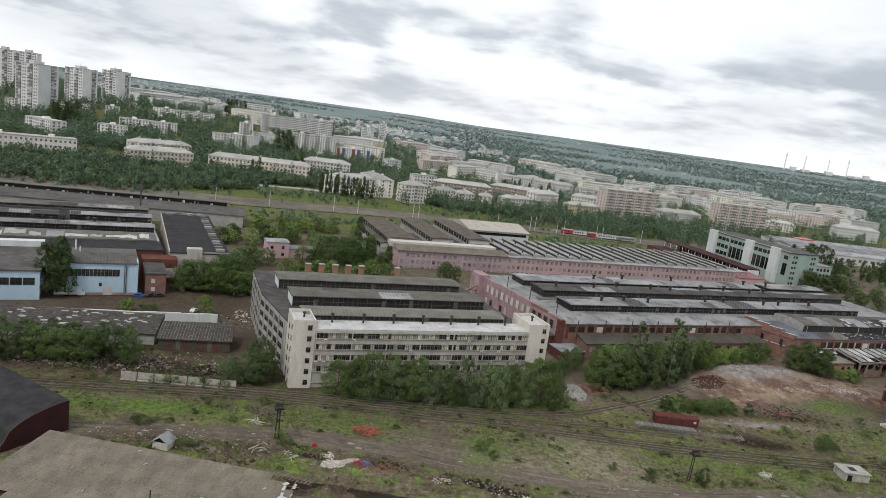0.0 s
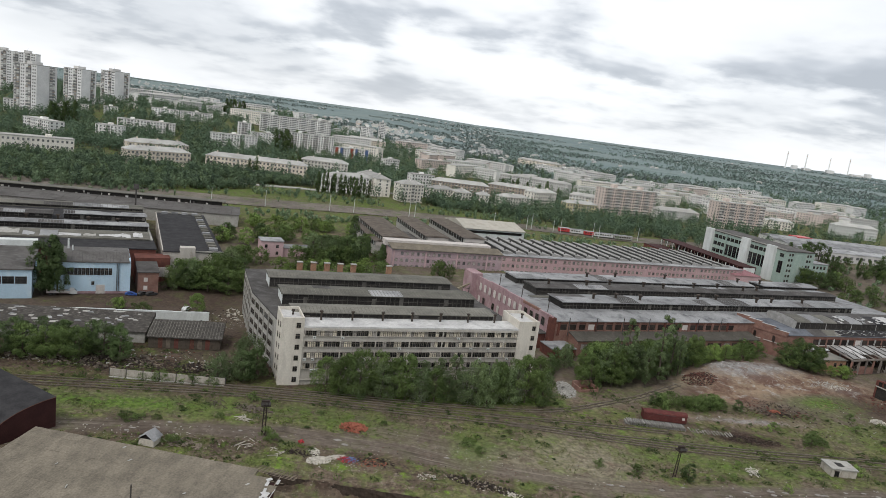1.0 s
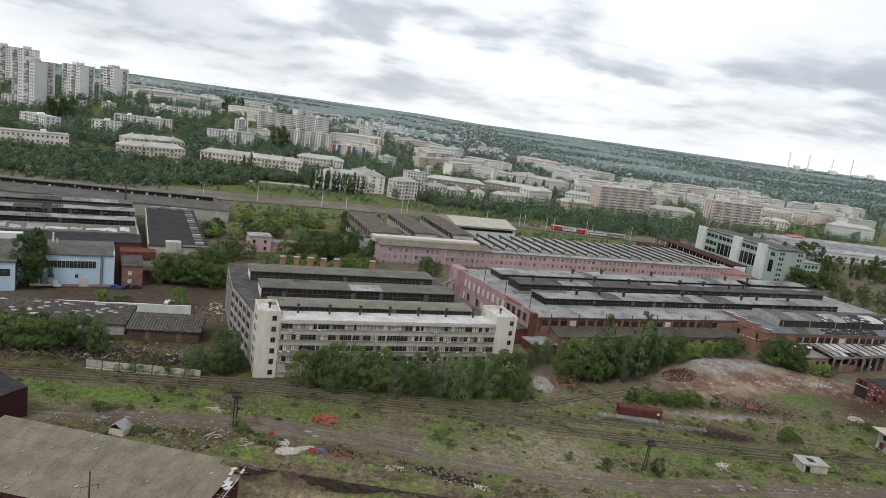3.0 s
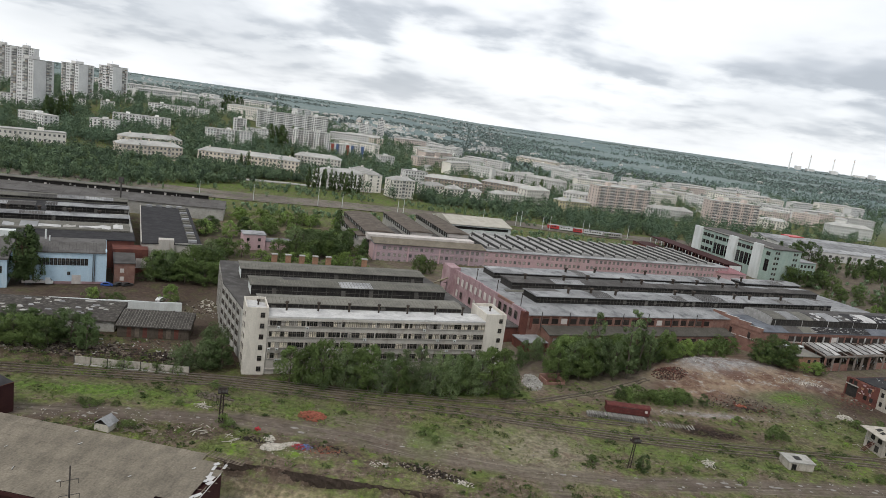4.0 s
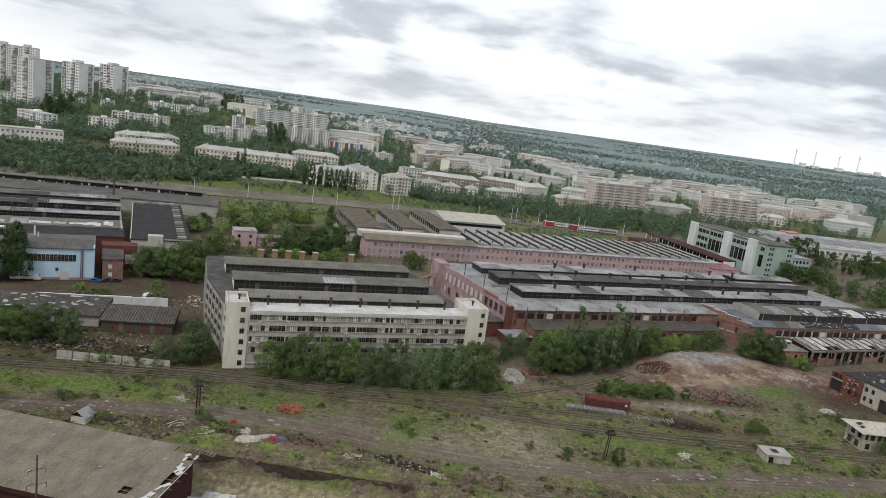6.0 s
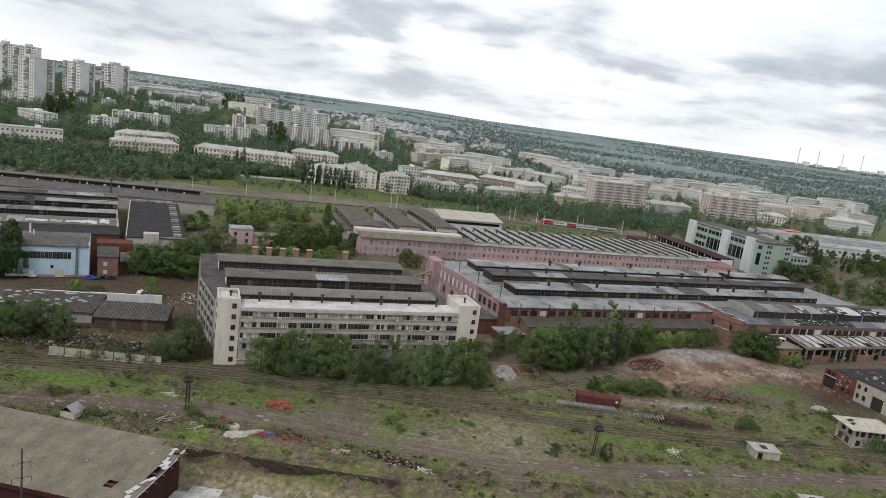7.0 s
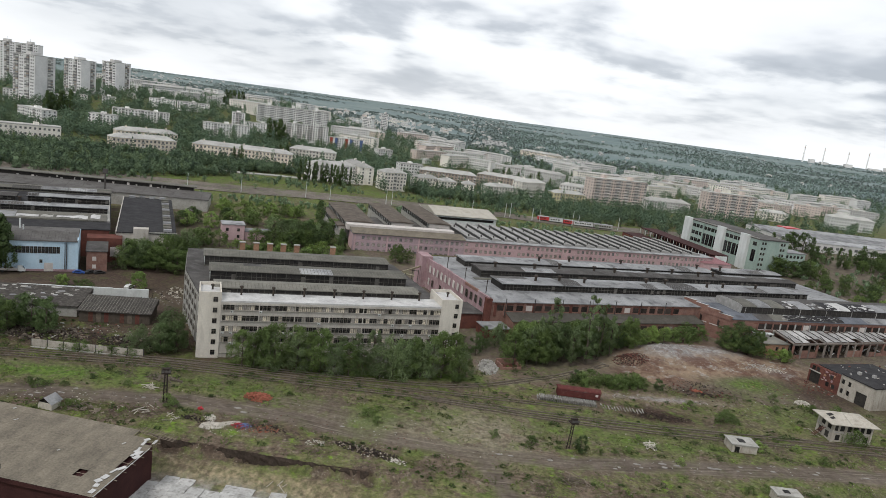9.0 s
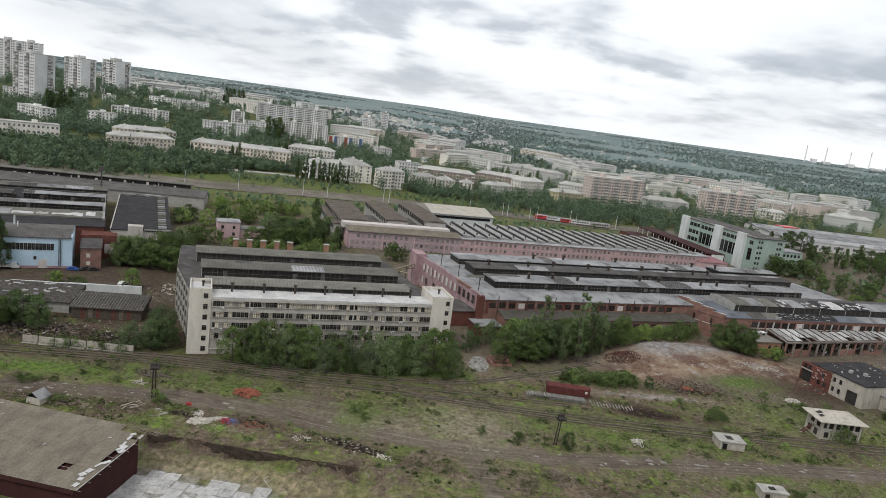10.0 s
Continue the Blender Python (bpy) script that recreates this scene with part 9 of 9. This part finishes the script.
def brick_stack(u):
    b = thing("brick_stack", pose(-38.6, 183.2, 0, 0, 0, TURN) @ pose(u, 69.3, 16.1), "short brick roof stack with a concrete cap", "chimney", "brick stacks along the hall")
    part("shaft", Shape().box(-1.0, 1.0, -0.7, 0.7, 0, 3.8), "ochre_brick", b)
    part("cap", Shape().box(-1.15, 1.15, -0.85, 0.85, 3.8, 4.1), "concrete", b)


for u in (15.2, 20.4, 25.6, 30.8, 36.0, 50.5):
    brick_stack(u)


def ribbon(name, label, pts, width, mat, step=8.0, lift=0.12):
    s = Shape()
    line = smooth_line(pts, step)
    v = []
    for i, p in enumerate(line):
        d = (line[min(i + 1, len(line) - 1)] - line[max(i - 1, 0)]).normalized()
        q = Vector((-d.y, d.x, 0)) * width / 2
        for k in (-1, -0.33, 0.33, 1):
            x, y = p.x + q.x * k, p.y + q.y * k
            v.append((x, y, max(height(x, y), float(land(x, y))) + lift))
    s.add(v, [(4 * i + k, 4 * i + k + 1, 4 * i + k + 5, 4 * i + k + 4) for i in range(len(line) - 1) for k in range(3)])
    return tagged(new(name, s.mesh(name, M[mat])), label, "road", kind="structure")


M["asphalt"] = material("worn_pale_asphalt", (0.30, 0.295, 0.285), (0.22, 0.215, 0.21), scale=0.1, fine=2, mix=0.3)
M["ballast"] = material("brown_ballast", (0.19, 0.165, 0.14), (0.10, 0.086, 0.072), scale=0.06, fine=0.8, mix=0.6, stain=(0.105, 0.13, 0.05), stain_amount=0.85)
ribbon("road_town", "worn asphalt street along the town houses", [(-330, 470), (-260, 505), (-178, 552), (-104, 594), (-35, 614), (43, 661), (91, 697), (160, 735)], 9, "asphalt", lift=0.35)
ribbon("railway_bed", "wide brown ballast bed of the main line", [(-380, 385), (-250, 425), (-136, 455), (-78, 481), (-24, 503), (50, 533), (137, 552), (260, 590)], 26, "ballast", lift=0.35)
for off in (-11, -5.5, 0, 5.5, 11):
    track([(-380, 385 + off), (-250, 425 + off), (-136, 455 + off), (-78, 481 + off), (-24, 503 + off), (50, 533 + off), (137, 552 + off), (260, 590 + off)])


def coach(x, y, turn, ln, paint, label):
    b = thing("train_coach", at(x, y, turn), label, "train", "train on the main line")
    part("body", Shape().box(0, ln, -1.5, 1.5, 1.0, 3.6), paint, b)
    arc = [(1.55 * math.cos(a), 3.6 + 0.6 * math.sin(a)) for a in np.linspace(0, math.pi, 7)]
    part("roof", Shape().profile(arc, 0, ln), "roof_light", b)
    part("underframe", Shape().box(0.5, ln - 0.5, -1.2, 1.2, 0.4, 1.0), "steel", b)
    for i in range(int(ln / 2) - 1):
        pane(b, 1.6 + 2 * i, -1.5, 2.6, 1.3, 0.9, "glass")


coach(93, 541.0, 8, 9, "paint_red", "bright red locomotive on the main line")
coach(102.4, 542.3, 8, 11, "paint_white", "white passenger coach behind a red locomotive")
coach(114, 544, 8, 8, "paint_red", "bright red locomotive on the main line")
coach(122.4, 545.2, 8, 16, "paint_white", "white passenger coach behind a red locomotive")
coach(139, 548, 10, 16, "concrete", "grey passenger coach at the train's end")


def lamp_post(x, y, h):
    b = thing("catenary_mast", at(x, y, 20), "slim pale railway mast with a bracket", "mast", "masts along the railway")
    part("pole", Shape().tube((0, 0, -0.5), (0, 0, h), 0.22, 0.14, 6), "white", b)
    part("bracket", Shape().bar((0, 0, h - 0.8), (3.0, 0, h - 0.4), 0.12), "steel", b)


for i, (x, y) in enumerate(((-150, 440), (-118, 452), (-78, 470), (-62, 476), (-24, 494), (-20, 496), (40, 519), (66, 527), (70, 529), (88, 534), (94, 536), (121, 541), (126, 542), (160, 552))):
    lamp_post(x, y, 10 + i % 3)


def white_depot():
    b = thing("white_depot", at(312, 585, 10), "long low pale grey depot with weathered sheet roofs", "building")
    for k in range(3):
        part("wall", Shape().box(0, 150, 22 * k, 22 * k + 21, -2, 8 + k), "w_grey", b)
        part("roof", Shape().profile([(22 * k - 0.5, 8 + k), (22 * k + 21.4, 8 + k), (22 * k + 10.5, 10 + k)], -0.5, 150.5), "roof_light", b)
    for i in range(24):
        pane(b, 6 + 6 * i, 0, 4.5, 3.0, 2.2, "far_glass")
    r = thing("red_sign_block", at(334, 640, 20), "red fronted shop block with white stripes", "building")
    part("wall", Shape().box(0, 17, 0, 12, -2, 12), "paint_red", r)
    for z in (3.5, 7.5):
        part("stripe", Shape().box(0.5, 16.5, -0.12, 0, z, z + 1.2), "w_white", r)


white_depot()
row(["poplar_dark"], (-102, 541), (-60, 549), 13, 0.6, 15, 19, 0.85, "poplars along the town street")
row(["poplar_dark"], (-412, 700), (-392, 716), 6, 2.5, 20, 26, 1.2, "poplars among the town blocks")
row(["poplar_dark"], (-200, 783), (-184, 790), 5, 2.5, 20, 26, 1.2, "poplars among the town blocks")
row(["poplar_dark"], (-192, 840), (-176, 848), 4, 2, 18, 24, 1.1, "poplars among the town blocks")
row(["poplar_dark"], (-330, 990), (-308, 1000), 5, 3, 20, 26, 1.2, "poplars among the town blocks")
row(["poplar_dark"], (-166, 566), (-160, 570), 2, 1, 14, 17, 1.1, "poplars along the town street")
row(["poplar_dark"], (60, 760), (130, 800), 7, 6, 14, 20, 1.2, "poplars among the town blocks")
row(["poplar_dark"], (290, 505), (430, 550), 14, 8, 12, 19, 1.2, "trees along the depot")
row(["poplar_dark", "mid_dark"], (250, 560), (330, 575), 9, 4, 12, 17, 1.2, "trees along the depot")
row(["poplar_dark", "mid_dark"], (-150, 640), (-138, 652), 4, 3, 14, 18, 1.2, "poplars among the town blocks")


def far_chimney(x, y, h):
    b = thing("power_station_chimney", at(x, y), "tall far power station chimney, grey and slender", "chimney", "far power station chimneys")
    part("shaft", Shape().tube((0, 0, -5), (0, 0, h), 4.0, 2.4, 10), "w_pale", b)
    part("band", Shape().tube((0, 0, h * 0.82), (0, 0, h * 0.9), 3.1, 2.9, 10), "w_rose", b)


for x, h in ((1902, 96), (2014, 94), (2150, 88), (2262, 98)):
    far_chimney(x, 3990, h)
plant = thing("power_station", at(1950, 4000, -8), "far pale power station blocks on the horizon", "building")
for x, w, hh in ((0, 26, 22), (60, 40, 14), (190, 36, 20), (320, 60, 14), (400, 26, 26)):
    part("block", Shape().box(x, x + w, 0, 40, -5, hh), "w_grey", plant)

# ---- weeds ----


def weeds(name, label, n, mat, seed, size, spots):
    rng = np.random.default_rng(seed)
    pts = []
    while len(pts) < n:
        x, y = spots(rng)
        z = height(x, y)
        k = rng.uniform(0.2, 0.75)
        for _ in range(4):
            pts.append((x + rng.normal(0, 0.25), y + rng.normal(0, 0.25), z + k * rng.uniform(0.1, 0.8)))
    ob = new(name, leaf_mesh(name, np.array(pts), size, M[mat], rng))
    tagged(ob, label, "weeds", kind="stuff")


M["weed_dry"] = foliage("dry_olive_weeds", (0.190, 0.180, 0.080), (0.140, 0.138, 0.062))


def yard_spot(rng):
    while True:
        x, y = rng.uniform(-140, 190), rng.uniform(112, 214)
        if x < -22 and y < 136:
            continue
        if float(along(np.float64(x), np.float64(y), ROAD)) < 4 or (x < 32 and y < 136):
            continue
        bare = 1.8 * blob(x, y, 99.5, 189.3, 12, 5, 3) + blob(x, y, 105, 203, 24, 4, 9) + blob(x, y, 48, 159, 9, 14, 0) + blob(x, y, 8, 160, 22, 7, -8) + blob(x, y, -17, 146, 9, 4, 0) + 1.3 * blob(x, y, 126, 248, 30, 18, 22) + blob(x, y, -95, 205, 70, 22, 14) + 0.6 * blob(x, y, 165, 230, 14, 14, 0)
        if bare > rng.uniform(0.2, 0.9):
            continue
        if float(waves(x, y, 0.16, 1.0)) + float(waves(x, y, 0.43, 2.0)) * 0.6 > rng.uniform(-0.5, 0.6):
            return x, y


def bush_spot(rng):
    x, y = yard_spot(rng)
    return (x, y) if float(waves(x, y, 0.09, 5.0)) > 0.1 else yard_spot(rng)


weeds("weeds", "rough green weeds over the yard", 30000, "weed", 81, 0.27, yard_spot)
weeds("bright_weeds", "bright yellow-green weeds over the yard", 13000, "weed_bright", 82, 0.24, bush_spot)
weeds("dry_weeds", "dusty grey-green weeds over the yard", 16000, "weed_dry", 83, 0.26, yard_spot)


def tufts(name, label, n, leaves, size, mat, seed, spots):
    """Low dense clumps, each a dome of small leaves."""
    rng = np.random.default_rng(seed)
    out = []
    for _ in range(n):
        x, y = spots(rng)
        r = rng.uniform(0.4, 1.5) ** 1.3
        d = rng.normal(size=(leaves, 3))
        d /= np.linalg.norm(d, axis=1)[:, None]
        d *= (rng.uniform(0.2, 1, leaves) ** 0.4)[:, None]
        d[:, 2] = np.abs(d[:, 2])
        out.append(np.array([x, y, height(x, y)]) + d * np.array([r, r * rng.uniform(0.6, 1), r * rng.uniform(0.5, 0.9)]))
    ob = new(name, leaf_mesh(name, np.concatenate(out), size, M[mat], rng))
    tagged(ob, label, "weeds", kind="stuff")


tufts("weed_clumps", "dark green clumps of tall weeds over the yard", 620, 46, 0.3, "tuft", 84, yard_spot)
tufts("bright_weed_clumps", "yellow-green clumps of tall weeds over the yard", 220, 40, 0.28, "weed_bright", 85, bush_spot)
